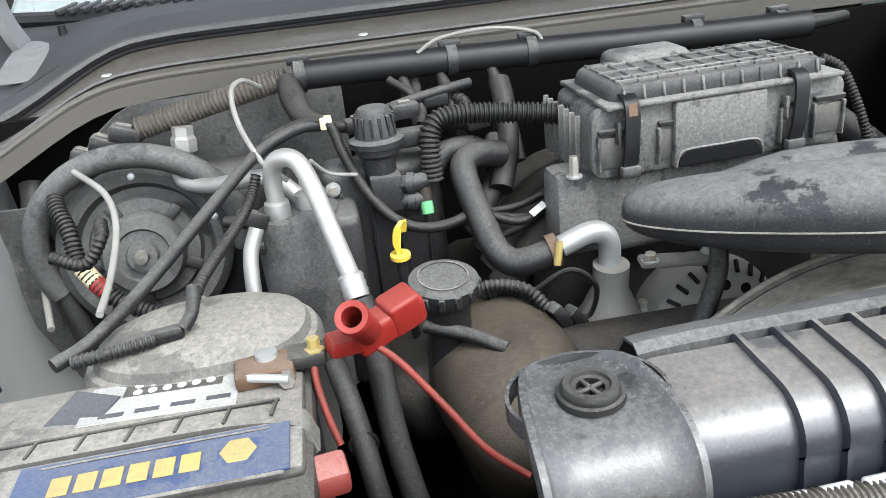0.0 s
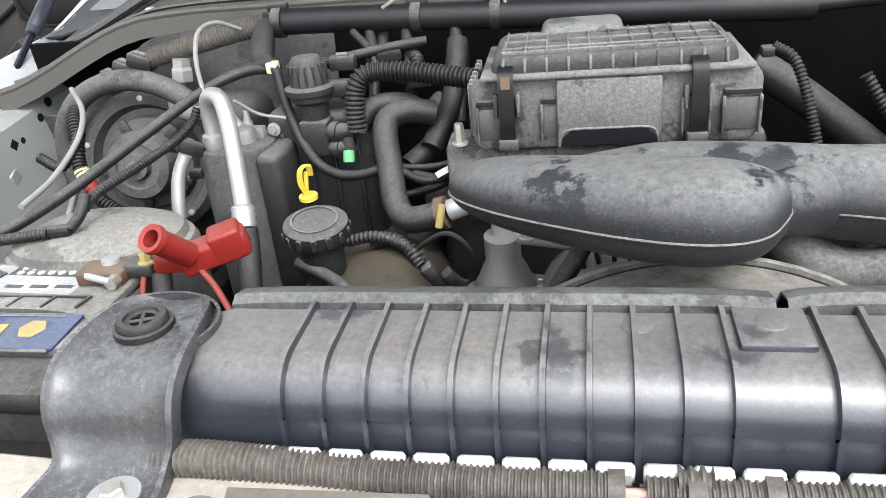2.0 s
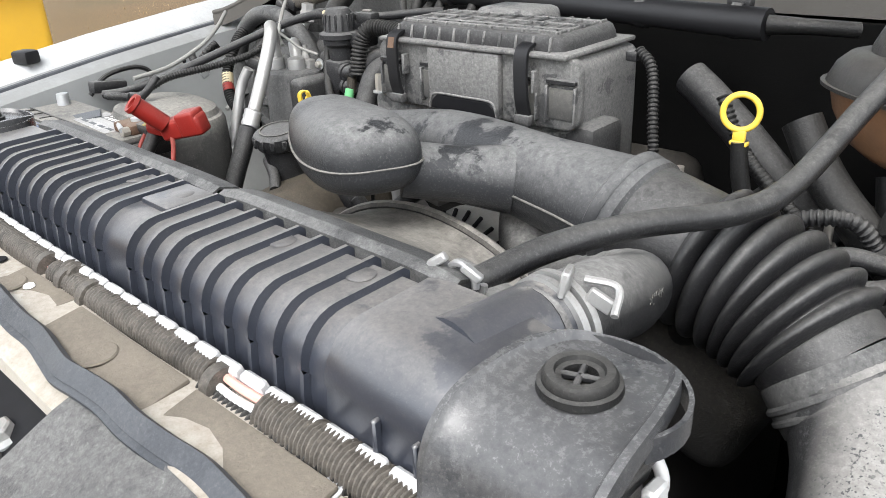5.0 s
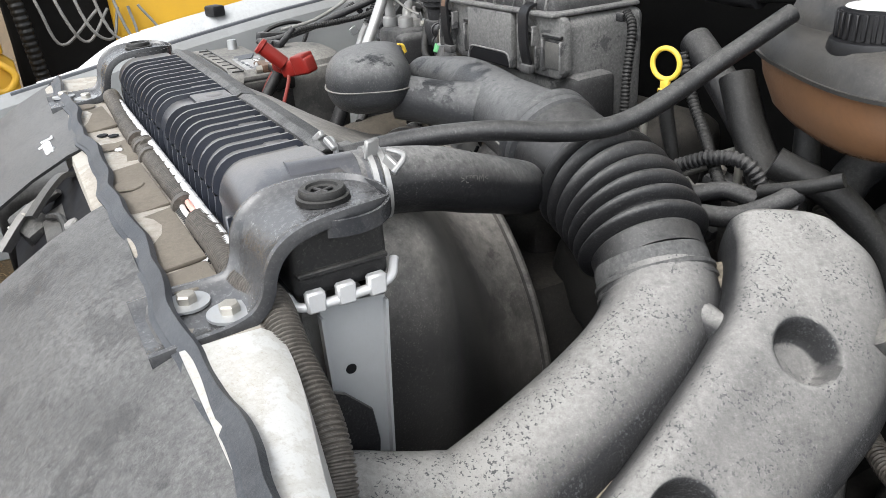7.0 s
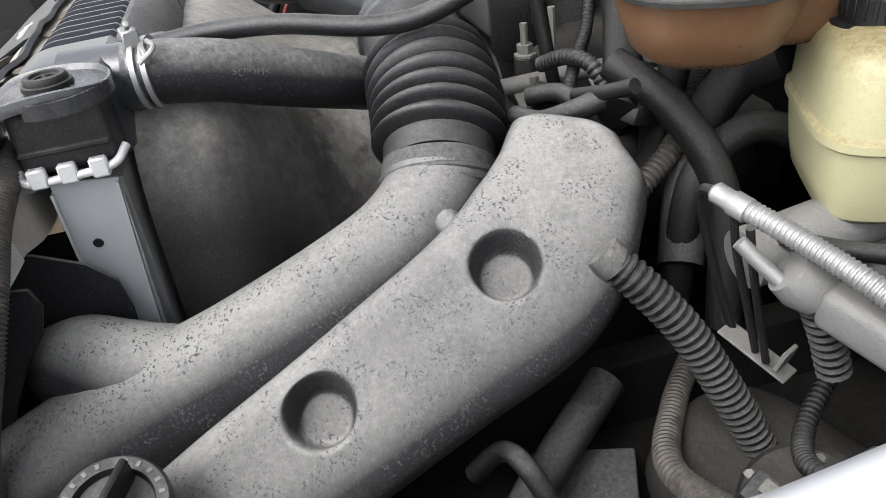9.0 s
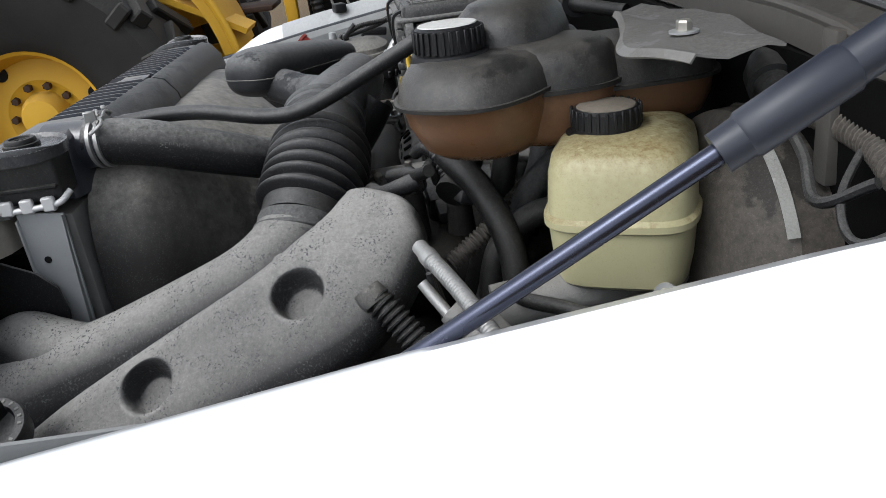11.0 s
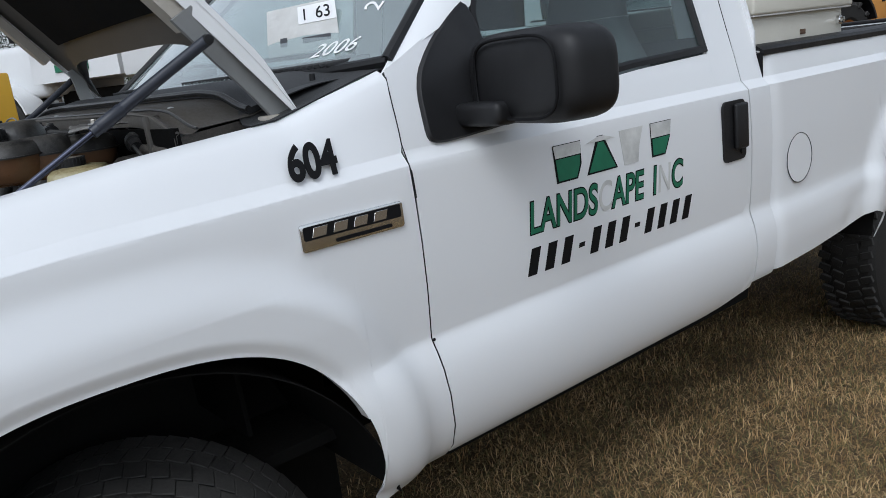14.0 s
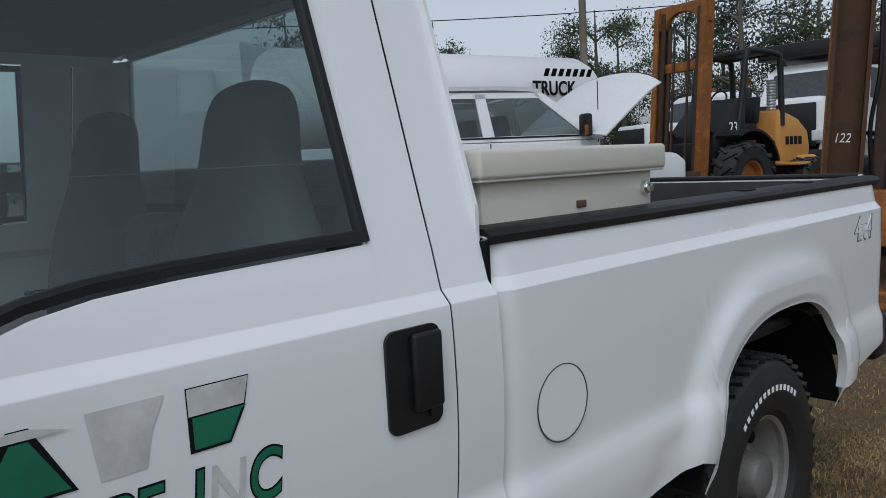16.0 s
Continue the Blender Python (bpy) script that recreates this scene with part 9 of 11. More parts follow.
def build_apron_right():
    grid = [[(x, y, z + (fender_top(y) - 1.29) * k) for y in np.linspace(-0.7, 0.5, 30)] for x, z, k in ((-0.826, 1.262, 1.0), (-0.775, 1.258, 1.0), (-0.762, 1.25, 1.0), (-0.76, 1.20, 0.7), (-0.755, 1.10, 0.3), (-0.72, 1.0, 0.0), (-0.62, 0.92, 0.0))]
    ap = part("apron_right", sheet(grid, 0.002), M["apron"], truck, "grey painted inner fender with punched holes")
    part("apron_seal", tube([(-0.80, y, fender_top(y) - 0.028) for y in np.linspace(-0.6, 0.42, 14)], 0.005, 8, 2), M["seal"], ap)
    holes = ((0.045, 1.228, 0.0045, 16), (0.066, 1.237, 0.0035, 16), (0.063, 1.22, 0.0085, 4), (0.10, 1.238, 0.0085, 4), (0.118, 1.238, 0.0045, 16), (0.03, 1.222, 0.0035, 16), (0.165, 1.255, 0.006, 16), (0.03, 1.19, 0.004, 16), (0.085, 1.175, 0.009, 16), (0.19, 1.27, 0.007, 16))
    for y, z, r, n in holes:
        part("punched_hole", lathe([(0.0, 0.0022), (r, 0.0022), (r, 0)], (-0.7612, y, z), (1, 0, 0.03), n), M["ink"], ap, smooth=False)
    part("welded_nut", box((-0.758, 0.08, 1.20), (0.004, 0.016, 0.016), 0.001, 1, (25, 0, 0)), M["galv"], ap)
    part("hood_bumper", join(box((-0.84, -0.19, 1.266), (0.035, 0.03, 0.022), 0.005, 2, (0, 0, 20))), M["gloss"], truck, "black hood stop on the fender edge")
    hose("lamp_wire", [(-0.74, -0.14, 1.205), (-0.735, -0.11, 1.232), (-0.735, -0.06, 1.238), (-0.73, -0.035, 1.225), (-0.715, -0.05, 1.20), (-0.69, -0.09, 1.17)], 0.004, "black looped lamp wire on the inner fender", "rubber", 8)
    c = thing("wire_connector", (-0.735, -0.12, 1.215), "black wiring connector on the inner fender", "connector")
    part("plug", box((-0.735, -0.11, 1.215), (0.02, 0.06, 0.02), 0.004, 2, (-8, 0, 5)), M["plastic"], c)
    hose("washer_line", [(-0.745, 0.30, 1.30), (-0.74, 0.26, 1.27), (-0.735, 0.22, 1.22), (-0.72, 0.15, 1.17), (-0.70, 0.08, 1.14)], 0.004, "thin line along the inner fender", "wire", 8)
    hose("heater_pipe", [(-0.72, 0.21, 1.27), (-0.715, 0.17, 1.22), (-0.70, 0.14, 1.17), (-0.68, 0.12, 1.10)], 0.014, "dark pipe in the rear corner", "rubber")


build_apron_right()


# ---- engine bay: small lines, plugs and fixings ----
def build_bay_details():
    runs = (
        ([(-0.303, 0.100, 1.326), (-0.267, 0.120, 1.329), (-0.222, 0.130, 1.334), (-0.196, 0.140, 1.335)], 0.006, "dark pipe along the fuel rail", "hose", 0),
        ([(-0.287, 0.150, 1.348), (-0.266, 0.130, 1.334), (-0.256, 0.120, 1.316), (-0.262, 0.100, 1.305)], 0.005, "black lead with a loop below the trough", "rubber", 0),
        ([(-0.260, 0.050, 1.270), (-0.244, 0.060, 1.283), (-0.214, 0.070, 1.282), (-0.191, 0.090, 1.265), (-0.177, 0.110, 1.272)], 0.012, "short black rubber hose behind the regulator", "hose", 0),
        ([(-0.159, 0.150, 1.317), (-0.162, 0.130, 1.286), (-0.173, 0.110, 1.248), (-0.189, 0.080, 1.227), (-0.212, 0.050, 1.212)], 0.013, "thick black hose dropping from the trough", "rubber", 0),
        ([(-0.259, -0.060, 1.172), (-0.228, -0.060, 1.177), (-0.196, -0.070, 1.172), (-0.178, -0.080, 1.154)], 0.006, "dusty wiring branch over the timing cover", "hose", 0.0006),
        ([(-0.211, 0.010, 1.194), (-0.168, 0.020, 1.202), (-0.136, 0.030, 1.224), (-0.122, 0.060, 1.246)], 0.0045, "black ignition wire towards the air box", "rubber", 0),
        ([(-0.223, 0.020, 1.224), (-0.181, 0.030, 1.219), (-0.144, 0.040, 1.224)], 0.004, "thin black wire across the manifold", "rubber", 0),
        ([(-0.384, 0.000, 1.313), (-0.368, 0.020, 1.291), (-0.341, 0.030, 1.282)], 0.002, "thin grey wire over the accumulator", "wire", 0),
        ([(-0.619, 0.060, 1.319), (-0.584, 0.020, 1.303), (-0.571, -0.020, 1.282), (-0.569, -0.080, 1.260), (-0.567, -0.140, 1.253)], 0.0032, "thin tan wire beside the blower motor", "wire", 0),
        ([(-0.643, 0.000, 1.254), (-0.612, -0.010, 1.246), (-0.594, 0.000, 1.266), (-0.596, 0.020, 1.276)], 0.006, "short taped wire branch by the blower", "rubber", 0.0006),
        ([(-0.270, 0.200, 1.364), (-0.257, 0.180, 1.340), (-0.256, 0.150, 1.319)], 0.0075, "dark wire drop with frayed tape", "rubber", 0),
        ([(-0.230, 0.160, 1.322), (-0.207, 0.130, 1.315), (-0.212, 0.110, 1.294)], 0.008, "bundled dark wires below the trough", "rubber", 0.0008),
        ([(-0.302, -0.100, 1.168), (-0.261, -0.120, 1.160), (-0.233, -0.140, 1.152)], 0.007, "grey hose low beside the filler neck", "hose", 0),
        ([(0.255, 0.030, 1.302), (0.283, 0.020, 1.261), (0.321, 0.000, 1.237), (0.364, -0.030, 1.221), (0.396, -0.050, 1.207)], 0.0055, "black wire sleeve beside the dipstick", "rubber", 0.0006),
        ([(0.337, -0.050, 1.220), (0.368, -0.040, 1.234), (0.398, -0.030, 1.235), (0.417, -0.020, 1.212)], 0.0065, "dark wire loom over the rocker cover", "hose", 0.0007),
        ([(0.385, -0.080, 1.212), (0.404, -0.060, 1.218), (0.432, -0.050, 1.214)], 0.008, "short hose stub on the engine side", "hose", 0),
        ([(0.327, 0.030, 1.291), (0.355, 0.020, 1.250), (0.397, 0.000, 1.217), (0.430, -0.020, 1.200)], 0.017, "wide black hose beside the coolant bottle", "rubber", 0),
        ([(0.410, -0.100, 1.208), (0.442, -0.090, 1.213), (0.463, -0.070, 1.225), (0.469, -0.050, 1.233)], 0.009, "grey hose behind the bellows", "hose", 0),
        ([(0.505, 0.000, 1.090), (0.458, 0.030, 1.141), (0.433, 0.060, 1.183), (0.432, 0.090, 1.213), (0.460, 0.110, 1.232)], 0.019, "thick curved rubber hose under the coolant bottle", "hose", 0),
        ([(0.441, -0.060, 1.228), (0.478, -0.050, 1.241), (0.501, -0.040, 1.251)], 0.006, "thin hose joint under the coolant bottle", "rubber", 0),
        ([(0.36, 0.10, 1.20), (0.41, 0.06, 1.19), (0.45, 0.02, 1.17), (0.47, -0.03, 1.14)], 0.009, "corrugated loom down the engine side", "conduit", 0.0012),
    )
    for pts, r, label, mat, rip in runs:
        hose("bay_line", pts, r, label, mat, 12, 7, ripple=rip, pitch=0.005, category="line")
    # coil packs with boots along the driver bank
    for k, y in enumerate((-0.10, -0.03, 0.04, 0.11)):
        c = thing("coil_pack", (0.31, y, 1.13), "black ignition coil with plug and bolt", "ignition coil", "ignition coils")
        m = Matrix.Translation((0.315 + 0.004 * k, y, 1.165)) @ pose(0, 0, 0, 0, 22, 8)
        part("coil_body", moved(box((0, 0, 0), (0.055, 0.032, 0.026), 0.005, 2), m), M["plastic"], c)
        part("coil_plug", moved(box((0.038, 0, 0.004), (0.026, 0.02, 0.016), 0.003, 2), m), M["hose"], c)
        part("coil_boot", moved(lathe([(0.014, -0.05), (0.014, -0.012), (0.018, -0.01), (0.018, 0.0)], (0, 0, 0), (0, 0, 1), 16), m), M["rubber"], c)
        part("coil_bolt", moved(lathe([(0.0, 0.02), (0.005, 0.019), (0.005, 0.012), (0.008, 0.011), (0.008, 0.008)], (-0.02, 0.004, 0), (0, 0, 1), 6), m), M["steel"], c)
    fr = thing("fuel_rail", (0.26, 0.0, 1.15), "dull metal fuel rail with injectors", "fuel rail")
    part("rail", tube([(0.262, -0.12, 1.175), (0.264, 0.0, 1.178), (0.262, 0.14, 1.176)], 0.009, 14, 3), M["cast"], fr)
    for y in (-0.08, 0.0, 0.08):
        part("injector", lathe([(0.007, -0.03), (0.011, -0.028), (0.011, -0.004), (0.008, 0.0)], (0.262, y, 1.172), (0.2, 0, 1), 14), M["plastic"], fr)
        part("rail_bracket", box((0.278, y + 0.03, 1.165), (0.03, 0.012, 0.003), 0.001, 1, (0, 30, 0)), M["cast"], fr)
    for p in ((0.235, -0.03, 1.19), (0.345, -0.06, 1.175), (0.375, -0.01, 1.185), (-0.13, 0.03, 1.19), (-0.07, 0.02, 1.21), (0.40, 0.03, 1.18)):
        s = thing("stud_bolt", p, "upright steel stud with a nut", "stud", "engine studs")
        part("stud", lathe([(0.0, 0.04), (0.004, 0.039), (0.004, 0.0)], p, (0, 0, 1), 10), M["steel"], s)
        part("nut", lathe([(0.0, 0.018), (0.0085, 0.018), (0.0085, 0.009), (0.012, 0.008), (0.012, 0.005), (0.0, 0.005)], p, (0, 0, 1), 6), M["cast"], s)
        part("foot", lathe([(0.0, 0.006), (0.012, 0.004), (0.016, -0.05)], p, (0, 0, 1), 12), M["engine"], s)
    for p, r in (((0.345, -0.10, 1.175), (0, 20, 30)), ((0.38, -0.06, 1.205), (10, 0, 60)), ((0.43, 0.0, 1.195), (0, 20, 110)), ((-0.20, 0.10, 1.30), (0, 0, 20)), ((-0.24, 0.13, 1.325), (0, 0, 10)), ((-0.45, 0.0, 1.262), (0, 30, 40)), ((-0.28, 0.075, 1.33), (0, 0, 5)), ((-0.33, 0.1, 1.315), (0, 0, 10))):
        c = thing("wire_connector", p, "small dusty black wiring connector", "connector", "small connectors")
        part("plug", box(p, (0.03, 0.018, 0.016), 0.003, 2, r), M["plastic"], c)
        part("latch", box((p[0], p[1], p[2] + 0.009), (0.014, 0.008, 0.004), 0.001, 1, r), M["bat_top"], c)
        part("boot", lathe([(0.0, 0.01), (0.006, 0.009), (0.007, -0.012)], (p[0] - 0.018, p[1], p[2]), (-1, 0.2, 0.1), 10), M["rubber"], c)
    br = thing("engine_bracket", (0.42, -0.12, 1.14), "dark stamped bracket on the engine side", "bracket")
    part("plate", prism([(-0.03, -0.06), (0.035, -0.05), (0.03, 0.03), (0.01, 0.055), (-0.025, 0.05)], 0.004, Matrix.Translation((0.415, -0.12, 1.12)) @ pose(0, 0, 0, 70, 0, 70), 0.001, 1), M["engine"], br)
    for dz in (-0.03, 0.03):
        bolt("bracket_bolt", (0.425, -0.125, 1.12 + dz), br, 0.006, 0.008, 0.01, (0.9, -0.3, 0.2), "cast")


    pl = thing("hinge_bracket", (0.60, 0.16, 1.36), "crumpled dusty sheet metal bracket beside the coolant bottle", "bracket")
    edge = spline([(0.42, 0.155, 0), (0.51, 0.137, 0), (0.59, 0.112, 0), (0.64, 0.122, 0), (0.672, 0.138, 0)], 5)
    rear = spline([(0.43, 0.20, 0), (0.50, 0.213, 0), (0.56, 0.218, 0), (0.62, 0.213, 0), (0.668, 0.205, 0)], 5)
    rows = [[p.lerp(q, u) + Vector((0, 0, 1.360 + 0.0012 * math.sin(p.x * 70 + u * 5) + 0.002 * math.sin(p.x * 31 - u * 9) - 0.006 * (u == 0))) for p, q in zip(edge, rear)] for u in (0, 0.06, 0.2, 0.4, 0.6, 0.8, 1)]
    part("bracket_plate", sheet(rows, 0.002), M["plate_metal"], pl)
    bolt("plate_bolt", (0.60, 0.160, 1.363), pl, 0.006, 0.008, 0.011)
    part("plate_leg", box((0.665, 0.25, 1.31), (0.02, 0.03, 0.11), 0.003, 2), M["cowl_paint"], pl)
    hose("side_loom", [(0.40, 0.262, 1.315), (0.50, 0.258, 1.308), (0.60, 0.243, 1.30), (0.66, 0.246, 1.30), (0.71, 0.247, 1.296), (0.76, 0.235, 1.29)], 0.010, "dusty corrugated loom over the brake booster", "conduit", 12, ripple=0.0014, pitch=0.005)
    hose("side_wire", [(0.62, 0.22, 1.31), (0.68, 0.215, 1.285), (0.73, 0.20, 1.27), (0.76, 0.22, 1.29)], 0.004, "thin dark wires beside the booster", "hose", 8)
    hose("side_wire", [(0.70, 0.25, 1.30), (0.74, 0.21, 1.275), (0.78, 0.20, 1.262), (0.79, 0.24, 1.28)], 0.003, "thin dark wires beside the booster", "hose", 8)
    c = thing("wire_connector", (0.60, 0.23, 1.315), "grey wiring plug over the booster", "connector")
    part("plug", lathe([(0.0, 0.03), (0.012, 0.029), (0.015, 0.01), (0.019, 0.008), (0.019, -0.01), (0.012, -0.03), (0.0, -0.031)], (0.585, 0.235, 1.315), (0.85, -0.2, -0.3), 20), M["hose"], c)


build_bay_details()


# ---- toolbox in the bed and papers behind the windshield ----
def build_toolbox():
    t = thing("truck_toolbox", (0, 2.45, 1.33), "off-white steel crossover toolbox in the truck bed", "toolbox")
    part("chest", box((0, 2.44, 1.345), (1.78, 0.64, 0.16), 0.006), M["toolbox"], t)
    lid = part("lid", box((0, 2.445, 1.456), (1.83, 0.70, 0.062), 0.010, 3), M["toolbox"], t)
    lk = part("lock", lathe([(0.0, 0.024), (0.010, 0.023), (0.010, 0.012), (0.017, 0.011), (0.018, 0.0), (0.0, 0.0)], (0.89, 2.725, 1.378), (1, 0, 0), 20), M["chrome"], t, "round chrome lock")
    part("side_lamp", box((0.892, 2.455, 1.355), (0.006, 0.034, 0.017), 0.002), M["rust"], t, "small red marker with chipped paint")
    part("lid_edge", box((0, 2.445, 1.423), (1.82, 0.69, 0.006), 0.002), M["peeled"], lid)


build_toolbox()


def on_screen(x, u, off=0.004):
    """A place on the windshield: x across, u from base to top, with its frame."""
    def at(xx, uu):
        e = Vector((0.876, 0.69, 1.415)).lerp(Vector((0.70, 1.235, 1.875)), uu)
        v = xx / e.x
        bow = 1 - v * v
        return Vector((xx, e.y - bow * (0.17 * (1 - uu) + 0.06 * uu), e.z + bow * (-0.02 * (1 - uu) + 0.03 * uu)))
    p = at(x, u)
    right, up = (at(x + 0.02, u) - p).normalized(), (at(x, u + 0.02) - p).normalized()
    n = right.cross(up).normalized()
    up = n.cross(right)
    return Matrix.Translation(p + n * off) @ Matrix((right, up, n)).transposed().to_4x4()


def build_screen_notes():
    card = thing("lot_card", on_screen(0.55, 0.13).translation, "white auction lot card standing behind the windshield", "lot card")
    foot_a, foot_b, head_a = Vector((0.425, 0.652, 1.458)), Vector((0.680, 0.705, 1.460)), Vector((0.291, 0.74, 1.582))
    right = (foot_b - foot_a).normalized()
    n = right.cross(head_a - foot_a).normalized()
    m = Matrix.Translation((foot_a + foot_b) / 2 + (head_a - foot_a) * 0.5) @ Matrix((right, (head_a - foot_a).normalized(), n)).transposed().to_4x4()
    part("card", prism(rounded(0.26, 0.20, 0.004, 2), 0.002, m), M["label"], card)
    for x, w, words in ((0.02, 0.05, "1"), (0.088, 0.088, "63")):
        part("number_flap", prism(rounded(w, 0.075, 0.003, 2), 0.001, m @ Matrix.Translation((x, 0.05, 0.003))), M["chalk"], card)
        lettering("lot_number", words, m @ Matrix.Translation((x, 0.025, 0.005)), 0.07, M["ink"], card, 0.0004, "", 0.8, 0, "CENTER")
    part("name_bar", prism(rounded(0.10, 0.022, 0.002, 2), 0.001, m @ Matrix.Translation((0.055, -0.055, 0.003))), M["seal"], card)
    part("mark_bar", prism(rounded(0.026, 0.035, 0.002, 2), 0.001, m @ Matrix.Translation((-0.065, -0.05, 0.003))), M["seal"], card)
    lettering("year_note", "2006", on_screen(0.617, 0.076, 0.002) @ pose(0, 0, 0, 0, 0, 2), 0.066, M["chalk"], truck, 0.0004, "white marker year on the glass", 1.05, 0.25)
    lettering("marker_note", "2 34 730", on_screen(0.722, 0.25, 0.002) @ pose(0, 0, 0, 0, 0, 84), 0.080, M["chalk"], truck, 0.0004, "white marker digits on the glass", 0.95, 0.2)


build_screen_notes()


# ---- the lot around ----
def big_wheel(c, r, w, axis, rim="machine", lugs=18):
    """A large lugged machine tyre with its rim, as parts for a vehicle."""
    ax = Vector(axis).normalized()
    o = Vector(c)
    body = lathe([(r * 0.44, -w / 2 + 0.03), (r * 0.52, -w / 2), (r * 0.85, -w / 2), (r * 0.95, -w / 2 + 0.05), (r * 0.96, 0), (r * 0.95, w / 2 - 0.05), (r * 0.85, w / 2), (r * 0.52, w / 2), (r * 0.44, w / 2 - 0.03)], o, ax, 48, False)
    q = Vector((0, 0, 1)).rotation_difference(ax)
    pieces = [body]
    for k in range(lugs):
        for e in (-1, 1):
            a = 2 * math.pi * (k + (0.5 if e > 0 else 0)) / lugs
            m = Matrix.Translation(o + q @ Vector((r * 0.955 * math.cos(a), r * 0.955 * math.sin(a), e * w * 0.23))) @ q.to_matrix().to_4x4() @ Matrix.Rotation(a, 4, "Z") @ pose(0, 0, 0, 35 * e, 0, 0)
            pieces.append(moved(box((0, 0, 0), (r * 0.10, r * 0.10, w * 0.60), 0.008, 1), m))
            m2 = Matrix.Translation(o + q @ Vector((r * 0.88 * math.cos(a), r * 0.88 * math.sin(a), e * w * 0.48))) @ q.to_matrix().to_4x4() @ Matrix.Rotation(a, 4, "Z")
            pieces.append(moved(box((0, 0, 0), (r * 0.16, r * 0.085, 0.06), 0.01, 1), m2))
    rimb = lathe([(0.0, w * 0.18), (r * 0.2, w * 0.18), (r * 0.24, w * 0.22), (r * 0.37, w * 0.20), (r * 0.415, w * 0.41), (r * 0.455, w * 0.45), (r * 0.46, w * 0.40), (r * 0.45, 0), (0.0, 0)], o, ax, 40)
    return join(*pieces), rimb


def build_loader():
    """Weathered yellow wheel loader standing on the far side."""
    ld = thing("wheel_loader", (-3.6, -1.0, 0), "weathered yellow wheel loader with large lugged tyres", "wheel loader")
    for y in (-1.80, 3.7):
        for x in ((-2.76 if y < 0 else -3.22), -5.0):
            ty, rim = big_wheel((x, y, 0.755), 0.755, 0.5, (1 if x > -4 else -1, 0, 0))
            wh = part("machine_wheel", rim, M["machine" if y < 0 else "wheel"], ld, "yellow wheel rim" if y < 0 else "grey wheel rim")
            part("tyre", ty, M["tyre"], wh, "black lugged tyre", angle=30)
            e = 1 if x > -4 else -1
            for k in range(10):
                a = 2 * math.pi * k / 10
                part("wheel_bolt", lathe([(0.0, 0.03), (0.018, 0.028), (0.02, 0.0)], (x + e * 0.10, y + 0.15 * math.cos(a), 0.76 + 0.15 * math.sin(a)), (e, 0, 0), 6), M["darksteel"], wh)
                if k % 3 == 0:
                    part("wheel_hole", lathe([(0.0, 0.004), (0.035, 0.003), (0.037, 0.0)], (x + e * 0.105, y + 0.27 * math.cos(a + 0.3), 0.76 + 0.27 * math.sin(a + 0.3)), (e, 0, 0), 14), M["ink"], wh)
            part("hub", lathe([(0.0, 0.10), (0.09, 0.09), (0.11, 0.05), (0.12, 0.0)], (x + e * 0.09, y, 0.76), (e, 0, 0), 20), M["machine"], wh)
    part("rear_frame", box((-3.9, -2.4, 1.35), (1.6, 1.9, 0.8), 0.05, 3), M["machine"], ld)
    part("front_frame", box((-4.1, 0.40, 1.0), (0.9, 0.96, 0.7), 0.05, 3), M["machine"], ld)
    body = prism([(-0.69, 1.17), (-0.47, 1.17), (-0.44, 1.24), (-0.36, 1.28), (-0.28, 1.24), (-0.25, 1.17), (0.86, 1.17), (0.86, 1.66), (-0.69, 1.70)], 0.08, Matrix(((0, 0, 1, -3.66), (1, 0, 0, 0), (0, 1, 0, 0), (0, 0, 0, 1))), 0.015)
    part("engine_cover", body, M["machine"], ld, "yellow side cover with an arched cut-out")
    part("engine_cover", box((-4.15, 0.08, 1.50), (0.9, 1.5, 0.36), 0.05, 3), M["machine"], ld)
    arc = [[(x, -1.80 + r * math.cos(a), 0.755 + r * math.sin(a)) for a in np.linspace(0.15, 2.7, 26)] for x, r in ((-3.62, 0.90), (-3.30, 0.91), (-3.05, 0.90), (-3.04, 0.83))]
    part("wheel_fender", sheet(arc, 0.012), M["machine"], ld, "curved yellow wheel fender with worn pale edge")
    part("fender_edge", tube([(-3.04, -1.80 + 0.90 * math.cos(a), 0.755 + 0.90 * math.sin(a)) for a in np.linspace(0.15, 2.7, 26)], 0.02, 8, 2), M["machine"], ld)
    part("hood_side", prism([(-1.90, 0.85), (-1.13, 1.00), (-1.17, 1.10), (-1.40, 1.45), (-1.55, 1.62), (-1.90, 1.66)], 0.06, Matrix(((0, 0, 1, -3.70), (1, 0, 0, 0), (0, 1, 0, 0), (0, 0, 0, 1))), 0.012), M["machine"], ld, "sloping yellow side sheet")
    part("chassis_beam", box((-4.3, 2.45, 0.46), (0.5, 3.2, 0.22), 0.04, 2), M["darksteel"], ld, "dark steel chassis beam")
    part("side_plate", prism([(-0.45, 0.3), (0.36, 0.3), (0.36, 0.80), (0.29, 0.87), (-0.45, 0.87)], 0.05, Matrix(((0, 0, 1, -3.66), (1, 0, 0, -0.95), (0, 1, 0, 0), (0, 0, 0, 1))), 0.01), M["machine"], ld, "yellow side plate")
    part("step_plate", strip_along([(-3.15, -1.30, 1.24), (-3.2, -1.05, 1.10), (-3.24, -0.85, 0.98)], 0.30, 0.03, (1, 0, 0)), M["machine"], ld, "sloping yellow step plate")
    part("machinery", jitter(box((-3.98, -0.08, 0.82), (0.5, 1.0, 0.62), 0.05, 2), 0.02, 4), M["dark"], ld, "dark oily machinery")
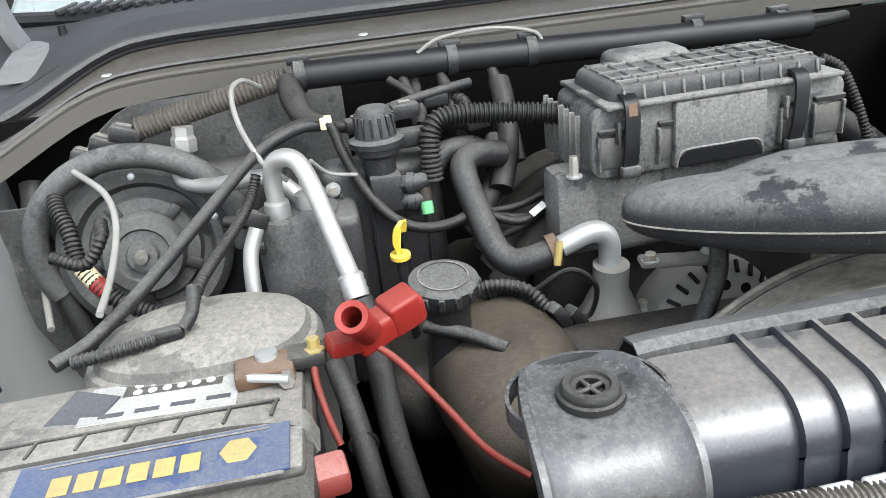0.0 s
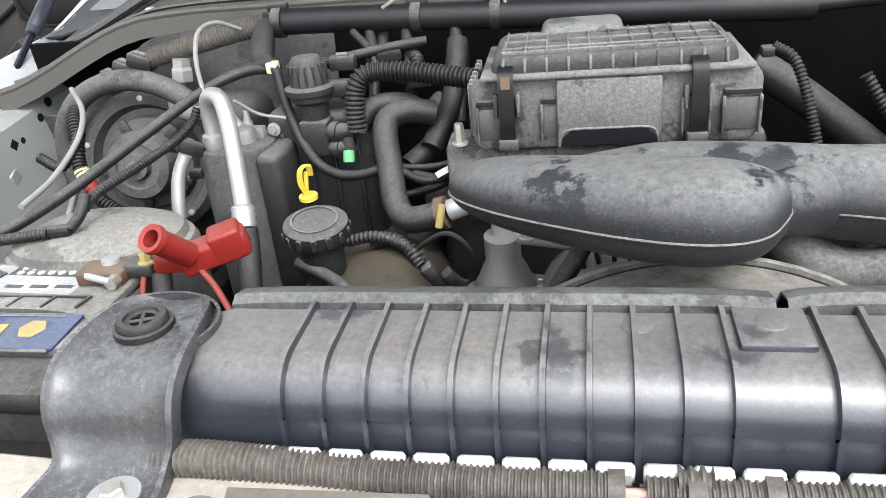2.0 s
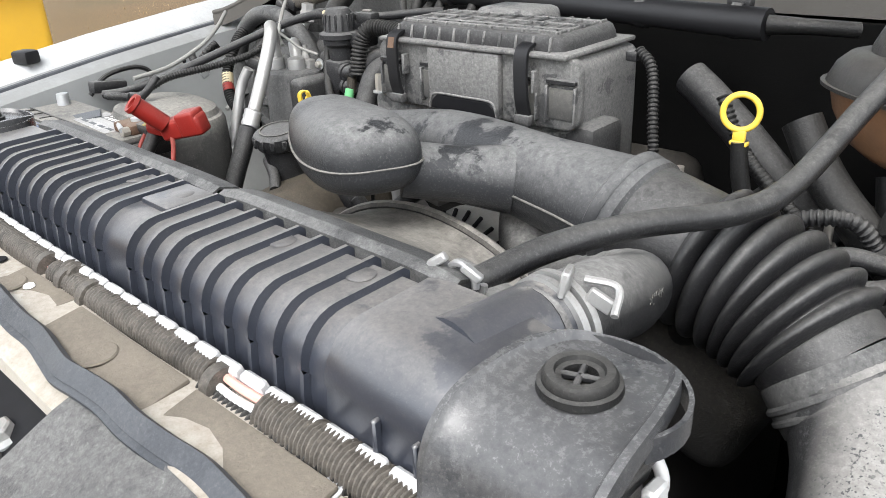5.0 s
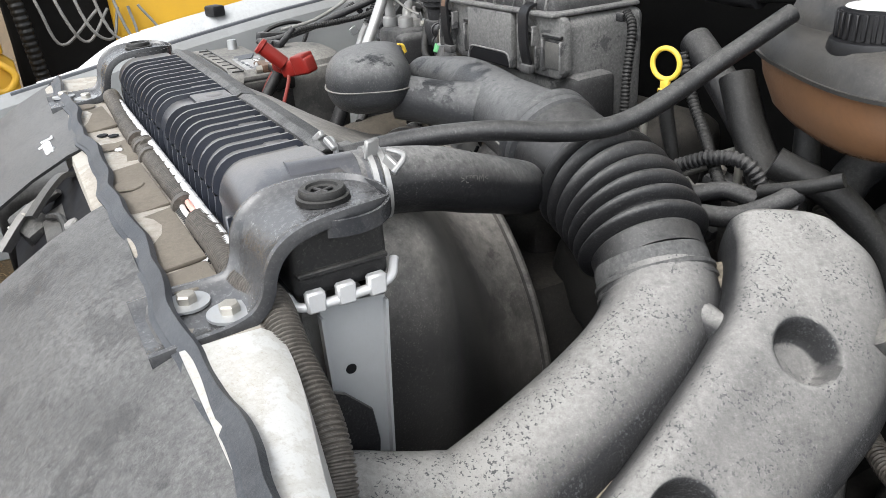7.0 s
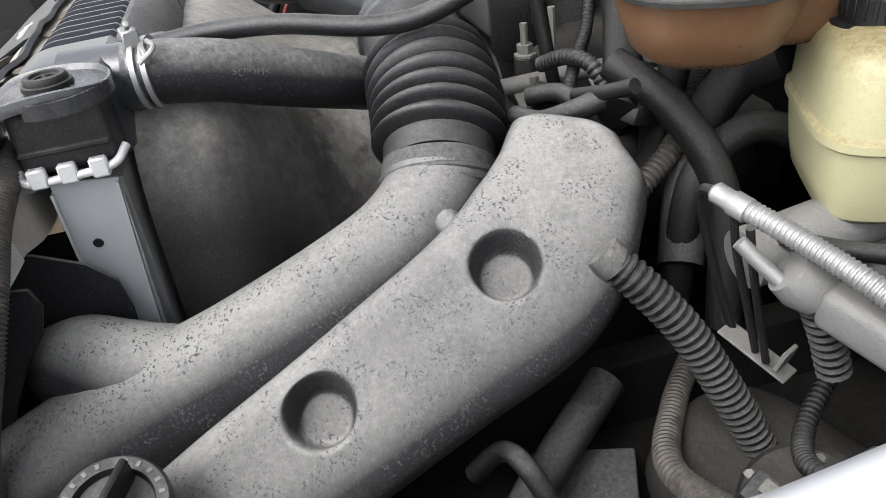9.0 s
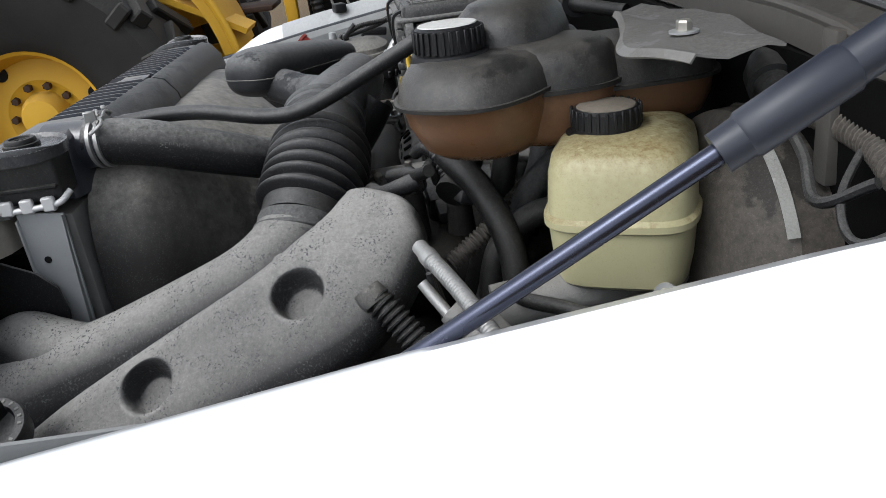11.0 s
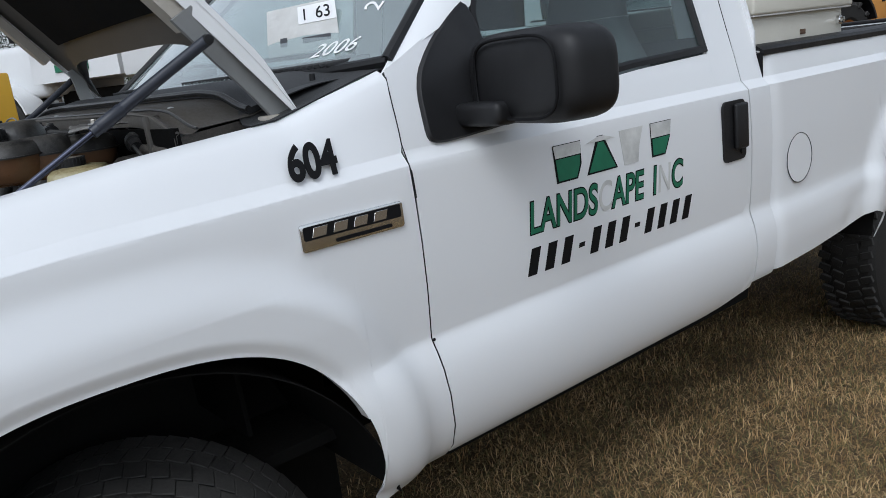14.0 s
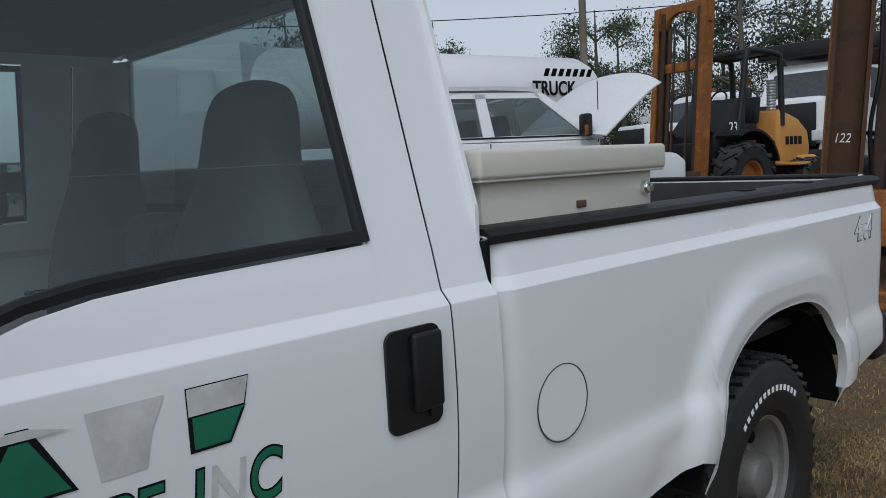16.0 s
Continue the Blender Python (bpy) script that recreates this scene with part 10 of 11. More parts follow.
    part("post", box((-3.62, -0.66, 1.25), (0.09, 0.07, 0.80), 0.01), M["machine"], ld, "yellow upright post")
    part("seat_stand", join(box((-3.85, -1.02, 1.16), (0.05, 0.05, 0.28), 0.008), box((-3.85, -1.02, 1.30), (0.34, 0.36, 0.03), 0.008), box((-3.85, -1.05, 1.03), (0.4, 0.55, 0.03), 0.006)), M["darksteel"], ld)
    seat = part("operator_seat", pillow((-3.85, -1.02, 1.385), (0.22, 0.23, 0.065)), M["gloss"], ld, "black worn operator seat")
    part("tank_barrel", tube([(-4.3, -0.5, 1.35), (-4.3, 0.2, 1.35)], 0.14, 20, 3), M["galv"], ld)
    part("hydraulic_line", tube([(-3.6, -0.50, 1.5), (-3.58, -0.52, 1.2), (-3.58, -0.50, 0.95), (-3.62, -0.48, 0.7)], 0.035, 12, 6, ripple=0.003, pitch=0.03), M["rubber"], ld)
    for k in range(5):
        part("loose_wire", tube([(-3.62, -0.48 + 0.09 * k, 1.35), (-3.56, -0.42 + 0.1 * k, 1.05 - 0.05 * k), (-3.6, -0.35 + 0.12 * k, 0.85), (-3.62, -0.15 + 0.05 * k, 1.0)], 0.008, 6, 6), M["wire"], ld)
    lug = part("tie_down", tube([(-3.58, -0.76, 0.79), (-3.55, -0.75, 0.71), (-3.55, -0.66, 0.67), (-3.56, -0.60, 0.74), (-3.58, -0.66, 0.81)], 0.018, 10, 6), M["machine"], ld, "yellow tie-down ring")
    for y, x, w in ((-1.80, -3.9, 2.0), (3.7, -4.1, 1.6)):
        part("axle", box((x, y, 0.76), (w, 0.25, 0.3), 0.05), M["darksteel"], ld)


build_loader()


def build_far_pickup():
    p = thing("crew_cab_pickup", (-5.03, 7.90, 0.339), "white crew cab pickup with its hood raised", "pickup truck")
    m = Matrix.Translation((-5.03, 7.90, 0.339)) @ pose(0, 0, 0, 0, 0, 70.7)

    def put(bm):
        return moved(bm, m)
    side = [(-2.6, 0.55), (2.9, 0.55), (2.9, 1.02), (2.75, 1.12), (1.6, 1.22), (1.5, 1.34), (-2.6, 1.34)]
    stand = Matrix(((1, 0, 0, 0), (0, 0, 1, -1.0), (0, 1, 0, 0), (0, 0, 0, 1)))
    part("lower_body", put(prism(side, 2.0, stand, 0.05, 2)), M["white_far"], p)
    # cab: pillars and roof round open windows
    roof = [[m @ Vector((x, y * w, z + 0.05 * (1 - y * y))) for y in np.linspace(-1, 1, 9)] for x, w, z in ((-0.90, 0.80, 1.86), (-0.78, 0.80, 1.93), (0.20, 0.80, 1.945), (0.70, 0.79, 1.93), (0.86, 0.77, 1.90))]
    part("roof", sheet(roof, 0.05), M["white_far"], p)

    def cab_side(x, z, e, off=0.0):
        return (x, e * (0.985 - 0.36 * (z - 1.34) + off), z)
    for e in (-1, 1):
        frames = [((-1.02, 1.34), (-0.80, 1.34), (-0.72, 1.90), (-0.90, 1.90)), ((-0.05, 1.34), (0.10, 1.34), (0.08, 1.90), (-0.05, 1.90)), ((1.40, 1.34), (1.62, 1.34), (0.86, 1.92), (0.74, 1.90)), ((-0.80, 1.34), (1.45, 1.34), (1.38, 1.40), (-0.80, 1.40)), ((-0.76, 1.85), (0.82, 1.85), (0.80, 1.92), (-0.76, 1.92))]
        part("pillar", put(join(*[sheet([[cab_side(*f[0], e), cab_side(*f[1], e)], [cab_side(*f[3], e), cab_side(*f[2], e)]], 0.03) for f in frames])), M["white_far"], p)
        for f in (((-0.80, 1.40), (-0.05, 1.40), (-0.05, 1.85), (-0.76, 1.85)), ((0.10, 1.40), (1.38, 1.40), (0.82, 1.85), (0.08, 1.85))):
            pane = part("side_window", put(sheet([[cab_side(*f[0], e, -0.012), cab_side(*f[1], e, -0.012)], [cab_side(*f[3], e, -0.012), cab_side(*f[2], e, -0.012)]], 0)), M["rear_glass"], p, "side window glass")
            pane.visible_shadow = False
        part("belt_strip", put(box((0.2, e * 0.972, 1.385), (2.3, 0.02, 0.02), 0.004, 1)), M["gloss"], p)
        part("door_gap", put(box((0.02, e * 1.001, 0.98), (0.012, 0.006, 0.68), 0, 1)), M["ink"], p)
        part("mirror", put(box((1.25, e * 1.12, 1.50), (0.10, 0.17, 0.27), 0.03, 2)), M["gloss"], p, "black towing mirror")
        part("mirror_lamp", put(box((1.20, e * 1.205, 1.44), (0.05, 0.02, 0.12), 0.01, 2)), M["orange"], p, "amber mirror lamp")
        for x in (-1.7, 2.05):
            part("road_wheel", put(lathe([(0.2, -0.13), (0.38, -0.13), (0.42, -0.08), (0.42, 0.08), (0.38, 0.13), (0.2, 0.13)], (x, e * 0.85, 0.42), (0, 1, 0), 32)), M["tyre"], p)
    screen = part("front_window", put(sheet(quad((1.60, -0.90, 1.36), (1.60, 0.90, 1.36), (0.86, 0.76, 1.91), (0.86, -0.76, 1.91)), 0)), M["rear_glass"], p)
    screen.visible_shadow = False
    part("rear_window", put(sheet(quad((-1.0, -0.9, 1.36), (-1.0, 0.9, 1.36), (-0.90, 0.78, 1.88), (-0.90, -0.78, 1.88)), 0.02)), M["ink"], p)
    for x in (-0.45, 0.45):
        for y in (-0.42, 0.42):
            part("seat_back", put(box((x, y, 1.36), (0.16, 0.46, 0.62), 0.06, 3, (0, -10, 0))), M["gloss"], p)
    part("steering_wheel", put(tube([(0.95 + 0.06 * math.sin(t), 0.42 + 0.18 * math.cos(t), 1.42 + 0.17 * math.sin(t)) for t in np.linspace(0, 6.28, 20)], 0.016, 8, 2)), M["gloss"], p)
    lift = Matrix.Translation((-4.07, 8.93, 1.69)) @ pose(0, 0, 0, 0, 0, 73.5)
    hood = [[lift @ Vector((0.94 * u, 0.15 + v * (0.99 - 0.08 * u ** 3), 0.72 * u + 0.12 * (1 - v * v) * math.sin(0.5 + u * 1.7) - 0.10 * u ** 4 * (1 if v < 0 else 0.4) * v ** 4)) for v in np.linspace(-1, 1, 17)] for u in np.linspace(0, 1, 12)]
    lid = part("raised_hood", sheet(hood, 0.02), M["white_far"], p, "raised white hood")
    part("hood_edge", tube([hood[-1][k] for k in range(17)], 0.022, 8, 2), M["gloss"], lid, "dark hood lip")
    for v in (3, 13):
        part("hood_crease", tube([hood[k][v] + Vector((0, 0, 0.006)) for k in range(12)], 0.012, 6, 1), M["white_far"], lid)
    part("antenna", put(tube([(1.62, -0.86, 1.30), (1.62, -0.86, 2.05)], 0.006, 6, 2)), M["ink"], p, "thin black antenna")


build_far_pickup()


def build_tanker():
    t = thing("tanker_truck", (-9.0, 12.0, 0), "white tank truck with black lettering", "tank truck")
    m = Matrix.Translation((-9.37, 12.63, 0.33)) @ pose(0, 0, 0, 0, 0, 77)
    n = 40
    rings = []
    for x, k in ((-5.0, 0.3), (-4.95, 0.7), (-4.8, 0.92), (-4.6, 1.0), (2.7, 1.0), (2.9, 0.92), (3.02, 0.7), (3.06, 0.3)):
        rings.append([m @ Vector((x, 1.05 * k * math.cos(a), 2.35 + 0.98 * k * math.sin(a))) for a in [2 * math.pi * i / n for i in range(n)]])
    part("tank", rings_mesh(rings), M["white_far"], t)
    part("band", moved(lathe([(1.06, -0.03), (1.075, -0.03), (1.075, 0.03), (1.06, 0.03)], (-1.4, 0, 2.35), (1, 0, 0), 40), m), M["seal"], t)
    lettering("side_lettering", "TRUCK", m @ Matrix.Translation((0.95, -1.075, 2.42)) @ pose(0, 0, 0, 90, 0, 0), 0.40, M["ink"], t, 0.004, "black block lettering", 0.85, 0, "LEFT", 0.01)
    for k in range(7):
        part("name_bar", moved(box((1.42 + 0.19 * k, -0.945, 2.88), (0.12, 0.02, 0.19), 0.01, 1, (28, 0, 0)), m), M["ink"], t)
    part("chassis", moved(box((-2.0, 0, 1.1), (9.8, 1.0, 0.4), 0.04), m), M["dark"], t)
    part("cab", moved(box((-6.2, 0, 1.75), (1.7, 2.2, 2.2), 0.15, 3), m), M["white_far"], t)
    for x in (-6.2, 0.8, 2.0):
        for e in (-0.95, 0.95):
            part("road_wheel", moved(lathe([(0.2, -0.15), (0.48, -0.15), (0.52, -0.1), (0.52, 0.1), (0.48, 0.15), (0.2, 0.15)], (x, e, 0.52), (0, 1, 0), 28), m), M["tyre"], t)


build_tanker()


def channel(x, y, w, d, z0, z1, t=0.03, e=1):
    """An upright channel section, open towards e along y."""
    outline = [(-w / 2, 0), (w / 2, 0), (w / 2, e * d), (w / 2 - t, e * d), (w / 2 - t, e * t), (t - w / 2, e * t), (t - w / 2, e * d), (-w / 2, e * d)]
    return prism(outline, z1 - z0, Matrix.Translation((x, y, z0)))


def build_forklift():
    f = thing("rough_terrain_forklift", (-4.65, 15.1, 0), "orange rough terrain forklift with a tall rusty mast", "forklift")
    m = Matrix.Translation((-4.65, 15.1, 0.36)) @ pose(0, 0, 0, 0, 0, 78)
    tilt = m @ Matrix.Translation((-1.75, 0, 0.4)) @ pose(0, 0, 0, 0, 4.5, 0)

    def put(bm):
        return moved(bm, m)

    def lean(bm):
        return moved(bm, tilt)
    # the mast stands at the front, towards local -x
    for y in (-0.56, 0.56):
        e = -1 if y > 0 else 1
        part("mast_rail", lean(channel(0, y, 0.24, 0.10, -0.25, 3.22, 0.035, e)), M["orange"], f, "rusty orange outer mast rail")
        part("mast_rail", lean(channel(0.02, y + e * 0.12, 0.17, 0.09, -0.1, 3.14, 0.03, e)), M["darksteel"], f, "dark greasy inner mast rail")
        part("tilt_cylinder", put(tube([(-1.55, y * 0.8, 1.5), (-0.6, y * 0.8, 1.0)], 0.05, 12, 2)), M["gloss"], f)
    arch = [(-0.60, 2.86), (-0.36, 2.86), (-0.30, 3.02), (-0.15, 3.10), (0.0, 3.12), (0.15, 3.10), (0.30, 3.02), (0.36, 2.86), (0.60, 2.86), (0.60, 3.26), (-0.60, 3.26)]
    part("mast_head", lean(prism(arch, 0.10, Matrix(((0, 0, 1, -0.05), (1, 0, 0, 0), (0, 1, 0, 0), (0, 0, 0, 1))), 0.012, 1)), M["orange"], f, "rusty orange arched mast head plate")
    for z in (0.25, 2.18):
        part("mast_cross", lean(box((0.05, 0, z), (0.10, 1.1, 0.17), 0.02)), M["orange"], f)
    for y in (-0.16, 0.16):
        part("mast_chain", lean(tube([(-0.02, y, 0.1), (-0.02, y, 2.7)], 0.022, 8, 2)), M["darksteel"], f)
    part("lift_cylinder", lean(tube([(0.06, 0.34, -0.1), (0.06, 0.34, 2.9)], 0.045, 12, 2)), M["darksteel"], f)
    part("carriage", lean(box((-0.22, 0, 0.1), (0.12, 1.3, 0.5), 0.02)), M["darksteel"], f)
    for y in (-0.4, 0.4):
        part("fork", put(join(box((-2.05, y, 0.45), (0.05, 0.13, 0.6), 0.01), box((-2.55, y, 0.15), (1.0, 0.13, 0.05), 0.01))), M["darksteel"], f)
    part("chassis", put(box((-0.35, 0, 0.95), (2.5, 0.95, 0.6), 0.06, 2)), M["gloss"], f)
    part("front_guard", put(prism([(-1.45, 0.7), (-0.9, 0.7), (-0.55, 1.3), (-0.55, 1.95), (-0.75, 2.0), (-1.0, 1.75), (-1.4, 1.35)], 1.05, Matrix(((1, 0, 0, 0), (0, 0, -1, 0.525), (0, 1, 0, 0), (0, 0, 0, 1))), 0.03)), M["gloss"], f, "black front console plate")
    hood = prism([(0.35, 0.75), (1.30, 0.75), (1.35, 1.10), (1.28, 1.40), (1.0, 1.62), (0.45, 1.80), (0.35, 1.80)], 1.06, Matrix(((1, 0, 0, 0), (0, 0, -1, 0.53), (0, 1, 0, 0), (0, 0, 0, 1))), 0.07, 3)
    part("engine_hood", put(hood), M["case_orange"], f, "orange sloping engine hood")
    for k in range(4):
        part("maker_bar", put(box((0.62 + 0.13 * k, -0.532, 1.22), (0.09, 0.02, 0.15), 0.004, 1)), M["ink"], f)
    part("counterweight", put(box((1.2, 0, 0.72), (0.6, 1.2, 0.45), 0.08, 3)), M["case_orange"], f)
    part("exhaust_pipe", put(tube([(0.55, -0.25, 1.75), (0.55, -0.25, 2.35)], 0.08, 14, 2, ripple=0.006, pitch=0.05)), M["galv"], f)
    part("step_plate", put(box((0.55, -0.78, 0.80), (0.6, 0.4, 0.05), 0.015)), M["case_orange"], f)
    for y in (-0.52, 0.52):
        part("guard_hoop", put(tube([(-0.80, y, 1.25), (-0.62, y, 2.2), (-0.55, y, 2.68), (-0.42, y, 2.82), (0.30, y, 2.78), (0.42, y, 2.66), (0.46, y, 2.1), (0.48, y, 1.5)], 0.055, 12, 5)), M["gloss"], f, "black tubular guard hoop")
    part("guard_roof", put(join(box((-0.08, 0, 2.82), (0.85, 1.1, 0.05), 0.02, 2), *[box((x, 0, 2.79), (0.05, 1.04, 0.05), 0.01, 1) for x in (-0.5, 0.4)])), M["gloss"], f, "black overhead guard roof")
    part("work_lamp", put(box((0.50, -0.5, 2.62), (0.12, 0.14, 0.14), 0.04, 2)), M["gloss"], f)
    part("beacon", put(lathe([(0.06, 0), (0.06, 0.12), (0.0, 0.14)], (0.42, 0.15, 2.30), (0, 0, 1), 12)), M["orange"], f)
    part("operator_seat", put(join(box((-0.1, 0, 1.5), (0.5, 0.5, 0.14), 0.05, 2), box((0.18, 0, 1.80), (0.14, 0.5, 0.5), 0.05, 2, (0, 8, 0)))), M["gloss"], f)
    part("steering_wheel", put(tube([(-0.62 + 0.06 * math.sin(t), 0.17 * math.cos(t), 2.0 + 0.16 * math.sin(t)) for t in np.linspace(0, 6.28, 20)], 0.018, 8, 2)), M["gloss"], f)
    for y in (-1, 1):
        part("mudguard", put(sheet([[(-1.0 + 0.72 * math.sin(a), e, 0.62 + 0.78 * math.cos(a)) for a in np.linspace(-0.5, 1.25, 14)] for e in (y * 0.5, y * 1.02)], 0.04)), M["gloss"], f)
    for x, r in ((-1.0, 0.62), (0.85, 0.45)):
        for y in (-0.80, 0.80):
            ty, rim = big_wheel((x, y, r), r, 0.42, (0, -1 if y < 0 else 1, 0), lugs=14)
            wh = part("machine_wheel", put(rim), M["orange"], f)
            part("tyre", put(ty), M["tyre"], wh, "black lugged tyre", angle=30)
    lettering("unit_number", "23", m @ Matrix.Translation((-1.02, -0.536, 1.40)) @ pose(0, 0, 0, 90, 0, 0), 0.26, M["chalk"], f, 0.003, "chalk number", 0.9)
    g = thing("forklift_mast", (-0.4, 8.6, 0), "dark rusty forklift with its mast close behind the truck", "forklift")
    k = Matrix.Translation((-0.69, 8.52, 0.2)) @ pose(0, 0, 0, 0, 3.5, 22)
    part("mast_rail", moved(channel(0, 0.04, 0.325, 0.20, -0.05, 3.85, 0.035, -1), k), M["rustmast"], g, "rusty outer mast rail")
    part("mast_rail", moved(box((-0.168, -0.05, 1.9), (0.012, 0.19, 3.9), 0.003, 1), k), M["orange"], g, "orange worn rail edge")
    part("mast_rail", moved(channel(0.30, 0.05, 0.09, 0.12, 0.0, 3.8, 0.03), k), M["darksteel"], g, "dark inner mast rail")
    part("mast_rail", moved(channel(0.92, 0.05, 0.09, 0.12, 0.0, 3.8, 0.03), k), M["darksteel"], g, "dark inner mast rail")
    part("mast_rail", moved(channel(1.18, 0, 0.28, 0.16, 0.0, 3.85, 0.035), k), M["rustmast"], g, "rusty outer mast rail")
    for z in (0.35, 2.05, 3.5):
        part("mast_cross", moved(box((0.6, 0.12, z), (1.1, 0.10, 0.14), 0.02), k), M["darksteel"], g)
    part("lift_cylinder", moved(tube([(0.60, 0.05, 0.1), (0.60, 0.05, 3.4)], 0.06, 14, 2), k), M["darksteel"], g)
    part("hose_line", moved(tube([(0.22, 0.0, 2.6), (0.24, -0.06, 1.9), (0.20, -0.05, 1.4), (0.26, 0.0, 0.9)], 0.02, 8, 5), k), M["rubber"], g)
    part("carriage", moved(join(box((0.6, -0.18, 0.62), (1.2, 0.1, 0.5), 0.02), box((0.3, -0.6, 0.0), (0.14, 1.0, 0.06), 0.01), box((0.9, -0.6, 0.0), (0.14, 1.0, 0.06), 0.01)), k), M["orange"], g)
    part("body", moved(box((0.6, 1.5, 0.75), (1.2, 1.9, 0.8), 0.1, 3), k), M["gloss"], g)
    lettering("unit_number", "122", k @ Matrix.Translation((-0.09, -0.004, 1.28)) @ pose(0, 0, 0, 90, 0, 0), 0.12, M["chalk"], g, 0.002, "chalk number", 0.8, 0.2)
    for x in (-0.2, 1.4):
        for y in (0.6, 2.2):
            ty, rim = big_wheel((x, y, 0.36), 0.5, 0.34, (1 if x > 0 else -1, 0, 0), lugs=12)
            wh = part("machine_wheel", moved(rim, k), M["orange"], g)
            part("tyre", moved(ty, k), M["tyre"], wh, angle=30)


build_forklift()


def build_dump_truck(name, at, turn, label, number_side=False, size=1.0):
    d = thing(name, (at[0], at[1], 0), label, "truck")
    m = Matrix.Translation((at[0], at[1], 0.36)) @ pose(0, 0, 0, 0, 0, turn) @ Matrix.Scale(size, 4)

    def put(bm):
        return moved(bm, m)
    # local -y is the front
    cab = []
    for z, y0, y1, w in ((1.15, -1.2, 0.65, 1.05), (1.75, -1.15, 0.65, 1.05), (2.45, -0.8, 0.6, 0.98), (2.58, -0.65, 0.5, 0.88)):
        cab.append([m @ Vector(q) for q in ((-w, y0, z), (w, y0, z), (w, y1, z), (-w, y1, z))])
    part("cab", rings_mesh(cab), M["white_far"], d, smooth=False)
    part("windshield", put(sheet(quad((-0.9, -1.17, 1.80), (0.9, -1.17, 1.80), (0.84, -0.85, 2.40), (-0.84, -0.85, 2.40)), 0.02)), M["seal"], d, "dark windshield")
    for e in (-1, 1):
        part("side_window", put(sheet(quad((e * 1.06, -0.95, 1.78), (e * 1.06, -0.1, 1.78), (e * 0.995, -0.1, 2.36), (e * 0.995, -0.75, 2.36)), 0.02)), M["seal"], d)
        part("side_window", put(sheet(quad((e * 1.06, 0.02, 1.78), (e * 1.06, 0.52, 1.78), (e * 0.995, 0.5, 2.36), (e * 0.995, 0.02, 2.36)), 0.02)), M["seal"], d)
        part("mirror", put(box((e * 1.3, -1.1, 2.0), (0.16, 0.08, 0.4), 0.03)), M["gloss"], d)
        for y in (-2.0, 2.4, 3.6):
            part("road_wheel", put(lathe([(0.2, -0.15), (0.48, -0.15), (0.52, -0.1), (0.52, 0.1), (0.48, 0.15), (0.2, 0.15)], (e * 1.0, y, 0.52), (1, 0, 0), 28)), M["tyre"], d)
        part("front_fender", put(sheet([[(e * x, -2.0 + 0.66 * math.sin(a), 0.52 + 0.68 * math.cos(a)) for a in np.linspace(-1.3, 1.3, 14)] for x in (0.78, 1.2)], 0.04)), M["white_far"], d)
        part("headlamp", put(box((e * 0.85, -2.72, 1.1), (0.3, 0.06, 0.2), 0.03)), M["label"], d)
    part("engine_hood", put(box((0, -1.9, 1.38), (1.75, 1.6, 0.85), 0.12, 3)), M["white_far"], d)
    part("grille", put(box((0, -2.71, 1.30), (1.55, 0.05, 0.78), 0.03)), M["gloss"], d, "black grille")
    part("bumper", put(box((0, -2.85, 0.7), (2.2, 0.2, 0.3), 0.04)), M["gloss"], d)
    part("chassis", put(box((0, 1.5, 0.85), (0.9, 5.6, 0.3), 0.03)), M["dark"], d)
    part("dump_body", put(box((0, 2.8, 1.75), (2.3, 4.0, 1.3), 0.05)), M["gloss"] if not number_side else M["white_far"], d)
    part("cab_shield", put(box((0, 0.0, 2.86), (2.35, 1.9, 0.30), 0.05)) if not number_side else put(box((0, 0.4, 2.65), (0.5, 0.2, 0.16), 0.05)), M["gloss"], d)
    part("beacon", put(lathe([(0.05, 0), (0.05, 0.12), (0.0, 0.14)], (0.5, -0.4, 2.6), (0, 0, 1), 12)), M["orange"], d)
    if number_side:
        for k, (w, z) in enumerate(((0.5, 1.55), (0.7, 1.35))):
            part("name_bar", put(box((1.065, -0.3, z), (0.02, w, 0.12), 0.005, 1)), M["green_print"], d)


build_dump_truck("dump_truck", (-5.35, 21.7), -2, "white dump truck with a black body and grille", False, 1.2)
build_dump_truck("box_truck", (-9.8, 24.4), -30, "white truck parked behind the forklift", True, 1.1)
build_dump_truck("service_truck", (-15.9, 5.9), -62, "white service truck parked across the lot", True, 1.35)


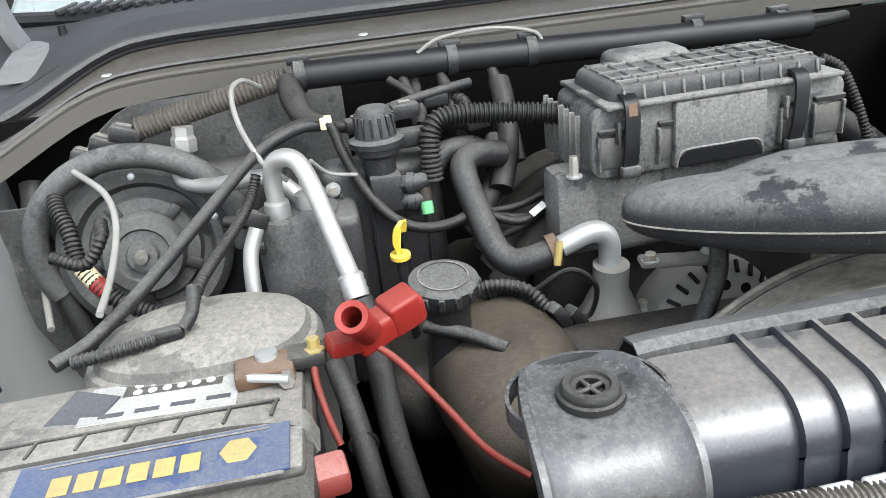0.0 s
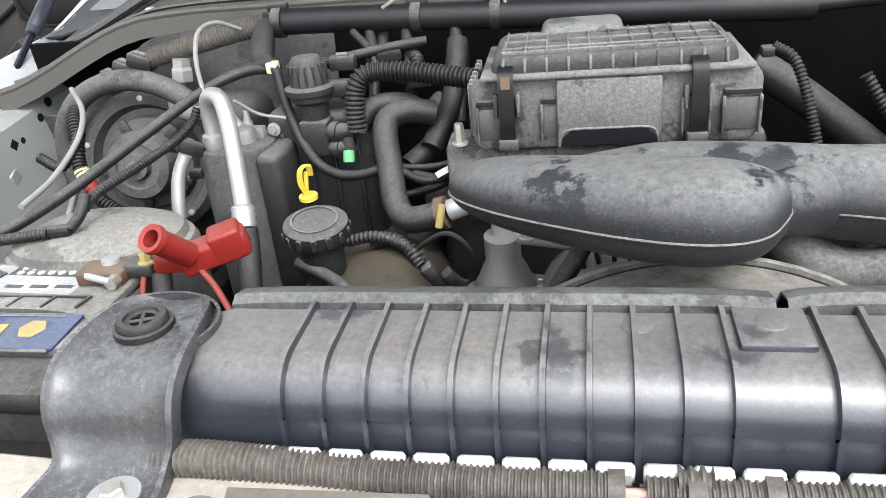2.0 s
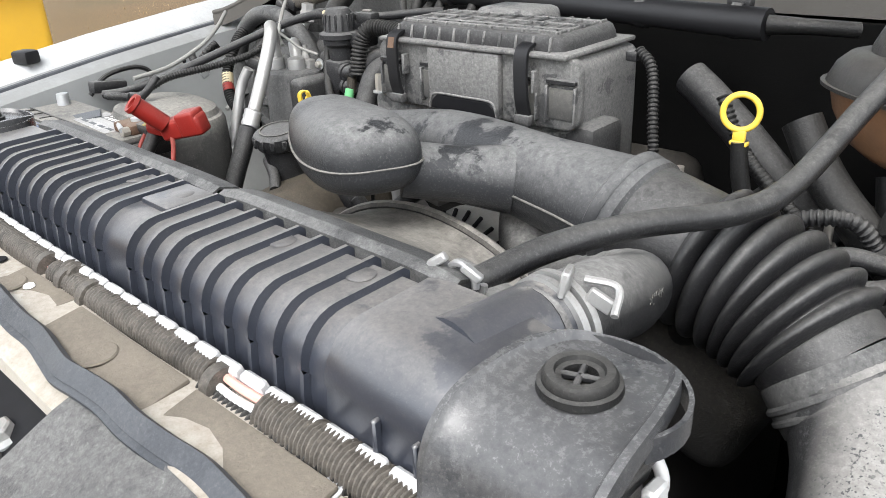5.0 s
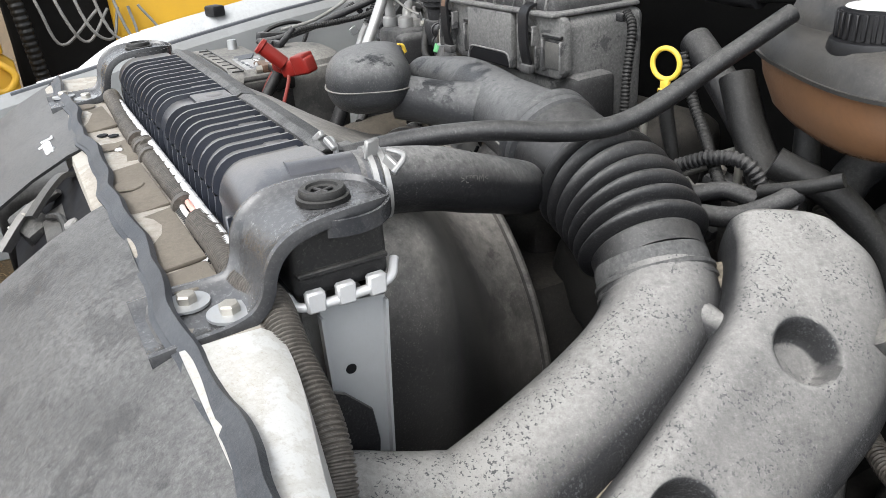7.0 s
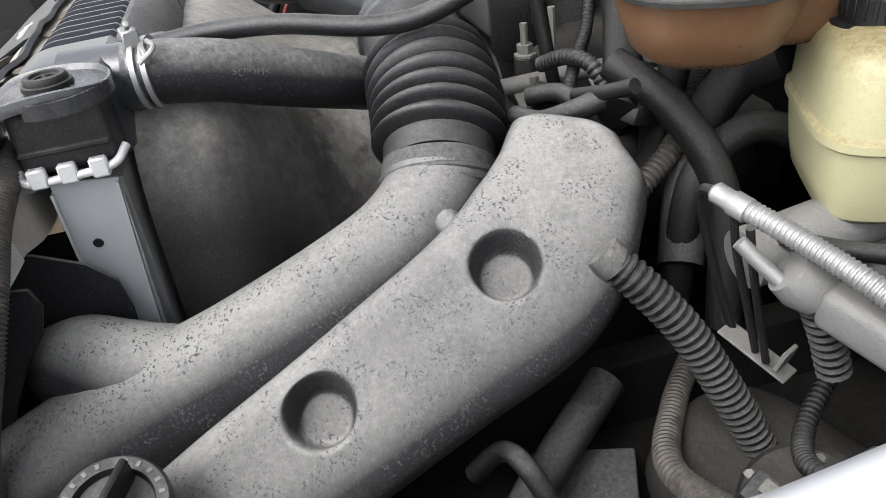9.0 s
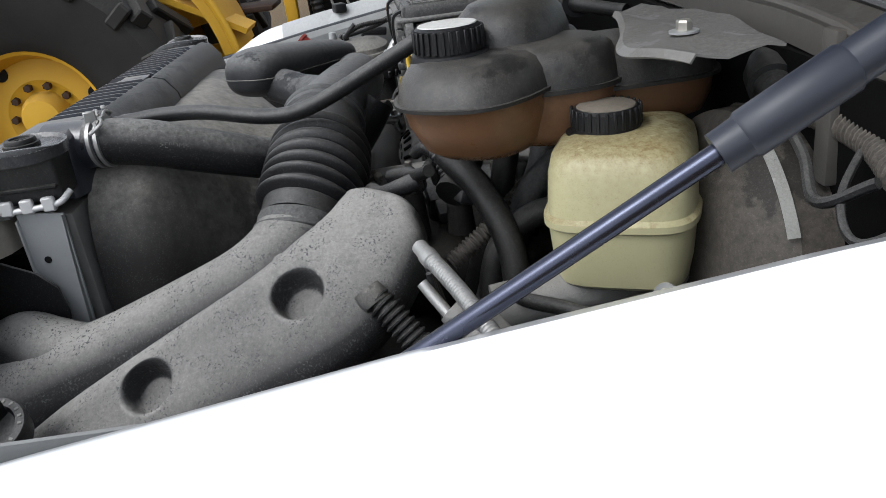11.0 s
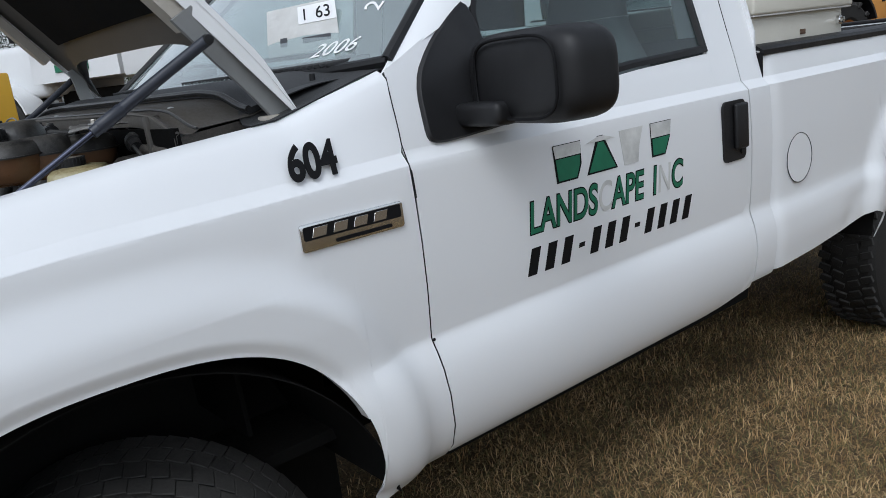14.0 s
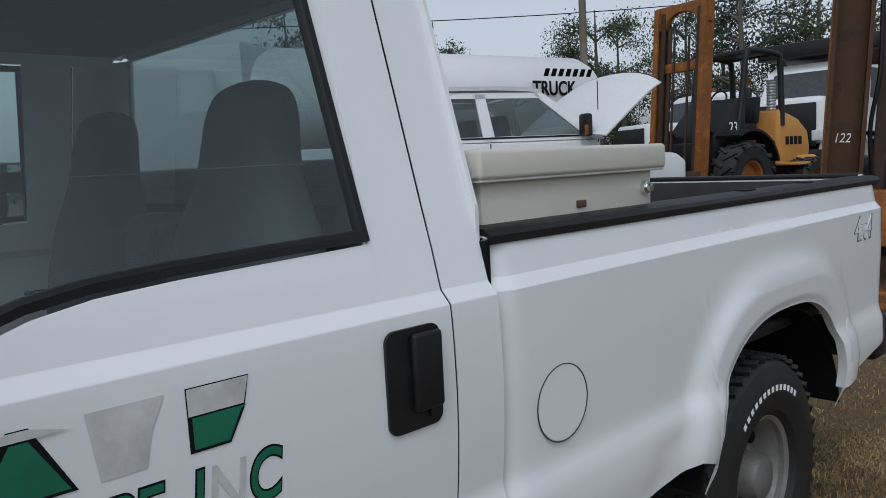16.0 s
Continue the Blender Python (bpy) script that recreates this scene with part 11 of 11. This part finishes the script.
def build_tree(name, at, high, spread_, crown_at, seed, leaf, bare=False, label="", count=3200):
    rng = random.Random(seed)
    t = thing(name, (at[0], at[1], 0), label, "tree")
    base = Vector((at[0], at[1], -0.05))
    top = base + Vector((rng.uniform(-0.4, 0.4), rng.uniform(-0.4, 0.4), high * 0.93))
    trunk = [tube([base, base.lerp(top, 0.35) + Vector((0.15, 0.1, 0)), base.lerp(top, 0.7), top], [high * 0.02, high * 0.015, high * 0.009, high * 0.003], 8, 4)]
    tips = []
    for k in range(16 if not bare else 26):
        u = rng.uniform(crown_at, 0.95)
        a = base.lerp(top, u)
        ang = rng.uniform(0, 6.28)
        reach = spread_ * (1.15 - u * 0.6) * rng.uniform(0.6, 1.0)
        b = a + Vector((math.cos(ang) * reach, math.sin(ang) * reach, rng.uniform(0.1, 0.5) * reach))
        trunk.append(tube([a, a.lerp(b, 0.5) + Vector((0, 0, 0.1 * reach)), b], [high * 0.006, high * 0.004, high * 0.0015], 5, 3))
        tips += [a.lerp(b, 0.55), a.lerp(b, 0.8), b]
        if bare:
            for _ in range(5):
                c = a.lerp(b, rng.uniform(0.3, 1)) 
                e = c + Vector((rng.uniform(-1, 1), rng.uniform(-1, 1), rng.uniform(0.2, 1))) * reach * 0.35
                trunk.append(tube([c, c.lerp(e, 0.5), e], [high * 0.002, high * 0.0015, high * 0.0008], 4, 2))
    part("trunk", join(*trunk), M["bark"], t)
    if not bare:
        verts, faces = [], []
        for _ in range(count):
            c = rng.choice(tips) + Vector((rng.gauss(0, 1), rng.gauss(0, 1), rng.gauss(0, 0.75))) * spread_ * 0.12
            s = high * 0.0068 * rng.uniform(0.6, 1.6)
            q = Euler((rng.uniform(0, 6.28), rng.uniform(0, 6.28), rng.uniform(0, 6.28))).to_matrix()
            k = len(verts)
            for dx, dy, dz in ((-1, 0, 0), (0, 0.45, 0.1), (1, 0, 0), (0, -0.45, 0.1)):
                verts.append(c + q @ Vector((dx, dy, dz)) * s)
            faces.append((k, k + 1, k + 2, k + 3))
        me = bpy.data.meshes.new("crown")
        me.from_pydata([v - base - Vector((0, 0, 0.05)) for v in verts], [], faces)
        me.materials.append(leaf)
        ob = new("crown", me)
        ob.parent = t
        ob["label"] = "loose crown of small leaves"
    return t


def build_woods():
    rng = random.Random(11)
    # directions as seen from beside the cab, far behind the lot
    spots = []
    for k in range(40):
        ang = radians(62 + k * 2.9 + rng.uniform(-1.5, 1.5))
        dist = rng.uniform(38, 58)
        spots.append((2 + math.cos(ang) * dist, 1 + math.sin(ang) * dist, rng.uniform(5.5, 10)))
    spots += [(-17.7, 31.2, 7.6), (-13.3, 33.6, 10.5), (-10.7, 34.7, 9.5), (-15.2, 36.0, 8.5), (-9.0, 36.5, 8.0), (-12.0, 37.5, 9.0)]
    for k, (x, y, hgt) in enumerate(spots):
        build_tree("pine_tree" if k % 2 else "oak_tree", (x, y), hgt, hgt * 0.33, 0.3, 20 + k, M["leaf_far"] if k % 2 else M["leaf"], k % 7 == 3, "leafless grey tree at the edge of the lot" if k % 7 == 3 else "dark green tree at the edge of the lot", 8200 if k < 40 else 5200)


build_woods()


def build_far_line():
    """Low bushes and sheds that close the lot."""
    rng = np.random.default_rng(8)
    verts, faces = [], []
    for k in range(14000):
        ang = rng.uniform(radians(40), radians(330))
        dist = rng.uniform(48, 62)
        p = np.array([2 + math.cos(ang) * dist, 1 + math.sin(ang) * dist, abs(rng.normal(0, 1.3))])
        s = rng.uniform(0.15, 0.4)
        a, b = rng.normal(size=3), rng.normal(size=3)
        a, b = a / np.linalg.norm(a) * s, b / np.linalg.norm(b) * s * 0.6
        i = len(verts)
        verts += [tuple(p - a), tuple(p + b), tuple(p + a), tuple(p - b)]
        faces.append((i, i + 1, i + 2, i + 3))
    me = bpy.data.meshes.new("hedgerow")
    me.from_pydata(verts, [], faces)
    me.materials.append(M["leaf_far"])
    tagged(new("hedgerow", me), "low dark hedgerow behind the lot", "hedge", "", "stuff")


build_far_line()


def build_poles():
    places = ((-14.5, 24.0), (-30, 12.0), (3.0, 38.0))
    for x, y in places:
        p = thing("utility_pole", (x, y, 0), "weathered wooden utility pole", "utility pole", "utility poles")
        part("pole", tube([(x, y, 0.2), (x, y, 10.0)], [0.16, 0.11], 12, 3), M["wood"], p)
        part("crossarm", box((x, y, 9.2), (1.9, 0.12, 0.14), 0.01, 1, (0, 0, 40)), M["wood"], p)
    lines = thing("power_lines", (-14.5, 24, 8), "thin sagging power lines above the lot", "power lines")
    for k, z in enumerate((9.3, 8.6, 7.9, 7.1)):
        for a, b in zip(places, places[1:] + ((40, 52),)):
            if k > 1 and a == places[0]:
                continue
            mid = ((a[0] + b[0]) / 2, (a[1] + b[1]) / 2, z - 0.6)
            part("cable", tube([(a[0], a[1], z), mid, (b[0], b[1], z)], 0.018, 5, 8), M["ink"], lines)
    part("cable", tube([(-30, 12, 8.4), (-22, 18, 7.6), (-14.5, 24, 8.2), (-5, 31, 7.5), (3, 38, 8.4)], 0.02, 5, 8), M["ink"], lines)


build_poles()


def build_left_vehicle():
    """Machine tyre seen past the passenger fender."""
    v = thing("trailer", (-5.8, 7.0, 0), "old trailer with worn black tyres", "trailer")
    part("deck", box((-6.6, 8.4, 0.85), (1.8, 4.2, 0.16), 0.02), M["darksteel"], v)
    for y in (6.9, 7.9):
        ty, rim = big_wheel((-5.75, y, 0.42), 0.42, 0.26, (1, 0, 0), lugs=20)
        wh = part("trailer_wheel", rim, M["white_far"], v)
        part("tyre", ty, M["tyre"], wh, angle=30)


build_left_vehicle()
